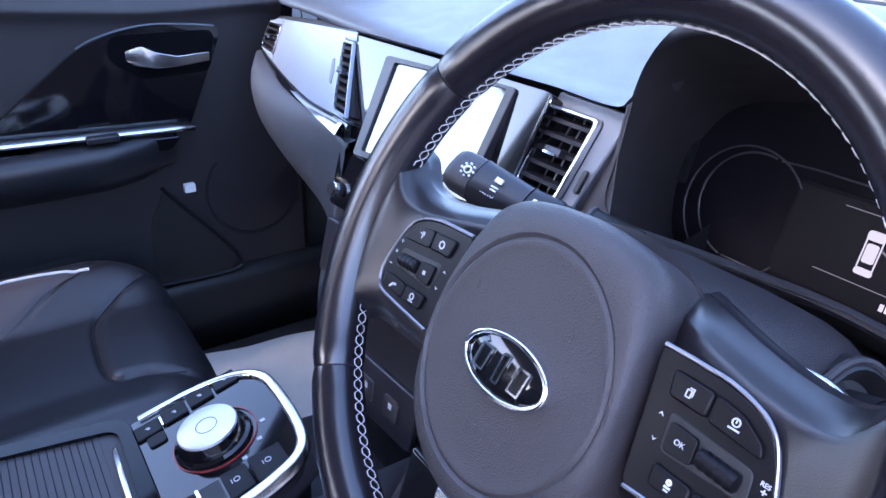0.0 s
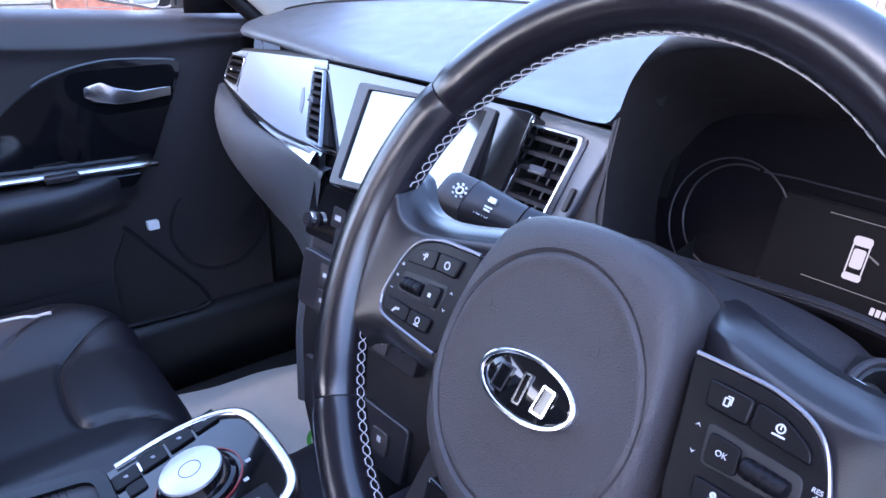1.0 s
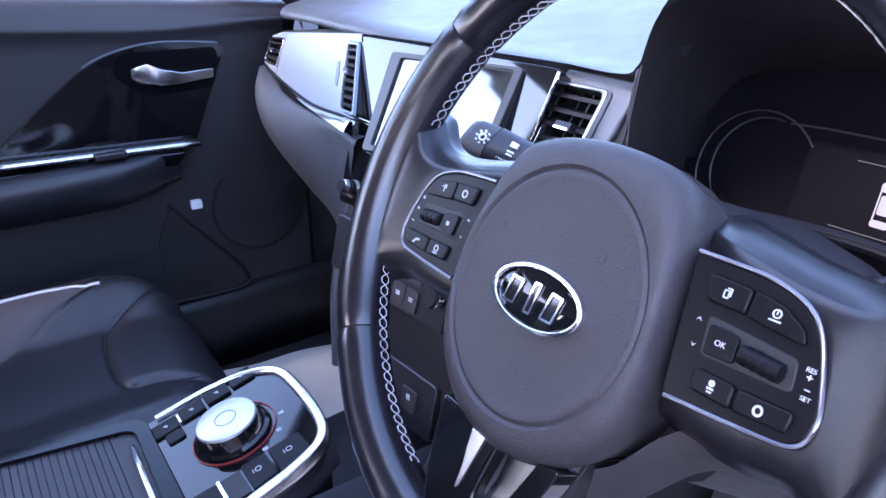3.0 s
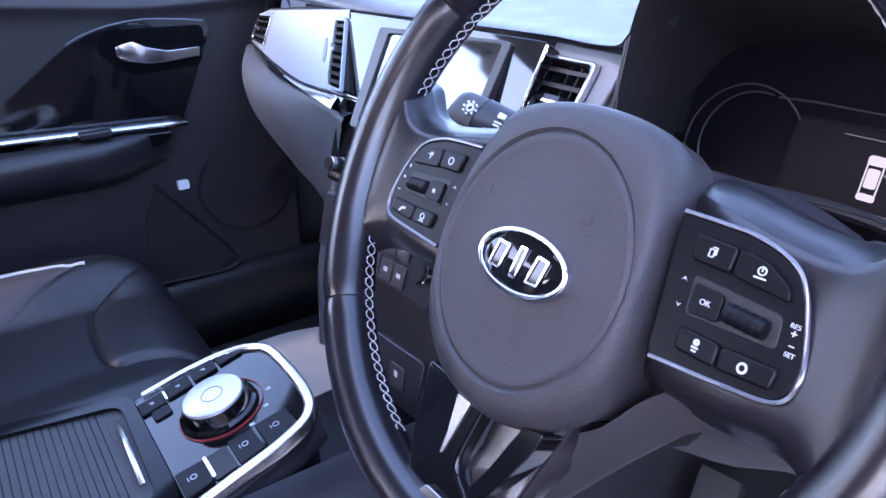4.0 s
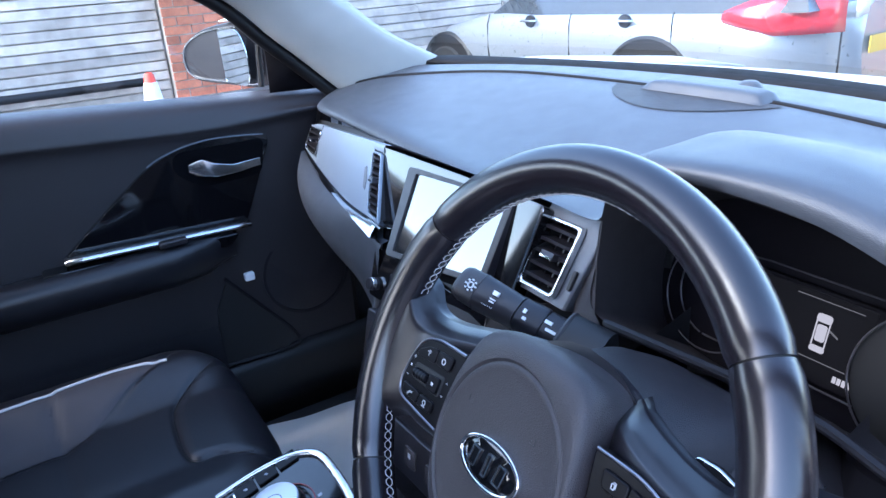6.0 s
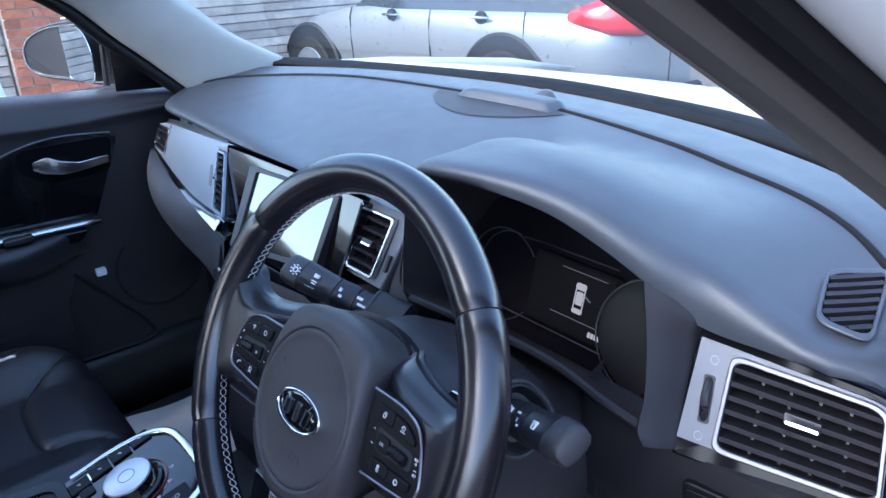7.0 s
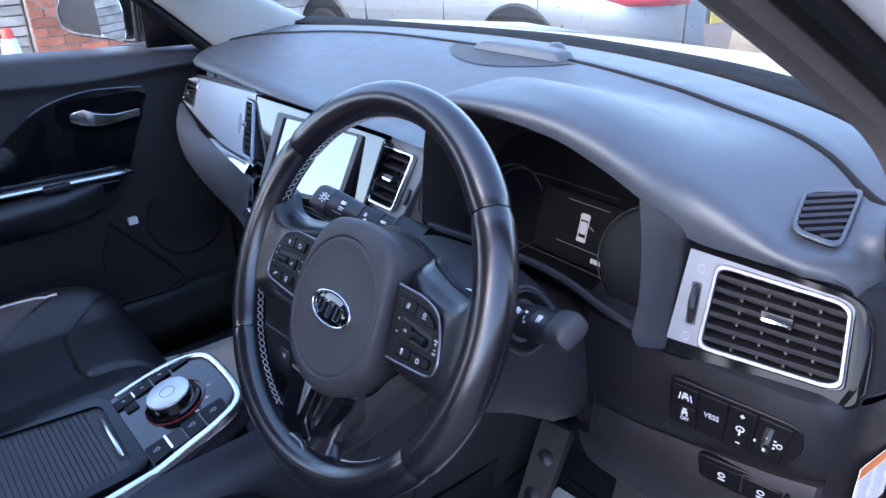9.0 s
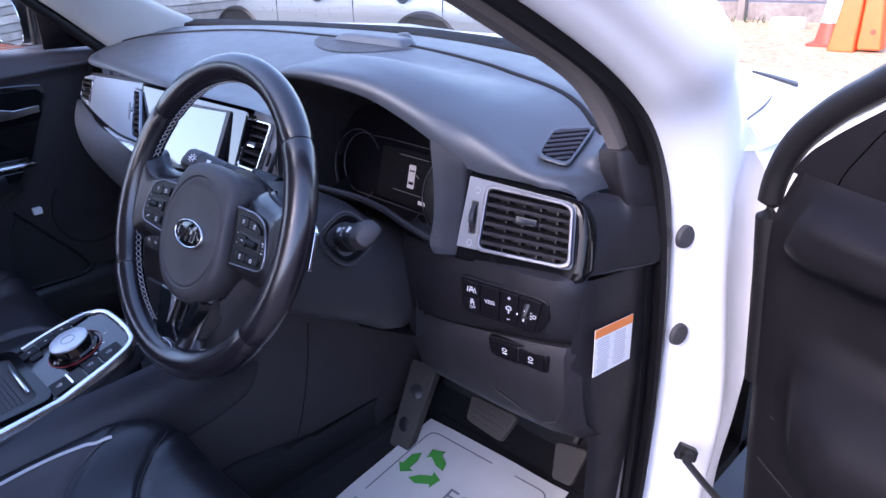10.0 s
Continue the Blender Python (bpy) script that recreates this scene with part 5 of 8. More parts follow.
for u, v, s in ((-0.038, 0.002, 1), (0.026, 0.004, -1)):
    part("cover_mark", join(bars([(u, v, 0.0055, 0.0007), (u - 0.0028 * s, v + 0.0026, 0.0007, 0.005), (u + 0.0008 * s, v + 0.0018, 0.0028, 0.0006)], 0.0109, 0.0112, wf)), M_SMOOTH, cover)
part("cover_lettering", bars([(-0.012 + 0.0062 * i, -0.060, 0.0036, 0.0050) for i in range(5)], 0.0108, 0.01122, wf), M_GREY, cover, "faint embossed lettering")
# back of the hub
part("hub", lathe([(0.0, -0.10), (0.055, -0.10), (0.075, -0.06), (0.082, -0.04), (0.0, -0.035)], mapper(WM @ Matrix.Translation((0, -0.02, 0))), 28), M_SMOOTH, wheel, "dark hub behind the cover")

# badge: black oval with three plain chrome-edged shapes
badge = part("badge", lathe([(0.0, 0.0150), (0.6, 0.0147), (0.95, 0.0138), (1.0, 0.0128), (1.0, 0.0105)], lambda u, v, w: wf(u * 0.0285, v * 0.0140 - 0.024, w), 40), M_GLOSS, cover, "black oval badge with plain chrome shapes")
part("badge_rim", hoop(oval(0.0312, 0.0164, 40, (0, -0.024)), oval(0.0280, 0.0136, 40, (0, -0.024)), 0.0105, 0.0152, wf), M_BRIGHT, badge, "chrome badge rim", bevel=0.0010, segs=3)
for poly in ([(-0.0195, -0.0310), (-0.0110, -0.0310), (-0.0085, -0.0175), (-0.0170, -0.0170)], [(-0.0035, -0.0325), (0.0015, -0.0325), (0.0035, -0.0160), (-0.0015, -0.0160)],
             [(0.0080, -0.0318), (0.0165, -0.0318), (0.0190, -0.0180), (0.0110, -0.0172)]):
    sh_ = part("badge_shape", plate(rpoly(poly, 0.0008, 2), 0.0130, 0.0153, wf), M_GLOSS, badge)
    part("badge_edge", hoop(rpoly(poly, 0.0008, 2), shrink(rpoly(poly, 0.0008, 2), 0.0011), 0.0153, 0.0160, wf), M_BRIGHT, badge, "chrome edge")

# spokes with switch pods
for s in (1, -1):
    def sf(u, v, w=0.0, s=s):
        return wf(u * s, v, w)
    secs = []
    for a, b0, b1, c0, c1 in ((0.045, -0.050, 0.0450, -0.050, -0.030), (0.056, -0.050, 0.0445, -0.048, -0.020), (0.062, -0.051, 0.0435, -0.044, -0.014), (0.072, -0.052, 0.0415, -0.040, -0.009), (0.090, -0.051, 0.0375, -0.034, -0.004), (0.110, -0.050, 0.0335, -0.030, -0.001), (0.130, -0.047, 0.0320, -0.024, 0.001), (0.143, -0.050, 0.036, -0.018, 0.004), (0.153, -0.058, 0.048, -0.012, 0.006), (0.164, -0.058, 0.052, -0.006, 0.006)):
        secs.append([sf(a, b, c) for b, c in ((b0, c0), (b0 - 0.002, (c0 + c1) / 2), (b0 + 0.004, c1 - 0.003), (b0 + 0.014, c1), ((b0 + b1) / 2, c1 + 0.0005), (b1 - 0.014, c1), (b1 - 0.008, c1 - 0.003), (b1 - 0.003, c1 - 0.009), (b1 + 0.001, c1 - 0.017), (b1 + 0.002, min(c1 - 0.022, (c0 + c1) / 2 - 0.006)), (b1 - 0.004, min(c0, c1 - 0.030)))])
    prof = [spline(r_, 3, True) for r_ in secs]
    lanes = [[r_[i] for r_ in prof[:3]] + spline([r_[i] for r_ in prof[3:]], 5) for i in range(len(prof[0]))]
    part("spoke", loft(lanes + [lanes[0]]), M_SPOKE, wheel, "leather-wrapped spoke", angle=50)
    pod = rpoly([(0.066, 0.0235), (0.102, 0.0225), (0.1245, 0.0145), (0.1365, -0.020), (0.131, -0.0335), (0.074, -0.0375)], [0.004, 0.02, 0.02, 0.014, 0.01, 0.004], 5)
    pd = part("switch_pod", plate(pod, -0.008, 0.0030, sf), M_POD, wheel, "black switch pod with white symbols", bevel=0.001)
    edge_pts = spline([(0.067, 0.0240, 0), (0.086, 0.0236, 0), (0.102, 0.0225, 0), (0.118, 0.0170, 0), (0.1265, 0.007, 0), (0.1340, -0.014, 0), (0.1350, -0.024, 0), (0.130, -0.0325, 0), (0.110, -0.0352, 0), (0.076, -0.0375, 0)], 5)
    part("pod_trim", tube([sf(p.x, p.y, 0.0028) for p in edge_pts], 0.0011, 8), M_VENTF, pd, "thin satin metal edging")
    for poly in ([(0.0765, 0.0172), (0.0965, 0.0165), (0.0965, 0.0055), (0.0785, 0.0060)], [(0.0975, 0.0165), (0.110, 0.0145), (0.1205, 0.0085), (0.1225, 0.0030), (0.0975, 0.0053)],
                 [(0.0850, -0.0205), (0.1040, -0.0210), (0.1045, -0.0305), (0.086, -0.0300)], [(0.1050, -0.0212), (0.128, -0.0205), (0.1275, -0.0290), (0.1055, -0.0306)]):
        part("button", plate(rpoly(poly, 0.0024, 4), 0.0025, 0.0052, sf), M_POD, pd, bevel=0.0011, segs=3)
    part("rocker_well", plate(rpoly([(0.0820, 0.0010), (0.1215, -0.0020), (0.1235, -0.0150), (0.0840, -0.0160)], 0.003, 4), 0.0025, 0.0034, sf), M_DARK, pd, bevel=0.0005)
    part("rocker_key", plate(rpoly([(0.0850, -0.0020), (0.0985, -0.0030), (0.0995, -0.0140), (0.0860, -0.0145)], 0.002, 3), 0.0030, 0.0056, sf), M_POD, pd, bevel=0.001)
    rib_r = [0.0020, 0.0040] + [0.0040, 0.0043, 0.0043, 0.0040] * 4 + [0.0040, 0.0020]
    part("rocker", tube([sf(0.1000 + 0.0190 * k / (len(rib_r) - 1), -0.0085 - 0.001 * k / (len(rib_r) - 1), 0.0040) for k in range(len(rib_r))], rib_r, 14), M_POD, pd, "ribbed toggle switch")
    W0, W1 = 0.0052, 0.0055
    if s == 1:
        part("page_mark", join(hoop(rrect(0.0026, 0.0036, 0.0005, 2, (0.0866, 0.0110)), rrect(0.0015, 0.0025, 0.0003, 2, (0.0866, 0.0110)), W0, W1, sf), bars([(0.0884, 0.0120, 0.0006, 0.0034), (0.0874, 0.0134, 0.0020, 0.0006)], W0, W1, sf)), M_ICONP, pd)
        part("cruise_mark", join(ring_mark(0.1085, 0.0108, 0.0019, 0.0006, W0, W1, sf, 14), bars([(0.1085, 0.0112, 0.0005, 0.0015), (0.1085, 0.0080, 0.0050, 0.0007)], W0, W1, sf)), M_ICONP, pd)
        part("voice_mark", join(ring_mark(0.095, -0.0240, 0.0014, 0.0011, W0, W1, sf, 12), bars([(0.095, -0.0262, 0.0030, 0.0009), (0.095, -0.0276, 0.0022, 0.0007)], W0, W1, sf)), M_ICONP, pd)
        part("ring_mark", ring_mark(0.1155, -0.0256, 0.0021, 0.0009, W0, W1, sf, 16, squash=1.1), M_ICONP, pd)
        part("lettering", lettering("OK", 0.0034, lambda u, v, w: sf(0.0922 + u, -0.0085 + v, 0.0056 + w)), M_ICONP, pd)
        part("lettering", lettering("RES", 0.0026, lambda u, v, w: sf(0.1268 + u, -0.0040 + v, 0.0031 + w)), M_ICONP, pd)
        part("lettering", lettering("SET", 0.0026, lambda u, v, w: sf(0.1285 + u, -0.0145 + v, 0.0031 + w)), M_ICONP, pd)
        part("set_mark", bars([(0.1272, -0.0066, 0.0022, 0.0005), (0.1272, -0.0066, 0.0005, 0.0022), (0.1280, -0.0112, 0.0022, 0.0005)], 0.0030, 0.0034, sf), M_ICONP, pd)
    else:
        part("mode_mark", ring_mark(0.087, 0.0112, 0.0025, 0.0008, W0, W1, sf, 14), M_ICONP, pd)
        part("talk_mark", join(bars([(0.1070, 0.0105, 0.0008, 0.0045), (0.1086, 0.0112, 0.0016, 0.0008), (0.1056, 0.0115, 0.0008, 0.0024)], W0, W1, sf)), M_ICONP, pd)
        part("phone_mark", plate([(0.1195, -0.0275), (0.117, -0.0245), (0.113, -0.0240), (0.113, -0.0254), (0.1163, -0.0260), (0.1183, -0.0281)], W0, W1, sf), M_ICONP, pd)
        part("hang_mark", join(ring_mark(0.095, -0.0250, 0.0022, 0.0008, W0, W1, sf, 12), bars([(0.095, -0.0278, 0.0046, 0.0008)], W0, W1, sf)), M_ICONP, pd)
        part("mute_mark", bars([(0.0922, -0.0085, 0.0024, 0.0024)], 0.0056, 0.0060, sf), M_ICONP, pd)
        part("volume_mark", join(bars([(0.1255, 0.0005, 0.0024, 0.0006), (0.1255, 0.0005, 0.0006, 0.0024), (0.1290, -0.0155, 0.0024, 0.0006), (0.1275, -0.007, 0.0016, 0.0016)], 0.0030, 0.0034, sf)), M_ICONP, pd)
    part("arrow_mark", join(plate([(0.0772, -0.0030), (0.0785, -0.0014), (0.0798, -0.0030), (0.0785, -0.0023)], 0.0030, 0.0034, sf), plate([(0.0788, -0.0122), (0.0800, -0.0138), (0.0812, -0.0122), (0.0800, -0.0129)], 0.0030, 0.0034, sf)), M_ICONP, pd)
    # gear paddle
    part("paddle", plate(rpoly([(0.092, 0.026), (0.096, 0.036), (0.112, 0.036), (0.138, 0.028), (0.146, 0.020), (0.151, -0.022), (0.145, -0.024), (0.136, 0.006), (0.116, 0.014)], 0.004, 3), -0.050, -0.044, sf), M_CHROME, wheel, "silver gear paddle", bevel=0.001)

# lower spoke
low = [[wf(a, b, c) for a, b, c in ((-0.050, -0.085, -0.040), (-0.052, -0.085, -0.012), (-0.040, -0.088, -0.004), (0.040, -0.088, -0.004), (0.046, -0.084, -0.012), (0.048, -0.082, -0.040))],
       [wf(a, b, c) for a, b, c in ((-0.040, -0.115, -0.032), (-0.041, -0.116, -0.010), (-0.030, -0.118, -0.004), (0.026, -0.120, -0.004), (0.038, -0.114, -0.010), (0.040, -0.112, -0.032))],
       [wf(a, b, c) for a, b, c in ((-0.034, -0.140, -0.022), (-0.035, -0.142, -0.006), (-0.026, -0.146, 0.000), (0.020, -0.146, 0.000), (0.032, -0.140, -0.006), (0.034, -0.138, -0.022))],
       [wf(a, b, c) for a, b, c in ((-0.040, -0.158, -0.014), (-0.042, -0.160, 0.004), (-0.030, -0.166, 0.010), (0.022, -0.166, 0.008), (0.040, -0.158, 0.004), (0.042, -0.156, -0.014))]]
part("lower_spoke", loft(low, ring=True, caps=True), M_LEATHER, wheel, "leather lower spoke", bevel=0.002)
part("lower_trim", plate(rpoly([(-0.046, -0.094), (-0.040, -0.134), (-0.032, -0.153), (-0.022, -0.170), (0.012, -0.166), (0.015, -0.143), (0.002, -0.136), (0.0, -0.128), (0.005, -0.096)], [0.004, 0.012, 0.012, 0.010, 0.008, 0.004, 0.006, 0.006, 0.004], 4), -0.010, 0.0060, wf), M_GLOSS, wheel, "piano black lower spoke trim", bevel=0.0025, segs=3)
part("lower_trim", plate(rpoly([(0.031, -0.094), (0.044, -0.092), (0.040, -0.106), (0.025, -0.136), (0.014, -0.144), (0.012, -0.138), (0.018, -0.128)], [0.003, 0.003, 0.006, 0.006, 0.004, 0.003, 0.006], 4), -0.010, 0.0055, wf), M_GLOSS, wheel, bevel=0.002)
part("lower_pocket", loft([[wf(a, b, c) for a, b, c in r_] for r_ in ([(0.003, -0.092, -0.002), (0.016, -0.092, -0.010), (0.020, -0.092, -0.010), (0.033, -0.092, -0.001)], [(0.001, -0.118, -0.002), (0.011, -0.118, -0.010), (0.013, -0.118, -0.010), (0.026, -0.112, -0.001)], [(0.000, -0.132, -0.002), (0.008, -0.132, -0.009), (0.010, -0.132, -0.009), (0.020, -0.128, -0.001)], [(0.006, -0.142, 0.003), (0.010, -0.142, 0.002), (0.012, -0.142, 0.002), (0.015, -0.140, 0.003)])]), M_PLASTIC, wheel, "recessed charcoal pocket", angle=50)
part("chrome_blade", plate(rpoly([(-0.015, -0.100), (-0.004, -0.100), (-0.0105, -0.131), (-0.0125, -0.133), (-0.0125, -0.120)], 0.001, 2), 0.0058, 0.0074, wf), M_EDGE, wheel, "slim chrome insert", bevel=0.0005)
web_in = spline([(-0.004, -0.160, -0.016), (0.012, -0.130, -0.018), (0.030, -0.102, -0.018), (0.054, -0.082, -0.018), (0.070, -0.060, -0.018), (0.092, -0.042, -0.016), (0.115, -0.036, -0.012)], 6)
web_out = spline([(0.014, -0.168, -0.022), (0.030, -0.140, -0.034), (0.047, -0.113, -0.040), (0.066, -0.088, -0.042), (0.082, -0.070, -0.040), (0.104, -0.056, -0.034), (0.128, -0.046, -0.026)], 6)
for s in (1, -1):
    part("spoke_web", loft([[wf(p.x * s, p.y, p.z) for p in web_in], [wf((p.x * 0.5 + q_.x * 0.5) * s, p.y * 0.5 + q_.y * 0.5, p.z * 0.5 + q_.z * 0.5 + 0.005) for p, q_ in zip(web_in, web_out)], [wf(q_.x * s, q_.y, q_.z) for q_ in web_out], [wf(q_.x * 0.93 * s, q_.y * 0.95, q_.z - 0.03) for q_ in web_out]]), M_TUNNEL, wheel, "charcoal web below the spoke", angle=60)
part("chrome_foot", plate(rpoly([(-0.012, -0.150), (0.008, -0.150), (0.018, -0.158), (0.010, -0.164), (-0.022, -0.167)], 0.003, 3), 0.0065, 0.0092, wf), M_CHROME, wheel, "chrome foot insert", bevel=0.0008)

# ------------------------------------------------------------------ steering column and stalks
col = thing("steering_column", "charcoal steering column shroud behind the wheel", "steering column", (0.38, 0.15, 0.87))
secs = []
for y, xa, xb, z0, z1, lean in ((0.050, 0.292, 0.464, 0.868, 1.000, 0.0), (0.10, 0.284, 0.474, 0.834, 0.998, 0.0), (0.15, 0.280, 0.484, 0.810, 0.985, 0.0), (0.182, 0.277, 0.490, 0.79, 0.966, 0.0), (0.205, 0.275, 0.494, 0.775, 0.940, 0.0), (0.235, 0.275, 0.490, 0.762, 0.924, 0.0), (0.30, 0.28, 0.48, 0.765, 0.895, 0.0)):
    w, h = xb - xa, z1 - z0
    pts = rpoly([(xa + 0.10 * w, z0), (xb - 0.10 * w, z0), (xb, z0 + 0.35 * h), (xb - 0.01, z0 + 0.78 * h), (xb - 0.17 * w, z1), (xa + 0.26 * w, z1), (xa + 0.01, z0 + 0.78 * h), (xa, z0 + 0.35 * h)], 0.035, 4)
    secs.append([(a, y, b) for a, b in pts])
part("shroud", loft(secs, ring=True, caps=True), M_COL, col, "grained shroud")
part("shroud_seam", tube([(0.4705, 0.060, 0.945), (0.4795, 0.12, 0.938), (0.486, 0.19, 0.928)], 0.0012, 6), M_DARK, col)
part("gaiter", loft([[(0.255, 0.235, 0.90), (0.265, 0.23, 0.77), (0.38, 0.225, 0.742), (0.495, 0.23, 0.77), (0.50, 0.235, 0.90)], [(0.25, 0.33, 0.92), (0.25, 0.33, 0.76), (0.38, 0.33, 0.73), (0.51, 0.33, 0.76), (0.51, 0.33, 0.92)]]), M_DARK, col)


def stalk(label, base, tip, sign):
    b, t = Vector(base), Vector(tip)
    d = (t - b).normalized()
    f = mapper(frm(b, Vector((0, 0, 1)).cross(d), (0, 0, 1)))

    def sec(k, ru, rv, n=14):
        c = b + (t - b) * k
        side = Vector((0, -0.5, 0.86)).cross(d).normalized()
        up = d.cross(side)
        return [c + side * ru * math.copysign(abs(math.cos(a)) ** 0.7, math.cos(a)) + up * rv * math.copysign(abs(math.sin(a)) ** 0.7, math.sin(a)) for a in [2 * math.pi * i / n for i in range(n)]]
    st = thing("stalk", label, "stalk", base, group="steering column stalks")
    bo = 0.031 if sign > 0 else 0.023
    part("boot", loft([sec(-0.16, bo, bo, 24), sec(0.11, bo - 0.001, bo - 0.001, 24), sec(0.14, bo - 0.006, bo - 0.006, 24), sec(0.06, bo * 0.6, bo * 0.6, 24)], ring=True, caps=True), M_DARK, st, "dark stalk boot")
    part("boot_ring", tube([p_ for p_ in sec(0.12, bo - 0.0025, bo - 0.0025, 28)], 0.0026, 8, closed=True, up=tuple(d)), M_COL, st, "raised ring round the boot")
    part("collar", loft([sec(0.0, 0.014, 0.013), sec(0.06, 0.0150, 0.0142), sec(0.26, 0.0150, 0.0142), sec(0.27, 0.0155, 0.0145)], ring=True, caps=True), M_SMOOTH, st)
    part("ring", loft([sec(0.28, 0.0150, 0.0140), sec(0.30, 0.0160, 0.0150), sec(0.46, 0.0148, 0.0138), sec(0.47, 0.0152, 0.0142)], ring=True, caps=True), M_SMOOTH, st, "ribbed switch ring")
    part("grip", loft([sec(0.48, 0.0150, 0.0140), sec(0.50, 0.0146, 0.0136), sec(0.64, 0.0158, 0.0130), sec(0.80, 0.0172, 0.0128), sec(0.81, 0.0176, 0.0130)], ring=True, caps=True), M_SMOOTH, st)
    part("end", loft([sec(0.815, 0.0176, 0.0130), sec(0.825, 0.0170, 0.0126), sec(0.95, 0.0166, 0.0118), sec(0.99, 0.0146, 0.0098), sec(1.0, 0.0120, 0.0078)], ring=True, caps=True), M_COL, st, "rounded stalk end")
    side = Vector((0, -0.5, 0.86)).cross(d).normalized()
    up = d.cross(side)
    if up.z < 0:
        up = -up
    face = (up + Vector((0, -0.35, 0)) * 1.0).normalized()
    face = (face - d * face.dot(d)).normalized()
    ln = (t - b).length
    ax = d if d.x > 0 else -d
    m = frm(b, ax, face.cross(ax))
    return st, mapper(m), ln * (1 if d.x > 0 else -1)


sl, lf, ll = stalk("black lamp stalk with white symbols on the column", (0.292, 0.150, 0.958), (0.172, 0.108, 0.990), -1)
HZ = 0.0146
sunm = join(ring_mark(ll * 0.86, 0, 0.0032, 0.0010, HZ - 0.002, HZ + 0.0004, lf, 12), *[bars([(ll * 0.86 + 0.0052 * math.cos(k * math.pi / 4), 0.0052 * math.sin(k * math.pi / 4), 0.0014, 0.0014)], HZ - 0.002, HZ + 0.0004, lf) for k in range(8)])
part("lamp_mark", sunm, M_ICON, sl)
for k, rects in enumerate(([(0.66, 0.004, 0.006, 0.004)], [(0.66, -0.002, 0.006, 0.0012), (0.66, -0.0045, 0.005, 0.0012)], [(0.42, 0.003, 0.003, 0.004), (0.40, -0.003, 0.004, 0.003)], [(0.24, 0.004, 0.007, 0.003)], [(0.20, -0.002, 0.010, 0.0026)])):
    part("stalk_mark", bars([(ll * u, v, a, b) for u, v, a, b in rects], HZ - 0.002, HZ + 0.0004, lf), M_ICON, sl)
part("lettering", lettering("AUTO", 0.0042, lambda u, v, w: lf(ll * 0.68 + u, -0.0085 + v, HZ - 0.0015 + w)), M_ICON, sl)
sr, rf, rl = stalk("black wiper stalk with white symbols on the column", (0.468, 0.148, 0.936), (0.567, 0.108, 0.985), 1)
for u, v, a, b in ((0.10, 0.004, 0.002, 0.006), (0.16, 0.004, 0.002, 0.006), (0.22, 0.003, 0.002, 0.005), (0.36, 0.004, 0.004, 0.002), (0.38, -0.002, 0.003, 0.003), (0.42, -0.006, 0.003, 0.002)):
    part("stalk_mark", bars([(rl * u, v, a, b)], HZ - 0.002, HZ + 0.0004, rf), M_ICON, sr)
part("washer_mark", hoop(rrect(0.006, 0.007, 0.001, 2, (rl * 0.64, 0)), rrect(0.0044, 0.0054, 0.0006, 2, (rl * 0.64, 0)), HZ - 0.002, HZ + 0.0004, rf), M_ICON, sr)

# ------------------------------------------------------------------ centre console
console = thing("centre_console", "gloss black console with a rotary selector and silver edging", "console", (0.03, -0.2, 0.33))


def cz(y):
    if y < -0.125:
        return 0.67175
    return 0.703 + 0.25 * y


def cf(u, v, w=0.0):
    return Vector((u, v - 0.24 * w, cz(v) + 0.97 * w))


edge = [(-0.062, 0.012), (0.090, 0.012), (0.110, -0.050), (0.118, -0.128), (0.135, -0.25), (0.150, -0.62), (-0.150, -0.62), (-0.118, -0.24), (-0.095, -0.145), (-0.079, -0.115), (-0.077, -0.060)]
er = rpoly(edge, [0.036, 0.040, 0.03, 0.03, 0.1, 0.01, 0.01, 0.05, 0.02, 0.015, 0.02], 5)
body_secs = []
for k, z in ((0.0, -0.012), (0.002, -0.03), (-0.004, -0.10), (-0.006, -0.34)):
    body_secs.append([cf(a + (0.006 if a > 0.03 else -0.006) * (1 if z > -0.2 else 1.5) * (1 + k), b, 0) + Vector((0, 0, max(z, -0.36))) for a, b in er])
part("body", loft(body_secs, ring=True), M_SMOOTH, console, "dark console body")
inner = [(a + (p - a) * (1.0 if a > -0.03 else 0.62), b + (r_ - b) * (1.0 if a > -0.03 else 0.62)) for (a, b), (p, r_) in zip(er, shrink(er, 0.0095))]
rim_line = spline([(-0.0750, -0.116, 0), (-0.0745, -0.060, 0), (-0.064, -0.018, 0), (-0.042, 0.006, 0), (-0.004, 0.0115, 0), (0.060, 0.0085, 0), (0.090, -0.004, 0), (0.103, -0.036, 0), (0.109, -0.085, 0), (0.114, -0.128, 0), (0.130, -0.25, 0), (0.143, -0.50, 0)], 8)
secs = []
for k, p in enumerate(rim_line):
    t = (rim_line[min(k + 1, len(rim_line) - 1)] - rim_line[max(k - 1, 0)]).normalized()
    o = Vector((-t.y, t.x, 0))
    hw = 0.0030 + 0.0022 * step(0.0, 0.3, k / len(rim_line))
    secs.append([cf(p.x + o.x * a * hw, p.y + o.y * a * hw, w) for a, w in ((1.0, -0.010), (1.0, 0.0015), (0.8, 0.0030), (0.3, 0.0036), (-0.3, 0.0036), (-0.8, 0.0030), (-1.0, 0.0015), (-1.0, -0.010))])
part("edging", loft(secs), M_EDGE, console, "satin silver edging", angle=60)
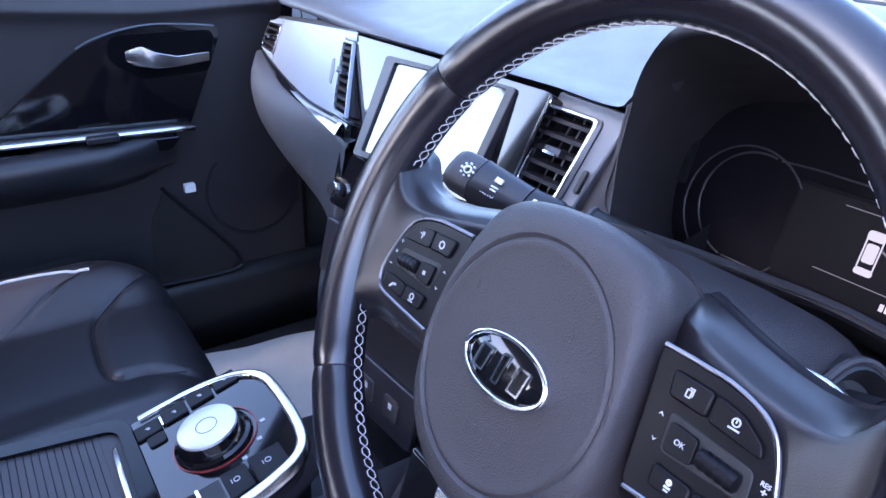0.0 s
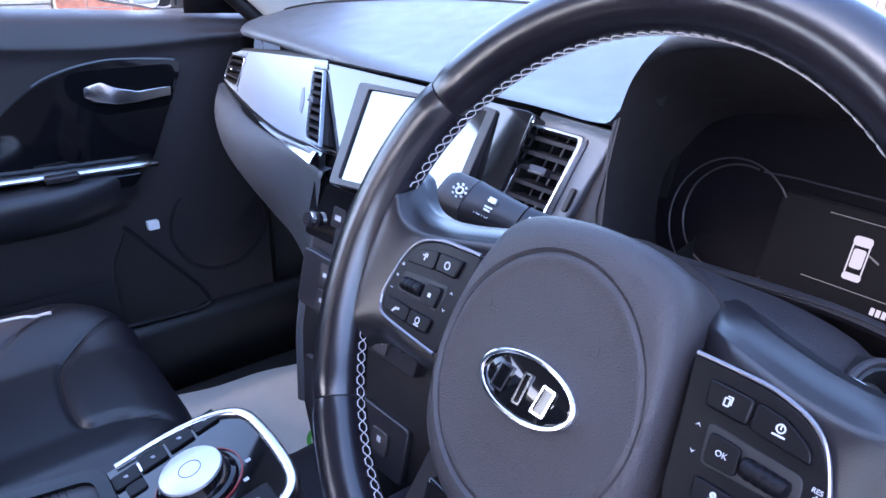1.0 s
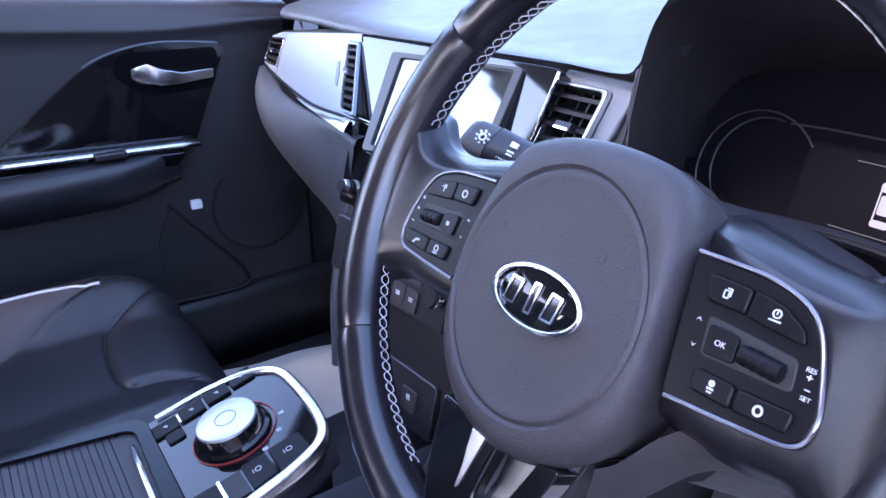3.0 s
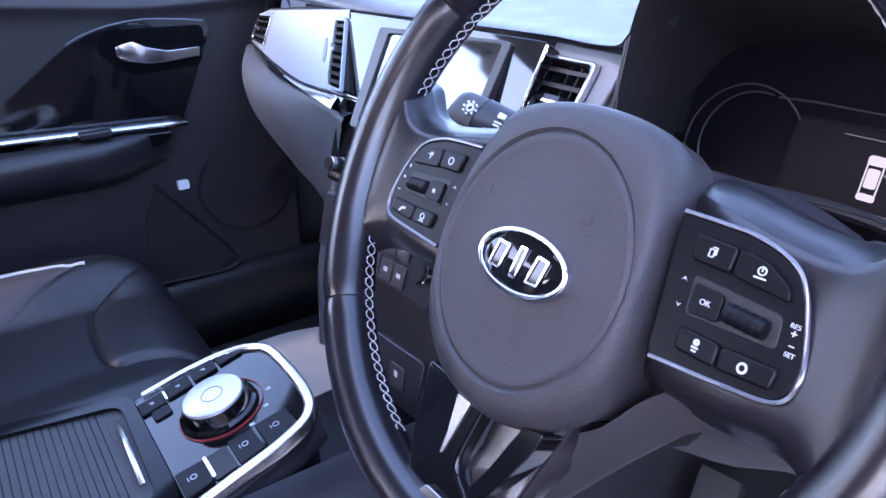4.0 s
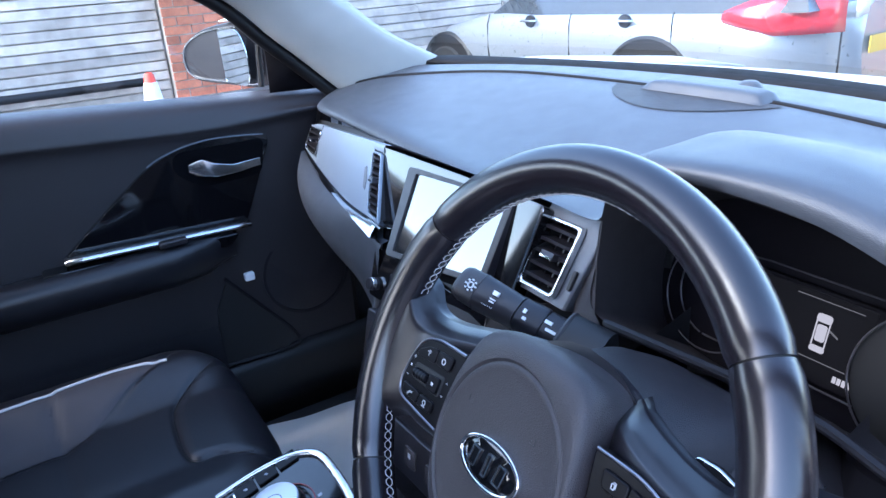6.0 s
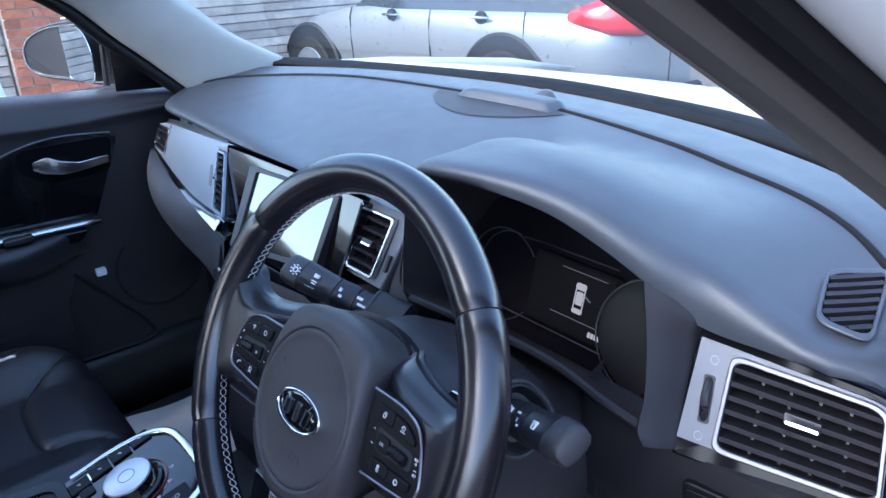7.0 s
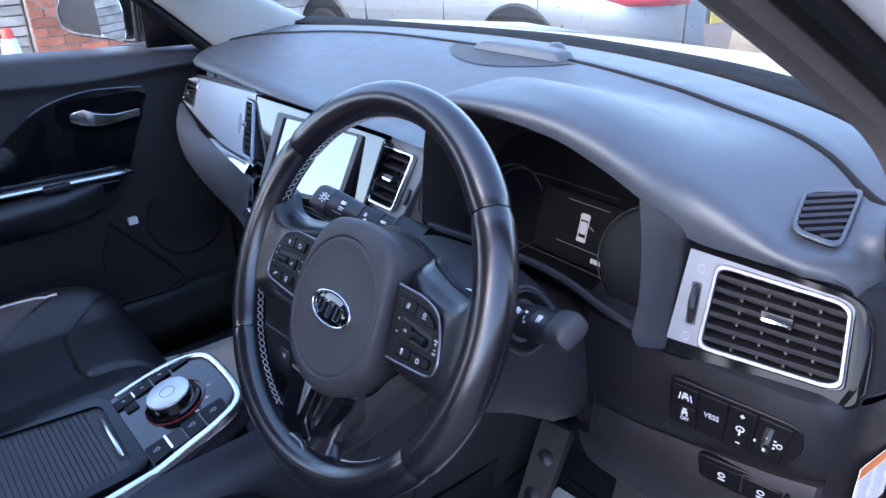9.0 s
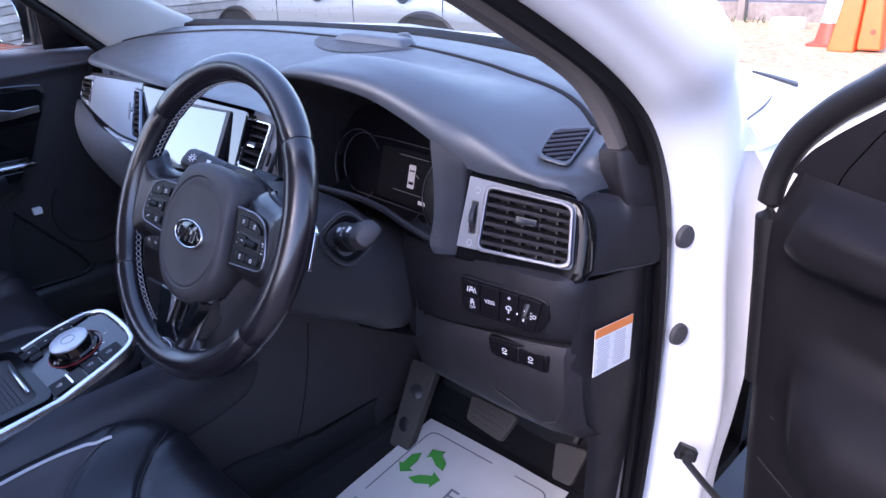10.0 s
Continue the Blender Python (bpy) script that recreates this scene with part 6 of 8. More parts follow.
part("side_band", loft([[cf(a + 0.001, b, -0.010) for a, b in ((0.088, 0.006), (0.110, -0.050), (0.118, -0.128), (0.135, -0.25), (0.146, -0.50))],
                        [cf(a + 0.009, b - 0.002, -0.026) for a, b in ((0.088, 0.006), (0.110, -0.050), (0.118, -0.128), (0.135, -0.25), (0.146, -0.50))],
                        [cf(a + 0.008, b - 0.002, -0.034) for a, b in ((0.088, 0.006), (0.110, -0.050), (0.118, -0.128), (0.135, -0.25), (0.146, -0.50))]]), M_SMOOTH, console, "black side band")
front_plate = [(p.x, p.y) for p in rim_line if p.y > -0.1245] + [(0.1135, -0.1248), (-0.0750, -0.1248)]
part("top_plate", plate(front_plate, -0.012, -0.001, cf), M_GLOSS, console, "piano black top plate")
part("rear_plate", plate([(0.110, -0.1255), (0.124, -0.25), (0.135, -0.60), (-0.135, -0.60), (-0.108, -0.24), (-0.088, -0.145), (-0.078, -0.1255)], -0.006, -0.0015, cf), M_GLOSSV, console, "piano black tray surround")
sel = part("selector", lathe([(0.0385, -0.001), (0.037, 0.004), (0.0335, 0.006), (0.031, 0.014), (0.0295, 0.018), (0.0, 0.0185)], lambda u, v, w: cf(0.014 + u, -0.063 + v, w), 40), M_GLOSS, console, "rotary gear selector")
part("selector_cap", lathe([(0.0292, 0.017), (0.0285, 0.0205), (0.0268, 0.0213), (0.0, 0.0213)], lambda u, v, w: cf(0.014 + u, -0.063 + v, w), 40), M_CAP, sel, "brushed silver selector cap")
part("cap_mark", ring_mark(0.014, -0.063, 0.0105, 0.0008, 0.0212, 0.0216, cf, 28), M_SMOOTH, sel)
part("selector_ring", hoop(oval(0.0412, 0.0412, 40, (0.013, -0.061)), oval(0.0398, 0.0398, 40, (0.013, -0.061)), -0.001, 0.0006, cf), M_RED, console, "thin red ring round the selector")
part("gear_mark", join(bars([(0.012 + 0.0495 * math.cos(radians(a)), -0.064 + 0.0495 * math.sin(radians(a)), 0.004, 0.005) for a in (20, 48, 76)], -0.001, -0.0004, cf)), M_ICOND, console)
part("park_button", plate(rrect(0.016, 0.018, 0.004, 3, (-0.030, -0.108)), -0.001, 0.0015, cf), M_POD, console, bevel=0.0006)
for i in range(4):
    y = -0.112 + 0.0285 * i
    x = -0.0505 - 0.004 * i
    bt = part("button", plate(rpoly([(x - 0.010, y - 0.013), (x + 0.011, y - 0.013), (x + 0.010, y + 0.013), (x - 0.011, y + 0.013)], 0.002, 3), -0.001, 0.0022, cf), M_POD, console, bevel=0.0008)
    part("button_mark", bars([(x - 0.001, y, 0.0012, 0.004), (x + 0.0012, y + 0.001, 0.0012, 0.003)], 0.0022, 0.0026, cf), M_ICOND, bt)
part("button_light", plate(rrect(0.014, 0.0018, 0.0004, 2, (-0.0512, -0.0975)), 0.0015, 0.0028, cf), M_BRIGHT, console)
for i, (y, tall) in enumerate(((-0.111, 0.026), (-0.062, 0.024), (-0.031, 0.032))):
    x = 0.0815 - 0.02 * (y + 0.108)
    bt = part("button", plate(rpoly([(x - 0.016, y - tall / 2), (x + 0.020, y - tall / 2), (x + 0.018, y + tall / 2), (x - 0.014, y + tall / 2)], 0.003, 3), -0.001, 0.0025, cf), M_POD, console, bevel=0.001)
    part("button_mark", join(ring_mark(x, y, 0.0032, 0.0008, 0.0025, 0.0029, cf, 12), bars([(x, y - 0.005, 0.005, 0.0008)], 0.0025, 0.0029, cf)), M_ICOND, bt)
part("brake_slot", plate(rpoly([(0.066, -0.097), (0.100, -0.097), (0.099, -0.076), (0.067, -0.076)], 0.002, 2), -0.0005, 0.001, cf), M_DARK, console)
part("brake_edge", plate(rrect(0.030, 0.003, 0.001, 2, (0.082, -0.0965)), 0.001, 0.0034, cf), M_BRIGHT, console, "bright parking brake edge")
# shutter tray behind the selector
part("tray_frame", hoop(rpoly([(-0.084, -0.1252), (0.105, -0.1256), (0.118, -0.42), (-0.132, -0.42)], 0.022, 6), rpoly([(-0.068, -0.138), (0.088, -0.143), (0.108, -0.42), (-0.112, -0.42)], 0.016, 6), -0.002, 0.005, cf), M_GLOSSV, console, "gloss black tray frame", bevel=0.0012)
for i in range(34):
    y = -0.160 - 0.0068 * i
    xl = -0.071 + 0.155 * (y + 0.145)
    xr = 0.090 - 0.07 * (y + 0.145)
    part("shutter_slat", loft([[cf(x, y - 0.0032, -0.0016), cf(x, y - 0.0029, 0.0003), cf(x, y + 0.0029, 0.0003), cf(x, y + 0.0032, -0.0016)] for x in (xl, xr)]), M_SHUT, console, angle=30)
part("shutter_lip", plate(rpoly([(-0.066, -0.139), (0.087, -0.144), (0.089, -0.157), (-0.072, -0.157)], 0.006, 3), -0.0012, 0.0003, cf), M_SHUT, console)
part("shutter_handle", tube([cf(-0.040, -0.1465, 0.003), cf(-0.034, -0.1465, 0.006), cf(0.005, -0.1475, 0.0068), cf(0.054, -0.149, 0.006), cf(0.062, -0.1495, 0.003)], 0.0030, 8, flat=0.9), M_EDGE, console, "chrome shutter handle")
# lower bridge to the dash
part("bridge", loft([[(-0.14, y, 0.34), (-0.13, y, z), (-0.10, y, z + 0.02), (0.10, y, z + 0.02), (0.135, y, z), (0.15, y, 0.34)] for y, z in ((0.0, 0.56), (0.10, 0.55), (0.20, 0.56))]), M_PLASTIC, console)
part("tunnel_side", loft([[(0.156, 0.02, 0.335), (0.156, 0.02, 0.56), (0.15, 0.02, 0.60)], [(0.156, 0.13, 0.335), (0.156, 0.13, 0.62), (0.15, 0.13, 0.76)], [(0.158, 0.24, 0.335), (0.158, 0.24, 0.62), (0.150, 0.24, 0.76)], [(0.162, 0.40, 0.335), (0.162, 0.40, 0.64), (0.16, 0.40, 0.80)], [(0.17, 0.70, 0.4), (0.17, 0.70, 0.66), (0.17, 0.70, 0.82)]]), M_TUNNEL, console, "charcoal tunnel side panel")
arc = spline([(0, 0.170, 0.640), (0, 0.160, 0.600), (0, 0.138, 0.570), (0, 0.100, 0.556), (0, 0.040, 0.548), (0, -0.10, 0.538), (0, -0.45, 0.53)], 5)
part("console_flank", loft([[(0.166, p.y, p.z) for p in arc], [(0.168, p.y, p.z + 0.006) for p in arc], [(0.160, p.y - 0.03, 0.64) for p in arc], [(0.120, p.y - 0.05, 0.668) for p in arc]]), M_SMOOTH, console, "smooth black console flank", angle=60)
part("flank_edge", loft([[(0.166, p.y, p.z) for p in arc], [(0.150, p.y, p.z - 0.004) for p in arc]]), M_DARK, console)
part("carpet_side", loft([[(0.160, y, 0.335), (0.162, y, 0.40), (0.160, y, 0.44 - 0.10 * step(0.10, 0.5, y))] for y in (-0.45, -0.10, 0.10, 0.25, 0.45, 0.60)]), M_CARPET, console, "black carpet along the tunnel", solid=0.004)
part("tunnel_seam", tube(spline([(0.1605, 0.275, 0.64), (0.1605, 0.262, 0.552), (0.1600, 0.240, 0.47), (0.1590, 0.215, 0.40)], 5), 0.0016, 6), M_DARK, console)

# ------------------------------------------------------------------ seats


def seat(cx, flip, label, near=0.0):
    st = thing("car_seat", label, "car seat", (cx, -0.25, 0.335), group="front seats")
    HW = 0.245
    nx, ny = 170, 110

    pad = spline([(flip * u, y, 0) for u, y in ((-0.150, 0.03), (-0.122, -0.027), (-0.093, -0.076), (-0.053, -0.111), (0.016, -0.121), (0.080, -0.122), (0.106, -0.110), (0.112, -0.079), (0.141, -0.020), (0.150, 0.03))], 4)
    cross = [(-0.16, -0.277), (0.17, -0.277)]
    bol = [(flip * u, y) for u, y in ((-0.178, -0.083), (-0.115, -0.170), (-0.046, -0.267), (-0.046, -0.62))]

    def near_line(pts, u, y):
        best = 9.0
        for (a, b), (c, d) in zip(pts[:-1], pts[1:]):
            ex, ey = c - a, d - b
            k = max(0.0, min(1.0, ((u - a) * ex + (y - b) * ey) / (ex * ex + ey * ey)))
            best = min(best, math.hypot(u - a - k * ex, y - b - k * ey))
        return best
    pad2 = [(p.x, p.y) for p in pad]

    def in_pad(u, y):
        n_in = False
        for (a, b), (c, d) in zip(pad2, pad2[1:] + pad2[:1]):
            if (b > y) != (d > y) and u < a + (c - a) * (y - b) / (d - b):
                n_in = not n_in
        return n_in

    def height(u, y):
        d = u * flip
        a = abs(d)
        z = 0.622 + near + (0.036 * step(-0.06, -0.155, d) if d < 0 else 0.010 * step(0.10, 0.18, d))
        t = max(0.0, (a - 0.168) / 0.078)
        z -= (0.085 if d < 0 else 0.055) * (1 - math.sqrt(max(0.0, 1 - min(1.0, t) ** 2)))
        z -= 0.012 * step(-0.12, -0.45, y) * (1 - step(0.1, 0.2, a))
        if y > -0.16:
            d1 = near_line(pad2, u, y)
            z -= 0.0042 * math.exp(-(d1 / 0.0038) ** 2)
            if in_pad(u, y):
                z += 0.0035 * step(0.0, 0.020, d1)
        z -= 0.004 * math.exp(-(near_line(cross, u, y) / 0.006) ** 2) + 0.003 * math.exp(-(near_line(bol, u, y) / 0.006) ** 2)
        z += 0.0008 * noise.noise(Vector((u * 12 + cx * 9, y * 12, 0.0)))
        return z
    rows = []
    R = 0.075
    for i in range(nx + 1):
        u = 2 * HW * (i / nx - 0.5)
        u = u + 0.012 * math.sin(2 * math.pi * i / nx) * -1.0
        yf = 0.014 - 0.10 * (abs(u) / HW) ** 4
        row = []
        for j in range(ny + 1):
            y = -0.60 + 0.42 * j / 40 if j < 40 else -0.18 + (yf - R + 0.18) * (j - 40) / (ny - 40)
            row.append((cx + u, y, height(u, y)))
        for a in (8, 16, 24, 32, 40, 50, 60, 70, 80, 90):
            y = yf - R + R * math.sin(radians(a))
            row.append((cx + u, y, height(u, y) - R * 0.8 * (1 - math.cos(radians(a)))))
        row += [(cx + u * 0.98, yf - 0.006, 0.51), (cx + u * 0.96, yf - 0.03, 0.45), (cx + u * 0.94, yf - 0.06, 0.38)]
        rows.append(row)
    part("cushion", loft([[(p[0] + 0.008, p[1], 0.40) for p in rows[0]]] + rows + [[(p[0] - 0.008, p[1], 0.40) for p in rows[-1]]]), M_SEAT, st, "creased black leather cushion", angle=70)
    pipe = spline([(flip * -0.150, -0.094, 0), (flip * -0.160, -0.130, 0), (flip * -0.168, -0.182, 0), (flip * -0.166, -0.25, 0), (flip * -0.160, -0.32, 0), (flip * -0.155, -0.58, 0)], 6)
    part("seam", tube([(cx + p.x, p.y, height(p.x, p.y) + 0.0010) for p in pad if p.y < -0.02], 0.0011, 5), M_DARK, st, "sewn seam round the front pad")
    part("piping", tube([(cx + p.x, p.y, height(p.x, p.y) + 0.002) for p in pipe], 0.0027, 6), M_PIPING, st, "pale grey piping")
    seam = spline([(a, b, 0) for a, b in ((flip * -0.152, -0.100), (flip * -0.128, -0.155), (flip * -0.085, -0.213), (flip * -0.050, -0.267), (flip * -0.048, -0.34), (flip * -0.048, -0.58))], 6)
    lay = []
    for p, q_ in zip(pipe, seam):
        lay.append([(cx + p.x * (1 - k) + q_.x * k, p.y * (1 - k) + q_.y * k, height(p.x * (1 - k) + q_.x * k, p.y * (1 - k) + q_.y * k) + 0.0012) for k in [i / 10 for i in range(11)]])
    part("inlay", loft(lay), M_SEATIN, st, "brown-grey perforated bolster inlay")
    back = []
    for z, y, w, d in ((0.56, -0.60, 0.235, 0.10), (0.75, -0.64, 0.245, 0.12), (0.95, -0.69, 0.24, 0.11), (1.12, -0.74, 0.21, 0.09), (1.20, -0.77, 0.16, 0.06)):
        back.append([(cx + a * w, y + b * d, z) for a, b in ((-1, 0.5), (-0.85, 0.75), (-0.6, 0.45), (0, 0.35), (0.6, 0.45), (0.85, 0.75), (1, 0.5), (0.95, -0.5), (0, -0.7), (-0.95, -0.5))])
    part("backrest", loft(back, ring=True, caps=True), M_SEAT, st, "black leather backrest")
    return st


seat(-0.345, 1, "black leather passenger seat with pale piping")
seat(0.350, 1, "black leather driver's seat with pale piping", near=-0.024)

# ------------------------------------------------------------------ passenger door
door = thing("passenger_door", "closed black passenger door with gloss black handle bezel", "car door", (-0.70, -0.1, 0.35))


def belt(y):
    return 1.071 - 0.042 * max(0.0, min(1.0, (y + 0.25) / 0.585))


rows = []
for y in [-0.62 + 0.04 * i for i in range(25)]:
    y = min(y, 0.335)
    b = belt(y)
    cr = b - 0.052 + 0.020 * step(0.05, 0.33, y)
    rows.append([(-0.775, y, b - 0.02), (-0.770, y, b - 0.003), (-0.745, y, b + 0.003), (-0.705, y, b), (-0.686, y, b - 0.008), (-0.676, y, b - 0.022), (-0.668, y, cr + 0.008), (-0.667, y, cr), (-0.676, y, cr - 0.012), (-0.680, y, cr - 0.035), (-0.684, y, 0.90), (-0.686, y, 0.80), (-0.690, y, 0.70), (-0.694, y, 0.60), (-0.698, y, 0.48), (-0.70, y, 0.36)])
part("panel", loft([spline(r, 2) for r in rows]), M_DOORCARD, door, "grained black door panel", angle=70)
part("front_edge", loft([[(-0.668, 0.335, 1.015), (-0.66, 0.345, 0.98), (-0.684, 0.335, 0.88), (-0.690, 0.335, 0.70), (-0.70, 0.335, 0.36)], [(-0.76, 0.39, 1.02), (-0.76, 0.39, 0.98), (-0.76, 0.39, 0.88), (-0.76, 0.39, 0.70), (-0.76, 0.39, 0.36)]]), M_RUBBER, door)
dmap = mapper(frm((-0.684, 0, 0), (0, 1, 0), (0, 0, 1)))
bez = rpoly([(0.206, 0.970), (0.090, 0.981), (-0.012, 0.962), (-0.120, 0.880), (-0.205, 0.812), (-0.06, 0.800), (0.128, 0.802)], [0.026, 0.05, 0.05, 0.05, 0.01, 0.05, 0.012], 5)
bzl = part("handle_bezel", plate(bez, -0.006, 0.010, dmap), M_GLOSS, door, "piano black handle bezel", bevel=0.003)
part("bezel_trim", tube([dmap(p.x, p.y, 0.0105) for p in spline([(-0.030, 0.950, 0), (-0.005, 0.962, 0), (0.04, 0.974, 0), (0.090, 0.979, 0), (0.150, 0.975, 0), (0.190, 0.970, 0)], 5)], 0.0014, 8), M_SILVERD, bzl, "thin bright bezel edge")
part("handle_cup", plate(rpoly([(0.020, 0.966), (0.190, 0.964), (0.176, 0.895), (0.060, 0.892), (0.012, 0.930)], 0.018, 5), 0.0098, 0.0108, dmap), M_GLOSSD, bzl, "dark handle recess")
lev = [[dmap(a, b, w) for a, b, w in sec] for sec in (
    [(0.040, 0.926, 0.011), (0.041, 0.940, 0.011), (0.047, 0.942, 0.016), (0.049, 0.926, 0.017)],
    [(0.053, 0.915, 0.012), (0.056, 0.946, 0.018), (0.066, 0.948, 0.024), (0.068, 0.915, 0.024)],
    [(0.070, 0.911, 0.013), (0.074, 0.936, 0.022), (0.084, 0.938, 0.030), (0.086, 0.911, 0.028)],
    [(0.112, 0.911, 0.014), (0.112, 0.928, 0.026), (0.118, 0.929, 0.032), (0.118, 0.911, 0.028)],
    [(0.168, 0.914, 0.012), (0.168, 0.930, 0.020), (0.174, 0.930, 0.024), (0.174, 0.914, 0.020)])]
part("handle", loft(lev, ring=True, caps=True), M_EDGE, bzl, "bright chrome door handle", bevel=0.003)
part("switch_strip", loft([[dmap(y, 0.821 - 0.012 * t, 0.010), dmap(y, 0.824 - 0.012 * t, 0.030), dmap(y, 0.820 - 0.012 * t, 0.038), dmap(y, 0.815 - 0.012 * t, 0.037)] for y, t in [(-0.20 + 0.033 * i, i / 10) for i in range(11)]]), M_CHROME, door, "satin chrome switch strip", solid=0.002)
part("switch_base", plate(rpoly([(-0.24, 0.806), (0.105, 0.797), (0.085, 0.775), (-0.24, 0.785)], 0.008, 4), 0.0, 0.040, dmap), M_GLOSS, door, "gloss black switch base", bevel=0.003)
part("window_switch", box((-0.640, -0.02, 0.812), (0.018, 0.05, 0.012)), M_SMOOTH, door, bevel=0.003)
arm = []
for y in (-0.60, -0.45, -0.30, -0.15, -0.02, 0.035, 0.070, 0.088, 0.094):
    k = step(0.10, 0.0, y)
    arm.append([(-0.690, y, 0.795), (-0.655 + 0.02 * k - 0.02, y, 0.803), (-0.640 + 0.026 * k - 0.015, y, 0.798), (-0.640 + 0.036 * k - 0.015, y, 0.778), (-0.645 + 0.036 * k - 0.015, y, 0.750), (-0.655 + 0.026 * k - 0.015, y, 0.725 + 0.02 * (1 - k)), (-0.692, y, 0.705 + 0.03 * (1 - k))])
part("armrest", loft([spline(r, 3) for r in arm]), M_SEAT, door, "padded black armrest")
part("speaker_grille", lathe([(0.092, -0.012), (0.090, -0.004), (0.084, -0.002), (0.0, -0.005)], mapper(frm((-0.688, 0.238, 0.660), (0, 1, 0), (0, 0, 1))), 40), M_SMOOTH, door, "round speaker grille")
part("speaker_ring", hoop(oval(0.096, 0.096, 48, (0.238, 0.660)), oval(0.090, 0.090, 48, (0.238, 0.660)), -0.008, 0.001, mapper(frm((-0.690, 0, 0), (0, 1, 0), (0, 0, 1)))), M_PLASTIC, door)
part("speaker_badge", plate(rrect(0.020, 0.016, 0.003, 3, (0.115, 0.686)), -0.012, 0.004, dmap), M_ICON, door, "small bright metal badge", bevel=0.0008)
part("map_pocket", plate(rpoly([(0.070, 0.690), (0.190, 0.527), (0.175, 0.500), (0.030, 0.506), (0.040, 0.63)], 0.012, 4), -0.012, -0.0035, dmap), M_DARK, door, "dark map pocket opening")
part("pocket_edge", tube([dmap(p.x, p.y, -0.004) for p in spline([(0.066, 0.694, 0), (0.13, 0.612, 0), (0.192, 0.526, 0), (0.176, 0.498, 0), (0.03, 0.503, 0)], 4)], 0.004, 6), M_PLASTIC, door)
part("lower_panel", loft([[(-0.695, y, 0.60), (-0.689, y, 0.570), (-0.681, y, 0.53), (-0.674, y, 0.49), (-0.674, y, 0.40), (-0.70, y, 0.35)] for y in (-0.60, -0.30, -0.05, 0.03, 0.036)]), M_PLASTIC, door)
part("sail_panel", loft([[(-0.700, 0.226, 1.040), (-0.701, 0.228, 1.090), (-0.701, 0.229, 1.140), (-0.700, 0.230, 1.185)],
                         [(-0.697, 0.30, 1.036), (-0.698, 0.28, 1.088), (-0.698, 0.256, 1.140), (-0.698, 0.236, 1.187)],
                         [(-0.694, 0.385, 1.030), (-0.694, 0.335, 1.086), (-0.695, 0.285, 1.140), (-0.696, 0.242, 1.190)]]), M_POD, door, "black triangular mirror cover", solid=0.006)
part("window_frame", tube(spline([(-0.712, 0.236, 1.175), (-0.704, 0.150, 1.222), (-0.695, 0.06, 1.290), (-0.66, -0.30, 1.470), (-0.65, -0.58, 1.49)], 6), 0.015, 10), M_RUBBER, door, "black window frame")
part("post_trim", tube([(-0.71, 0.214, 1.052), (-0.715, 0.222, 1.12), (-0.715, 0.232, 1.185)], 0.006, 8), M_RUBBER, door)
pane = part("window_pane", loft([[(-0.752, y, 1.055) for y in (-0.58, 0.22)], [(-0.735, y, 1.17) for y in (-0.58, 0.22)], [(-0.70, y, 1.44) for y in (-0.58, -0.22)]]), M_GLASS, door, "clear side window")
pane.visible_shadow = False
door_skin = part("outer_skin", loft([[(-0.79, y, 1.04), (-0.83, y, 0.95), (-0.86, y, 0.75), (-0.85, y, 0.40), (-0.82, y, 0.25)] for y in (-0.62, 0.0, 0.5)]), M_WHITE, door, "white outer skin")

# outside mirror
mir = thing("door_mirror", "outside mirror with white cap and black base", "door mirror", (-0.86, 0.25, 1.08))
mc = Vector((-0.912, 0.210, 1.098))
mx = Vector((0.845, 0.535, 0)).normalized()
mm = frm(mc, mx, (0, 0, 1))
mf = mapper(mm)
outl = rpoly([(-0.118, -0.052), (0.110, -0.070), (0.128, 0.000), (0.100, 0.066), (-0.040, 0.060), (-0.122, 0.020)], [0.05, 0.03, 0.04, 0.04, 0.06, 0.05], 6)
secs = []
for k, w in ((1.0, 0.006), (1.03, 0.0), (1.05, -0.02), (1.02, -0.05), (0.85, -0.085), (0.5, -0.105), (0.1, -0.11)):
    secs.append([mf(a * k, b * k, w) for a, b in outl])
part("housing", loft(secs, ring=True, caps=True), M_SMOOTH, mir, "black mirror housing")
part("cap", loft([[mf(a * k, b * k + 0.006, w) for a, b in outl[12:30]] for k, w in ((1.03, 0.004), (1.07, -0.02), (1.05, -0.055), (0.9, -0.085))]), M_WHITE, mir, "white mirror cap", solid=0.003)
MIRROR_TURN = -20.0
tilt = Matrix.Translation((-0.008, 0, 0.004)) @ Matrix.Rotation(radians(MIRROR_TURN), 4, "Y")
gf = mapper(mm @ tilt)
part("mirror_glass", plate([(a * 0.90, b * 0.88) for a, b in outl], 0.0, 0.002, gf), M_MIRROR, mir, "mirror pane")
part("glass_rim", hoop([(a * 0.93 - 0.008, b * 0.92) for a, b in outl], [(a * 0.895 - 0.008, b * 0.875) for a, b in outl], 0.005, 0.009, mf), M_CHROME, mir)
part("foot", loft([[mf(a, b, w) for a, b, w in ((0.08, -0.075, -0.02), (0.125, -0.070, -0.02), (0.125, -0.02, -0.03), (0.08, -0.02, -0.05))], [mf(a, b, w) for a, b, w in ((0.13, -0.09, 0.01), (0.19, -0.085, 0.02), (0.19, -0.03, 0.01), (0.14, -0.03, -0.02))]], ring=True, caps=True), M_SMOOTH, mir)

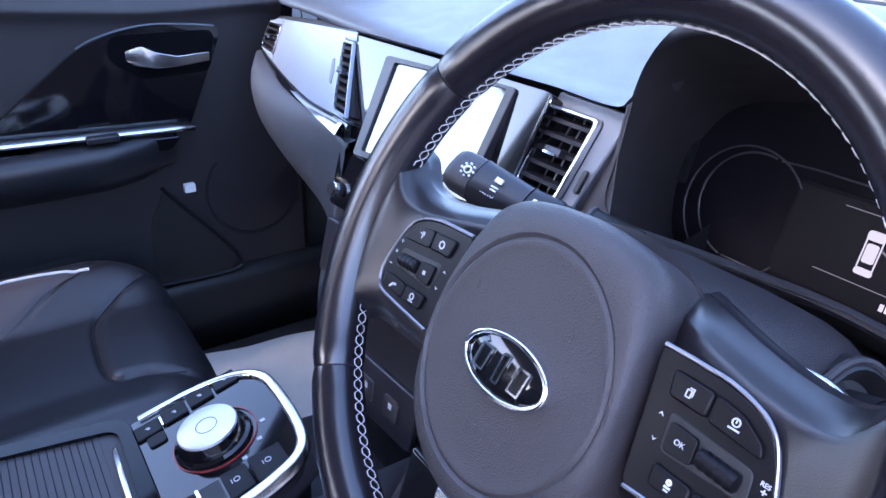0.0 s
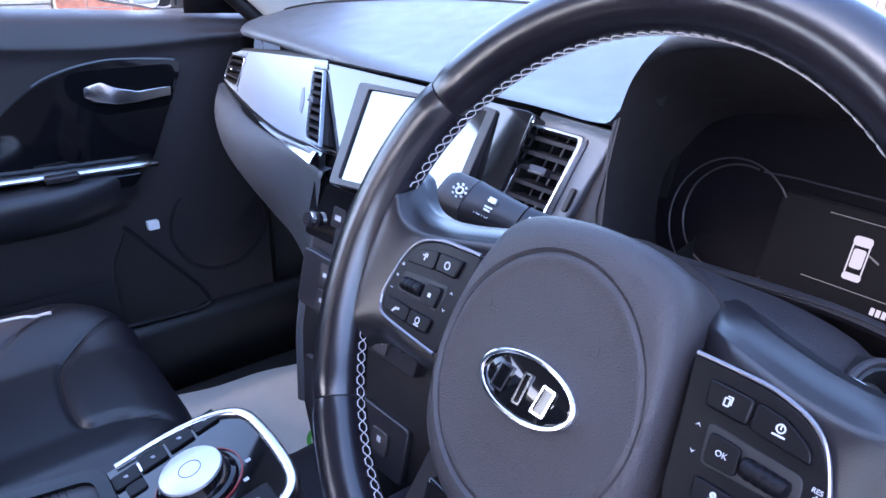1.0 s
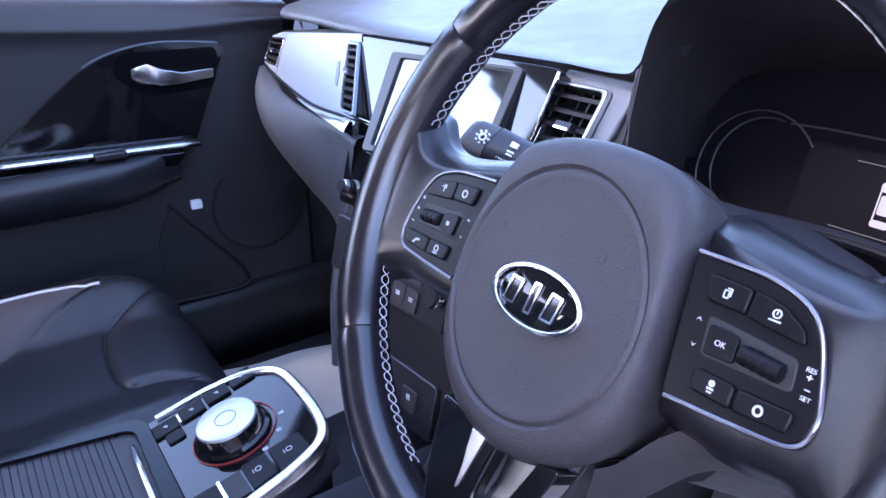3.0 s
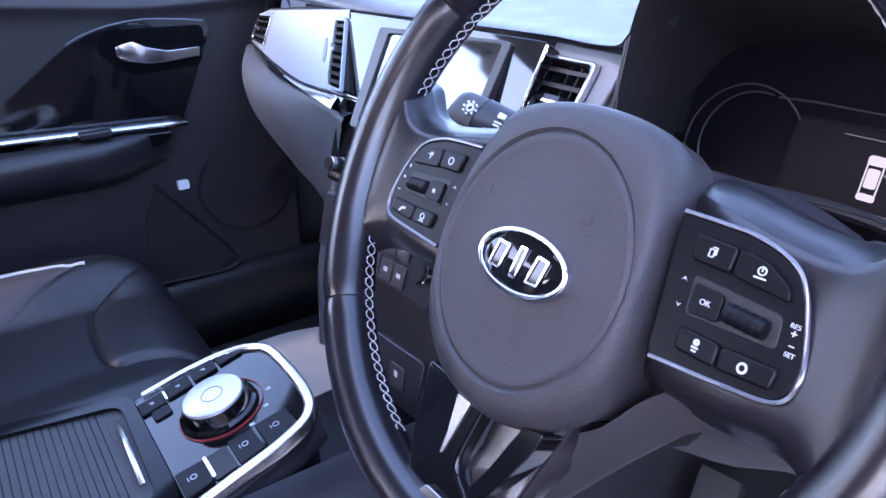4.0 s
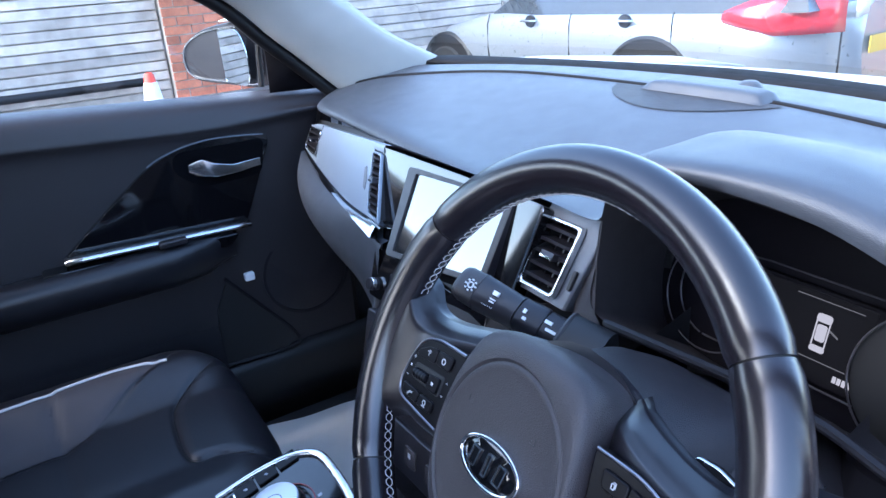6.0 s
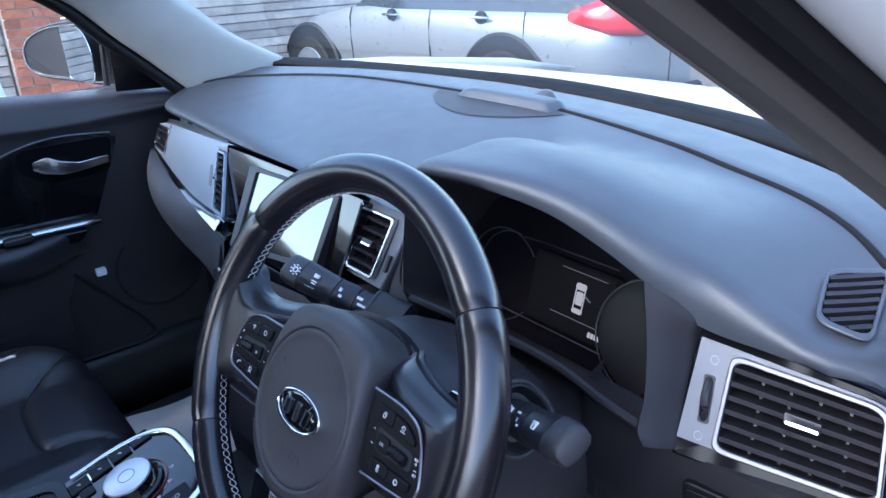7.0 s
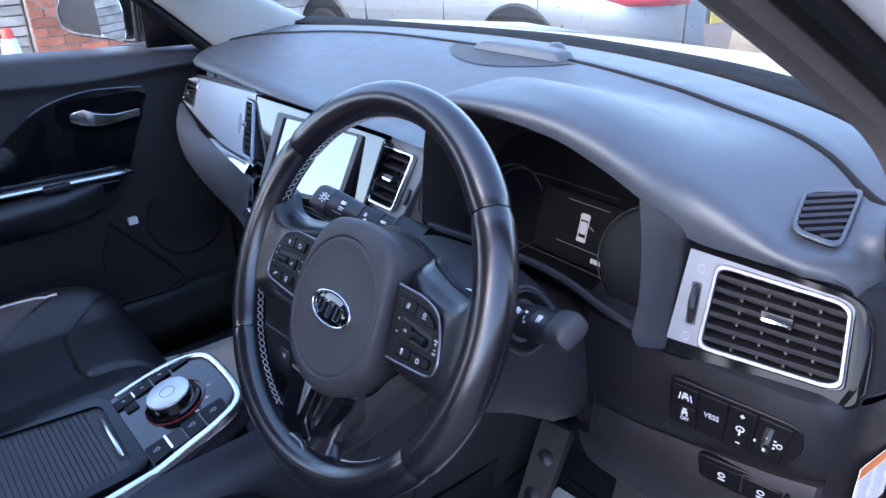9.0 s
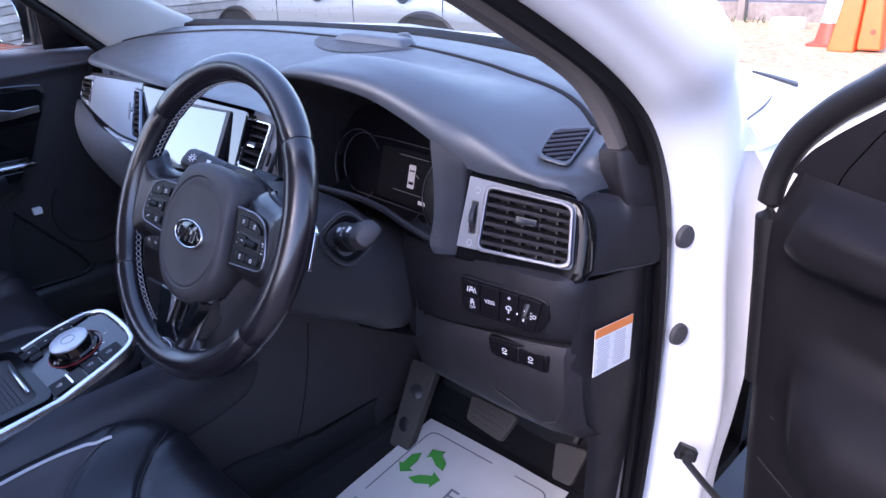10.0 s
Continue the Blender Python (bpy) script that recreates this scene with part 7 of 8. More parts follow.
# ------------------------------------------------------------------ driver's door, swung open
HD = Vector((0.815, 0.42, 0))
DD = Vector((0.94, -0.341, 0))
DW = Vector((-0.341, -0.94, 0))
ddoor = thing("driver_door", "open white driver's door with black inner panel", "car door", (0.82, 0.42, 0.3))


def df(d, z, w=0.0):
    return HD + DD * d + DW * w + Vector((0, 0, z))


seal_path = spline([(0.112, 0.30, 0), (0.098, 0.50, 0), (0.084, 0.626, 0), (0.068, 0.80, 0), (0.058, 0.913, 0), (0.050, 1.007, 0), (0.068, 1.066, 0), (0.106, 1.110, 0), (0.154, 1.148, 0), (0.265, 1.236, 0), (0.45, 1.36, 0), (0.70, 1.44, 0)], 5)
part("seal", tube([df(p.x + 0.006 + 0.008 * step(1.14, 0.95, p.y), p.y + 0.004, 0.006) for p in seal_path if p.y > 0.80], 0.0145, 10, flat=1.0), M_RUBBER, ddoor, "black rubber door seal")
wh_o = [df(p.x + 0.010, p.y - 0.004, 0.004) for p in seal_path]
wh_i = [df(p.x + 0.036, p.y - 0.018, 0.010) for p in seal_path]
part("painted_frame", loft([[p - DW * 0.03 for p in wh_o], wh_o, wh_i]), M_WHITEIN, ddoor, "white painted door frame")
part("edge", loft([[df(p.x - 0.004, p.y, -0.01) for p in seal_path[:26]], [df(p.x - 0.012, p.y, -0.06) for p in seal_path[:26]], [df(p.x + 0.0, p.y, -0.11) for p in seal_path[:26]]]), M_WHITEIN, ddoor, "white painted door edge")
fr_e = spline([(0.122, 0.28, 0), (0.107, 0.50, 0), (0.093, 0.626, 0), (0.077, 0.80, 0), (0.068, 0.90, 0), (0.064, 0.955, 0), (0.067, 0.992, 0), (0.076, 1.022, 0), (0.084, 1.043, 0), (0.090, 1.056, 0)], 5)
rows = []
for p in fr_e:
    z = p.y
    up = step(0.955, 1.005, z) * step(1.062, 1.026, z)
    armr = step(0.74, 0.79, z) * step(0.90, 0.855, z)
    row = []
    for k, d in enumerate((0.0, 0.006, 0.022, 0.040, 0.060, 0.085, 0.12, 0.17, 0.25, 0.40, 0.70, 0.95)):
        w = 0.012 + 0.010 * step(0, 0.02, d) + 0.052 * up * step(0.035, 0.070, d) + 0.080 * armr * step(0.05, 0.14, d)
        w += 0.012 * step(0.50, 0.40, z)
        row.append(df(p.x + d, z, w if k else 0.0))
    rows.append(row)
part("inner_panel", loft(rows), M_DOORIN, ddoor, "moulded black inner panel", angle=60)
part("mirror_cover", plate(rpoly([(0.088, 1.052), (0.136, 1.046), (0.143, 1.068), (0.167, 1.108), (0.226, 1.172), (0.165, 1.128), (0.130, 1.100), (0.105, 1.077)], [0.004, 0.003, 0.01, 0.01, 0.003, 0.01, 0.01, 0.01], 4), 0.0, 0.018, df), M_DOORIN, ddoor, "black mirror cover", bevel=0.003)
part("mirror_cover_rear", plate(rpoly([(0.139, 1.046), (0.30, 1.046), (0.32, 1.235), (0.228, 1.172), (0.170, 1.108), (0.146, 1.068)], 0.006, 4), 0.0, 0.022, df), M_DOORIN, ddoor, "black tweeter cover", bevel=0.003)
part("panel_seam", tube([df(0.119, 0.782, 0.0215), df(0.16, 0.772, 0.0225), df(0.22, 0.757, 0.0225), df(0.32, 0.735, 0.0225)], 0.0016, 6), M_FRIT, ddoor)
part("panel_seam", tube([df(0.112, 0.72, 0.0215), df(0.17, 0.70, 0.0225), df(0.26, 0.672, 0.0225), df(0.36, 0.65, 0.0225)], 0.0016, 6), M_FRIT, ddoor)
part("outer_skin", loft([[df(d, z, w) for z, w in ((1.05, -0.10), (0.95, -0.13), (0.75, -0.15), (0.45, -0.14), (0.22, -0.12))] for d in (0.05, 0.4, 0.8, 1.1)]), M_WHITE, ddoor, "white outer skin")

# ------------------------------------------------------------------ floor, mats and pedals


def paper(name, label, quad, seed):
    f = quadmap(*quad)
    rng = random.Random(seed)
    n = 22
    ph = [(rng.uniform(4, 14), rng.uniform(4, 14), rng.uniform(0, 6)) for _ in range(6)]
    secs = []
    for i in range(n + 1):
        row = []
        for j in range(n + 1):
            u, v = i / n, j / n
            w = sum(0.0011 * math.sin(a * u + b * v + c) for a, b, c in ph) + 0.006
            row.append(f(u, v, w))
        secs.append(row)
    t = thing(name, label, "floor mat", f(0.5, 0.5, 0))
    part("sheet", loft(secs), M_PAPER, t, "creased white paper sheet")

    def g(u, v, w=0.0):
        return f(u, v, w + 0.0075 + sum(0.0011 * math.sin(a * u + b * v + c) for a, b, c in ph))
    return t, g


solo("carpet_mat", plate(rpoly([(0.19, 0.52), (0.20, -0.05), (0.64, -0.05), (0.66, 0.52)], 0.05, 5), 0.331, 0.339, lambda u, v, w: Vector((u, v, w))), M_CARPET, "black carpet mat in the driver's footwell", "carpet mat", bevel=0.003)
pm, pg = paper("paper_mat", "white paper floor mat with green recycling print", ((0.285, 0.10, 0.342), (0.640, 0.13, 0.342), (0.575, 0.495, 0.350), (0.247, 0.478, 0.350)), 3)
part("border", hoop(rrect(0.84, 0.86, 0.06, 5, (0.5, 0.5)), rrect(0.825, 0.845, 0.055, 5, (0.5, 0.5)), 0.0, 0.0004, pg), M_PRINT, pm, "grey printed border")
for k in range(3):
    a = radians(90 + 120 * k)
    def rf_(u, v, w=0.0, a=a):
        x, y = u * math.cos(a) - v * math.sin(a), u * math.sin(a) + v * math.cos(a)
        return pg(0.24 + x / 0.34, 0.70 + y / 0.37, w)
    part("arrow", plate([(0.012, -0.036), (0.030, -0.030), (0.044, -0.006), (0.052, -0.010), (0.044, 0.016), (0.020, 0.012), (0.028, 0.006), (0.016, -0.014)], 0.0002, 0.0008, rf_), M_GREEN, pm, "green recycling arrow", smooth=False)
part("lettering", lettering("ECO", 0.050, lambda u, v, w: pg(0.60 + u / 0.34, 0.62 + v / 0.37, 0.0004 + w)), M_PRINT, pm)
qm, qg = paper("paper_mat", "white paper floor mat with faint green print", ((-0.66, 0.06, 0.338), (-0.18, 0.04, 0.338), (-0.20, 0.42, 0.345), (-0.60, 0.42, 0.345)), 8)
part("ring_print", hoop(oval(0.12, 0.14, 24, (0.62, 0.62)), oval(0.10, 0.12, 24, (0.62, 0.62)), 0.0002, 0.0008, qg), M_GREEN, qm, "green printed ring", smooth=False)
part("bar_print", bars([(0.78, 0.50, 0.05, 0.12), (0.86, 0.56, 0.04, 0.14), (0.80, 0.72, 0.05, 0.12)], 0.0002, 0.0008, qg), M_PRINT, qm, smooth=False)

rest = thing("footrest", "worn grey-brown footrest with two round caps", "footrest", (0.22, 0.45, 0.34))
rq = quadmap((0.236, 0.372, 0.350), (0.284, 0.376, 0.350), (0.250, 0.500, 0.468), (0.200, 0.480, 0.478))
part("pad", plate(rpoly([(0, 0), (1, 0), (1, 1), (0, 1)], 0.08, 4), -0.02, 0.0, rq), M_PEDAL, rest, bevel=0.004)
for v in (0.28, 0.66):
    part("cap", lathe([(0.0, 0.004), (0.012, 0.003), (0.016, 0.0), (0.016, -0.004)], lambda a, b, w, v=v: rq(0.50 + a / 0.050, v + b / 0.16, w), 20), M_SMOOTH, rest, "dark round cap")
bp = thing("brake_pedal", "worn grey rubber brake pedal", "pedal", (0.41, 0.47, 0.44))
bq2 = quadmap((0.388, 0.436, 0.452), (0.466, 0.440, 0.440), (0.487, 0.464, 0.492), (0.378, 0.464, 0.486))
part("pad", plate(rpoly([(0, 0), (1, 0), (1, 1), (0, 1)], 0.14, 5), -0.012, 0.004, bq2), M_PEDAL, bp, "worn rubber pedal pad", bevel=0.003)
for i in range(4):
    part("rib", plate(rrect(0.82, 0.09, 0.02, 3, (0.5, 0.18 + 0.21 * i)), 0.004, 0.006, bq2), M_PEDAL, bp)
part("arm", tube([(0.415, 0.47, 0.455), (0.415, 0.56, 0.56), (0.42, 0.62, 0.70)], 0.010, 8), M_DARK, bp)
ap_ = thing("accelerator_pedal", "worn grey rubber accelerator pedal", "pedal", (0.60, 0.46, 0.42))
aq = quadmap((0.580, 0.436, 0.432), (0.616, 0.440, 0.432), (0.632, 0.464, 0.502), (0.566, 0.464, 0.484))
part("pad", plate(rpoly([(0, 0), (1, 0), (1, 1), (0, 1)], 0.16, 5), -0.010, 0.004, aq), M_PEDAL, ap_, "worn rubber pedal pad", bevel=0.003)
part("arm", tube([(0.58, 0.50, 0.465), (0.58, 0.58, 0.56), (0.58, 0.64, 0.68)], 0.009, 8), M_DARK, ap_)
solo("wall_left_sill", loft([[(-0.70, y, 0.33), (-0.70, y, 0.40), (-0.68, y, 0.47), (-0.70, y, 0.50)] for y in (-0.6, 0.0, 0.5, 0.84)]), M_DARK, "dark sill trim under the passenger door", "sill", kind="structure", solid=0.01)
kick = loft([[(-0.72, 0.33, 0.34), (-0.715, 0.34, 0.60), (-0.70, 0.36, 0.80)], [(-0.70, 0.60, 0.34), (-0.70, 0.60, 0.60), (-0.68, 0.60, 0.80)], [(-0.66, 0.85, 0.5), (-0.66, 0.85, 0.65), (-0.66, 0.85, 0.80)]])
solo("wall_left_kick", kick, M_DARK, "dark kick panel in the passenger footwell", "wall", kind="structure", solid=0.006)
solo("wall_right_kick", loft([[(0.715, 0.36, 0.34), (0.715, 0.36, 0.60), (0.72, 0.36, 0.80)], [(0.70, 0.60, 0.34), (0.70, 0.60, 0.60), (0.70, 0.60, 0.80)], [(0.66, 0.85, 0.5), (0.66, 0.85, 0.65), (0.66, 0.85, 0.80)]]), M_DARK, "dark kick panel in the driver's footwell", "wall", kind="structure", solid=0.006)

# ------------------------------------------------------------------ outside: the yard falls away slightly ahead of the car
PIV = Vector((0.85, -0.2, 1.31))
TILT = Matrix.Rotation(radians(-1.9), 3, Vector((0.5291, 0.8486, 0.0)))


def ext(x, y, z=0.0):
    return TILT @ (Vector((x, y, z)) - PIV) + PIV


def emap(o, x, y):
    m = frm(o, x, y)
    return lambda u, v, w=0.0: ext(*(m @ Vector((u, v, w))))


def ebox(c, s):
    v, f = box(c, s)
    return [ext(*p) for p in v], f


# timber fence on the passenger side
fence = thing("board_fence", "weathered grey horizontal board fence", "fence", ext(-6.2, 0, GROUND))
rng = random.Random(11)
zz = GROUND + 0.02
for i in range(26):
    h = 0.083
    for k, (y0, y1) in enumerate(((-17.2, -14.66), (-14.64, -12.14), (-12.12, -9.62), (-9.6, -7.1), (-7.08, -4.52), (-4.5, -1.6), (-1.58, 1.02), (1.84, 4.6), (4.62, 7.6))):
        off = rng.uniform(-0.012, 0.012)
        part("board", ebox((-6.14 + off, (y0 + y1) / 2, zz + h / 2), (0.025, y1 - y0, h - 0.008 - rng.uniform(0, 0.006))), M_WOOD, fence, smooth=False)
    zz += h
part("backing", ebox((-6.20, -4.8, 1.0), (0.03, 24.8, 2.1)), M_WOOD, fence)
rail = solo("ground_rail", tube([ext(-6.02, -3.5, 0.62), ext(-6.02, 0.0, 0.62), ext(-6.02, 0.80, 0.62)], 0.035, 10), M_RUBBER, "dark pipe rail fixed along the fence", "rail")
# brick pier
pier = thing("brick_pier", "red brick pier between fence panels", "pier", ext(-6.1, 1.43, GROUND))
part("core", ebox((-6.12, 1.43, 0.95), (0.30, 0.775, 2.06)), M_MORTAR, pier, "mortar joints")
for c in range(27):
    z = GROUND + 0.0375 + 0.075 * c
    shift = 0.1125 if c % 2 else 0.0
    y = 1.03 - shift
    while y < 1.83:
        a, b = max(1.03, y), min(1.83, y + 0.215)
        if b - a > 0.03:
            part("brick", ebox((-5.968 + rng.uniform(-0.003, 0.003), (a + b) / 2, z), (0.02, b - a, 0.065)), M_BRICK, pier, smooth=False)
        y += 0.225


def cone(name, label, at, h, r, mats, sides=20):
    x, y = at
    t = thing(name, label, "traffic cone", ext(x, y, GROUND))
    f = lambda u, v, w=0.0: ext(x + u, y + v, GROUND + w)
    part("base", plate(rrect(r * 2.5, r * 2.5, r * 0.3, 4), 0.0, 0.035, f), mats[0], t, bevel=0.008)
    prof = lambda k: r * (1 - k) + 0.03 * k
    part("body", lathe([(prof(0), 0.03), (prof(0.3), h * 0.3), (prof(0.98), h * 0.98), (0.02, h), (0.0, h)], f, sides), mats[0], t)
    part("sleeve", lathe([(prof(0.35) + 0.004, h * 0.35), (prof(0.93) + 0.004, h * 0.93), (prof(0.93), h * 0.93), (prof(0.35), h * 0.35)], f, sides), mats[1], t, "white reflective sleeve")
    return t


cone("traffic_cone", "red traffic cone with a white sleeve", (-4.55, 0.61), 0.90, 0.17, (M_CONER, M_CONEW))

# timber fence ahead of the car with posts
fence2 = thing("panel_fence", "weathered grey timber panel fence with gravel boards", "fence", ext(0, 11, GROUND))
for k in range(8):
    x0 = -9.2 + 1.83 * k
    part("gravel_board", ebox((x0 + 0.92, 11.0, GROUND + 0.13), (1.70, 0.05, 0.26)), M_WOODF, fence2)
    for j in range(15):
        part("pale", ebox((x0 + 0.10 + 0.115 * j, 10.98 + rng.uniform(-0.008, 0.008), GROUND + 1.1), (0.105, 0.02, 1.62)), M_WOODF, fence2, smooth=False)
    part("post", ebox((x0, 10.93, GROUND + 0.95), (0.11, 0.11, 1.95)), M_WOODF, fence2, bevel=0.006)
bar = thing("barrier_post", "orange plastic barrier stand on the gravel", "barrier", ext(-1.42, 8.6, GROUND))
bf = lambda u, v, w=0.0: ext(-1.42 + u, 8.6 + v, GROUND + w)
part("front_leg", loft([[bf(a, b, 0.0) for a, b in ((-0.26, -0.10), (0.02, -0.12), (0.02, 0.10), (-0.26, 0.10))], [bf(a, b, 1.05) for a, b in ((-0.08, -0.04), (0.04, -0.04), (0.04, 0.05), (-0.08, 0.05))]], ring=True, caps=True), M_CONE, bar, "orange tapered leg", bevel=0.02)
part("rear_leg", loft([[bf(a, b, 0.03) for a, b in ((0.03, -0.06), (0.27, -0.04), (0.27, 0.14), (0.03, 0.14))], [bf(a, b, 1.08) for a, b in ((0.05, -0.02), (0.17, -0.02), (0.17, 0.08), (0.05, 0.08))]], ring=True, caps=True), M_CONE, bar, "orange tapered leg", bevel=0.02)
part("hole", lathe([(0.0, 0.002), (0.028, 0.0), (0.028, -0.01)], lambda u, v, w: bf(0.17 + u, -0.062 + 0.04 * 0.2 - w, 0.22 + v), 16), M_CONER, bar)
cone("traffic_cone", "red traffic cone with a white sleeve", (-1.80, 8.95), 0.75, 0.16, (M_CONER, M_CONEW))
solo("rubble_block", ebox((-2.75, 10.2, GROUND + 0.07), (0.40, 0.25, 0.16)), M_LABEL, "pale concrete block on the gravel", "block", bevel=0.02)
weed = []
for i in range(90):
    cx, cy = rng.choice(((-2.1, 10.75), (-0.9, 10.7), (-3.6, 10.75), (0.6, 10.8)))
    x, y, a, hgt = cx + rng.gauss(0, 0.22), cy + rng.gauss(0, 0.06), rng.uniform(0, 6.28), rng.uniform(0.05, 0.17)
    weed.append(([ext(x - 0.012 * math.cos(a), y - 0.012 * math.sin(a), GROUND), ext(x + 0.012 * math.cos(a), y + 0.012 * math.sin(a), GROUND), ext(x + rng.uniform(-0.06, 0.06), y + rng.uniform(-0.04, 0.04), GROUND + hgt)], [(0, 1, 2)]))
solo("weeds", join(*weed), M_WEED, "dark weeds along the fence foot", "weeds", kind="stuff", smooth=False)
peb = []
for i in range(2600):
    x, y = rng.uniform(-7, 3), rng.uniform(5.5, 10.9)
    s = rng.uniform(0.008, 0.022)
    a = rng.uniform(0, 6.28)
    c_, s_ = math.cos(a) * s, math.sin(a) * s
    peb.append(([ext(x + c_, y + s_, GROUND), ext(x - s_, y + c_, GROUND), ext(x - c_, y - s_, GROUND), ext(x + s_, y - c_, GROUND), ext(x + 0.3 * c_, y, GROUND + s * 0.8)], [(0, 1, 4), (1, 2, 4), (2, 3, 4), (3, 0, 4)]))
solo("gravel", join(*peb), M_GRAVEL, "loose yellow gravel stones", "gravel", kind="stuff", smooth=False)

# ------------------------------------------------------------------ silver hatchback parked ahead, side on
car = thing("parked_hatchback", "silver hatchback parked side on ahead of the bonnet", "car", ext(-4.1, 4.7, GROUND))
CO = Vector((-2.05, 4.02, GROUND))
CU = Vector((-0.988, -0.10, 0)).normalized()
CV = Vector((0.10, -0.988, 0)).normalized()


def kf(u, v, w):
    """u metres from the tail forwards, v out of the near side, w up."""
    p = CO + CU * u + CV * v + Vector((0, 0, w))
    return ext(p.x, p.y, p.z)


side_prof = [(0.0, 0.34), (0.04, 0.55), (0.075, 0.68), (0.070, 0.80), (0.055, 0.90), (0.020, 0.965), (-0.03, 0.99)]
us = [0.0, 0.03, 0.09, 0.20, 0.38, 0.55, 0.75, 0.95, 1.15, 1.5, 2.0, 2.5, 2.9, 3.1, 3.3, 3.55, 3.8, 3.95, 4.1, 4.2]
secs = []
for u in us:
    tail = -0.55 * (1 - step(0.0, 0.42, u)) ** 2 - 0.05 * (1 - step(0, 0.9, u))
    nose = -0.50 * step(3.6, 4.25, u) ** 2
    dz_ = -0.16 * step(2.9, 4.2, u)
    row = [kf(u, v - 0.07 + tail + nose, w + dz_ * step(0.6, 0.99, w)) for v, w in side_prof]
    row += [kf(u, -0.80, 0.99 + dz_), kf(u, -1.66 - tail - nose, 0.95 + dz_), kf(u, -1.70 - tail - nose, 0.6), kf(u, -1.62 - tail - nose, 0.34)]
    secs.append(row)
part("body", loft(secs, ring=True, caps=True), M_SILVERCAR, car, "silver painted body", angle=50)
gh = []
for u, w, k in ((0.10, 0.97, 0.0), (0.20, 1.20, 0.10), (0.45, 1.42, 0.20), (1.2, 1.50, 0.22), (2.0, 1.48, 0.22), (2.5, 1.36, 0.18), (3.1, 0.98, 0.02)):
    gh.append([kf(u, -0.06 - 0.0 * k, 0.97 - 0.04 * step(2.8, 3.1, u)), kf(u, -0.08 - k, w), kf(u, -1.6 + k, w), kf(u, -1.66, 0.97)])
part("cabin_glass", loft(gh), M_CARGLASS, car, "dark tinted side glass")
part("roof", loft([[kf(u, -0.30, w), kf(u, -0.5, w + 0.03), kf(u, -1.2, w + 0.03), kf(u, -1.4, w)] for u, w in ((0.30, 1.40), (0.6, 1.47), (1.2, 1.51), (2.0, 1.49), (2.45, 1.40))]), M_SILVERCAR, car, "silver roof", solid=0.02)
for u in (1.25, 3.72):
    af = lambda a, b, w=0.0, u=u: kf(u + a, 0.010 + w, 0.37 + b)
    part("wheel_arch", lathe([(0.450, -0.10), (0.455, -0.008), (0.435, 0.010), (0.420, 0.010), (0.415, -0.10)], af, 40), M_DARK, car, "dark wheel arch lip")
    part("arch_liner", lathe([(0.0, 0.003), (0.430, 0.003), (0.430, -0.06)], af, 40), M_DARK, car, "dark wheel arch")
    w_ = part("wheel", lathe([(0.0, 0.012), (0.22, 0.014), (0.225, 0.02), (0.30, 0.024), (0.318, 0.010), (0.318, -0.05)], af, 36), M_TYRE, car, "road wheel")
    part("rim", lathe([(0.0, 0.030), (0.05, 0.028), (0.06, 0.020), (0.19, 0.024), (0.215, 0.030), (0.222, 0.018)], af, 30), M_SILVERCAR, w_, "alloy rim")
for u, lab in ((1.47, "door handle with dark lock"), (2.50, "door handle")):
    hd = part("door_handle", tube([kf(u - 0.09, 0.010, 0.925), kf(u - 0.07, 0.035, 0.928), kf(u + 0.07, 0.035, 0.930), kf(u + 0.09, 0.010, 0.928)], 0.015, 8, flat=0.8), M_BRIGHT, car, "bright " + lab)
    part("handle_cup", plate(oval(0.055, 0.050, 20), -0.02, 0.004, lambda a, b, w, u=u: kf(u + a, 0.000 + w, 0.925 + b)), M_DARK, hd, "dark handle cup")
for u in (1.05, 2.05, 3.08):
    part("door_gap", tube([kf(u, -0.020, 0.42), kf(u - 0.01, 0.005, 0.68), kf(u, -0.010, 0.90), kf(u + 0.02, -0.06, 0.98)], 0.006, 6), M_DARK, car)
part("sill_strip", tube([kf(1.3, -0.045, 0.40), kf(2.2, -0.045, 0.40), kf(3.0, -0.045, 0.40)], 0.03, 8), M_DARK, car)
tl = []
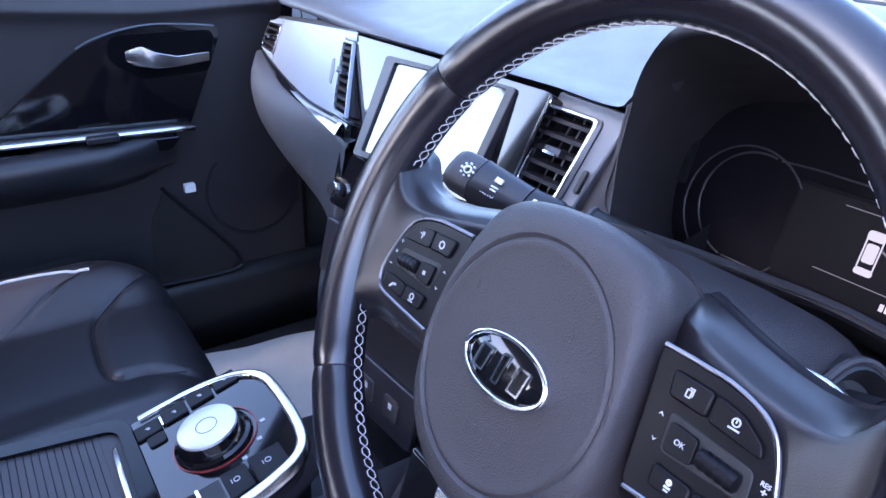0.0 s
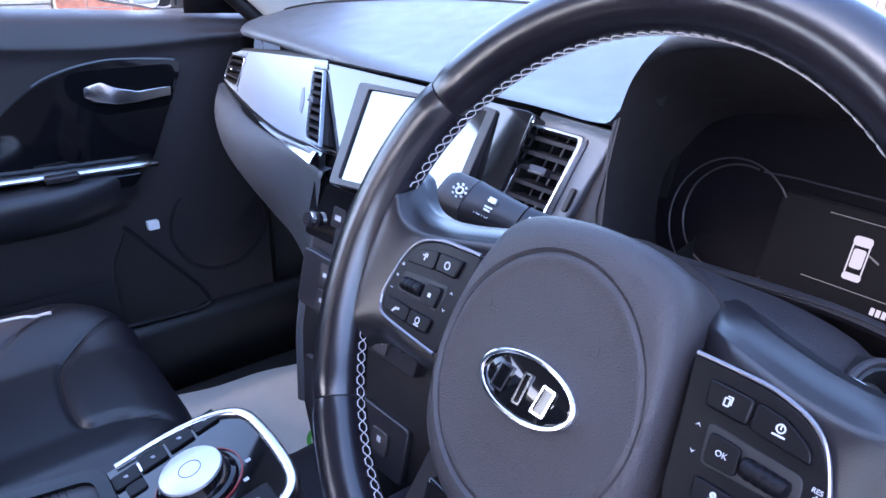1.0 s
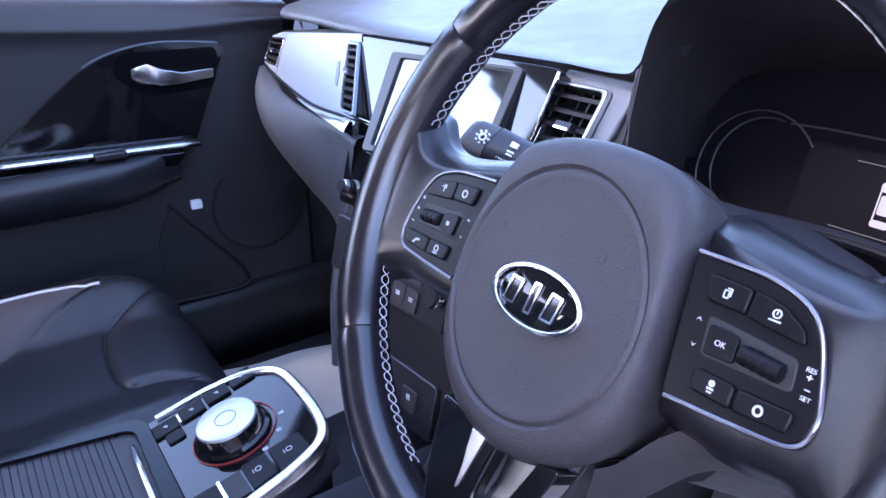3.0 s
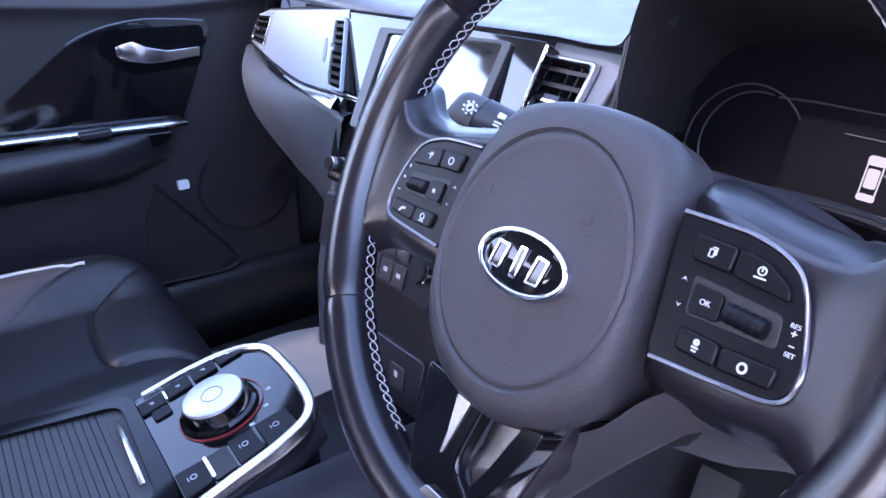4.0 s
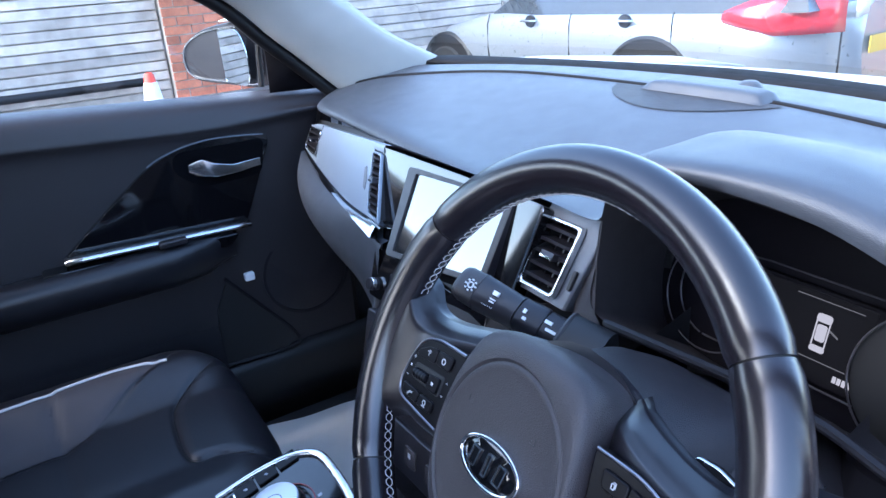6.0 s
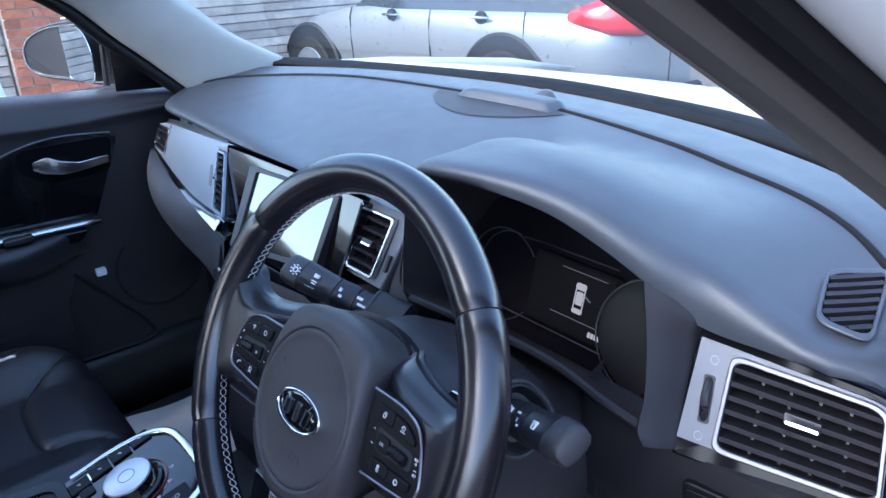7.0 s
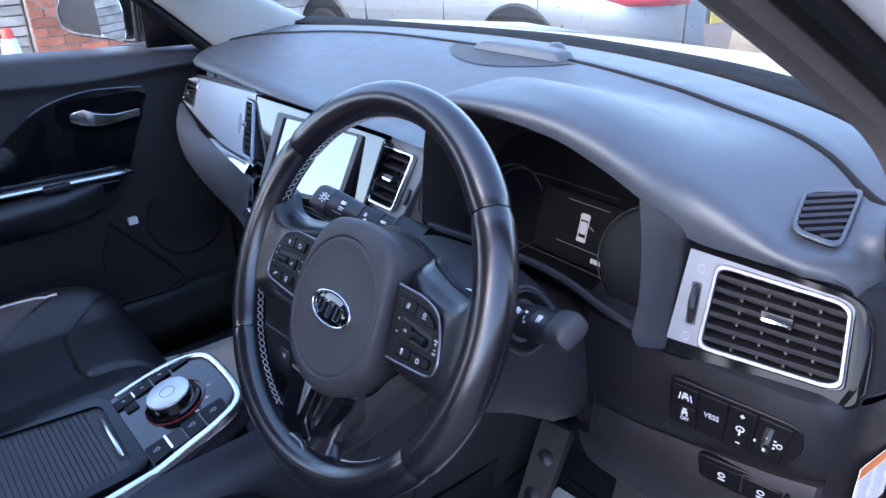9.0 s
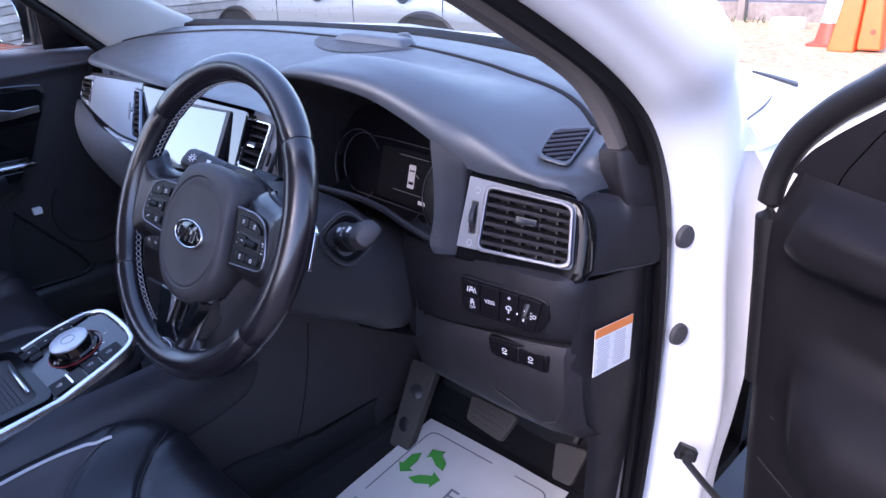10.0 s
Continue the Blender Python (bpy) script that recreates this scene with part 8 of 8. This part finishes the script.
for u, out in ((0.02, -0.42), (0.08, -0.33), (0.18, -0.21), (0.32, -0.115), (0.50, -0.075), (0.66, -0.068)):
    s_ = step(0.70, 0.30, u)
    tl.append([kf(u - 0.01, out + 0.055, 0.92 - 0.09 * s_), kf(u - 0.015, out + 0.075, 0.94 - 0.03 * s_), kf(u - 0.01, out + 0.06, 0.965 + 0.06 * s_), kf(u - 0.005, out + 0.03, 0.98 + 0.12 * s_)])
part("tail_lamp", loft(tl), M_TAIL, car, "red wrap-around tail lamp", solid=0.01)
part("tail_lamp_lens", loft([[kf(-0.015, -0.44, 0.90), kf(-0.015, -0.44, 1.02)], [kf(0.0, -0.62, 0.92), kf(0.0, -0.62, 1.02)]]), M_CONEW, car, "clear reversing lens", solid=0.01)
part("tailgate_gap", tube([kf(0.05, -0.40, 0.50), kf(0.035, -0.375, 0.75), kf(0.03, -0.37, 0.90)], 0.006, 6), M_DARK, car)
part("number_plate", plate(rrect(0.52, 0.11, 0.01, 3), 0, 0.01, emap(tuple(CO + CU * -0.03 + CV * -0.90 + Vector((0, 0, 0.72))), CV, (0, 0, 1))), M_AMBER, car, "yellow rear plate")
part("bumper_trim", tube([kf(-0.03, -0.7, 0.42), kf(-0.01, -0.5, 0.42), kf(0.08, -0.30, 0.42), kf(0.30, -0.12, 0.42)], 0.05, 8), M_DARK, car, "dark bumper insert")
solo("ground", ([ext(-GR, -GR, GROUND), ext(GR, -GR, GROUND), ext(GR, GR, GROUND), ext(-GR, GR, GROUND)], [(0, 1, 2, 3)]), M_TARMAC, "grey tarmac yard under the cars", "ground", kind="structure", smooth=False)
bed = [[ext(-30 + 60 * i / 30, 5.2 + 0.25 * math.sin(i * 2.1), GROUND + 0.004) for i in range(31)], [ext(-30 + 60 * i / 30, 11.2, GROUND + 0.004) for i in range(31)]]
solo("gravel_bed", loft(bed), M_GRAVEL, "bed of yellow gravel before the fence", "gravel", kind="structure", smooth=False)
# unseen brick-brown walls, added beside and behind to darken reflections and side light
M_UNSEENWALL = material("dark_unseen_wall", (0.27, 0.17, 0.12), 0.9, bump=0.6, bump_scale=30, var=0.35, var_scale=20)
solo("wall_unseen_right", ebox((11.0, -3.0, 1.2), (0.3, 24.0, 2.6)), M_UNSEENWALL, "unseen brick-brown wall added beside the yard to darken reflections", "wall", kind="structure")
solo("wall_unseen_rear", ebox((0.0, -15.0, 1.2), (22.0, 0.3, 2.6)), M_UNSEENWALL, "unseen brick-brown wall added behind the yard to darken reflections", "wall", kind="structure")
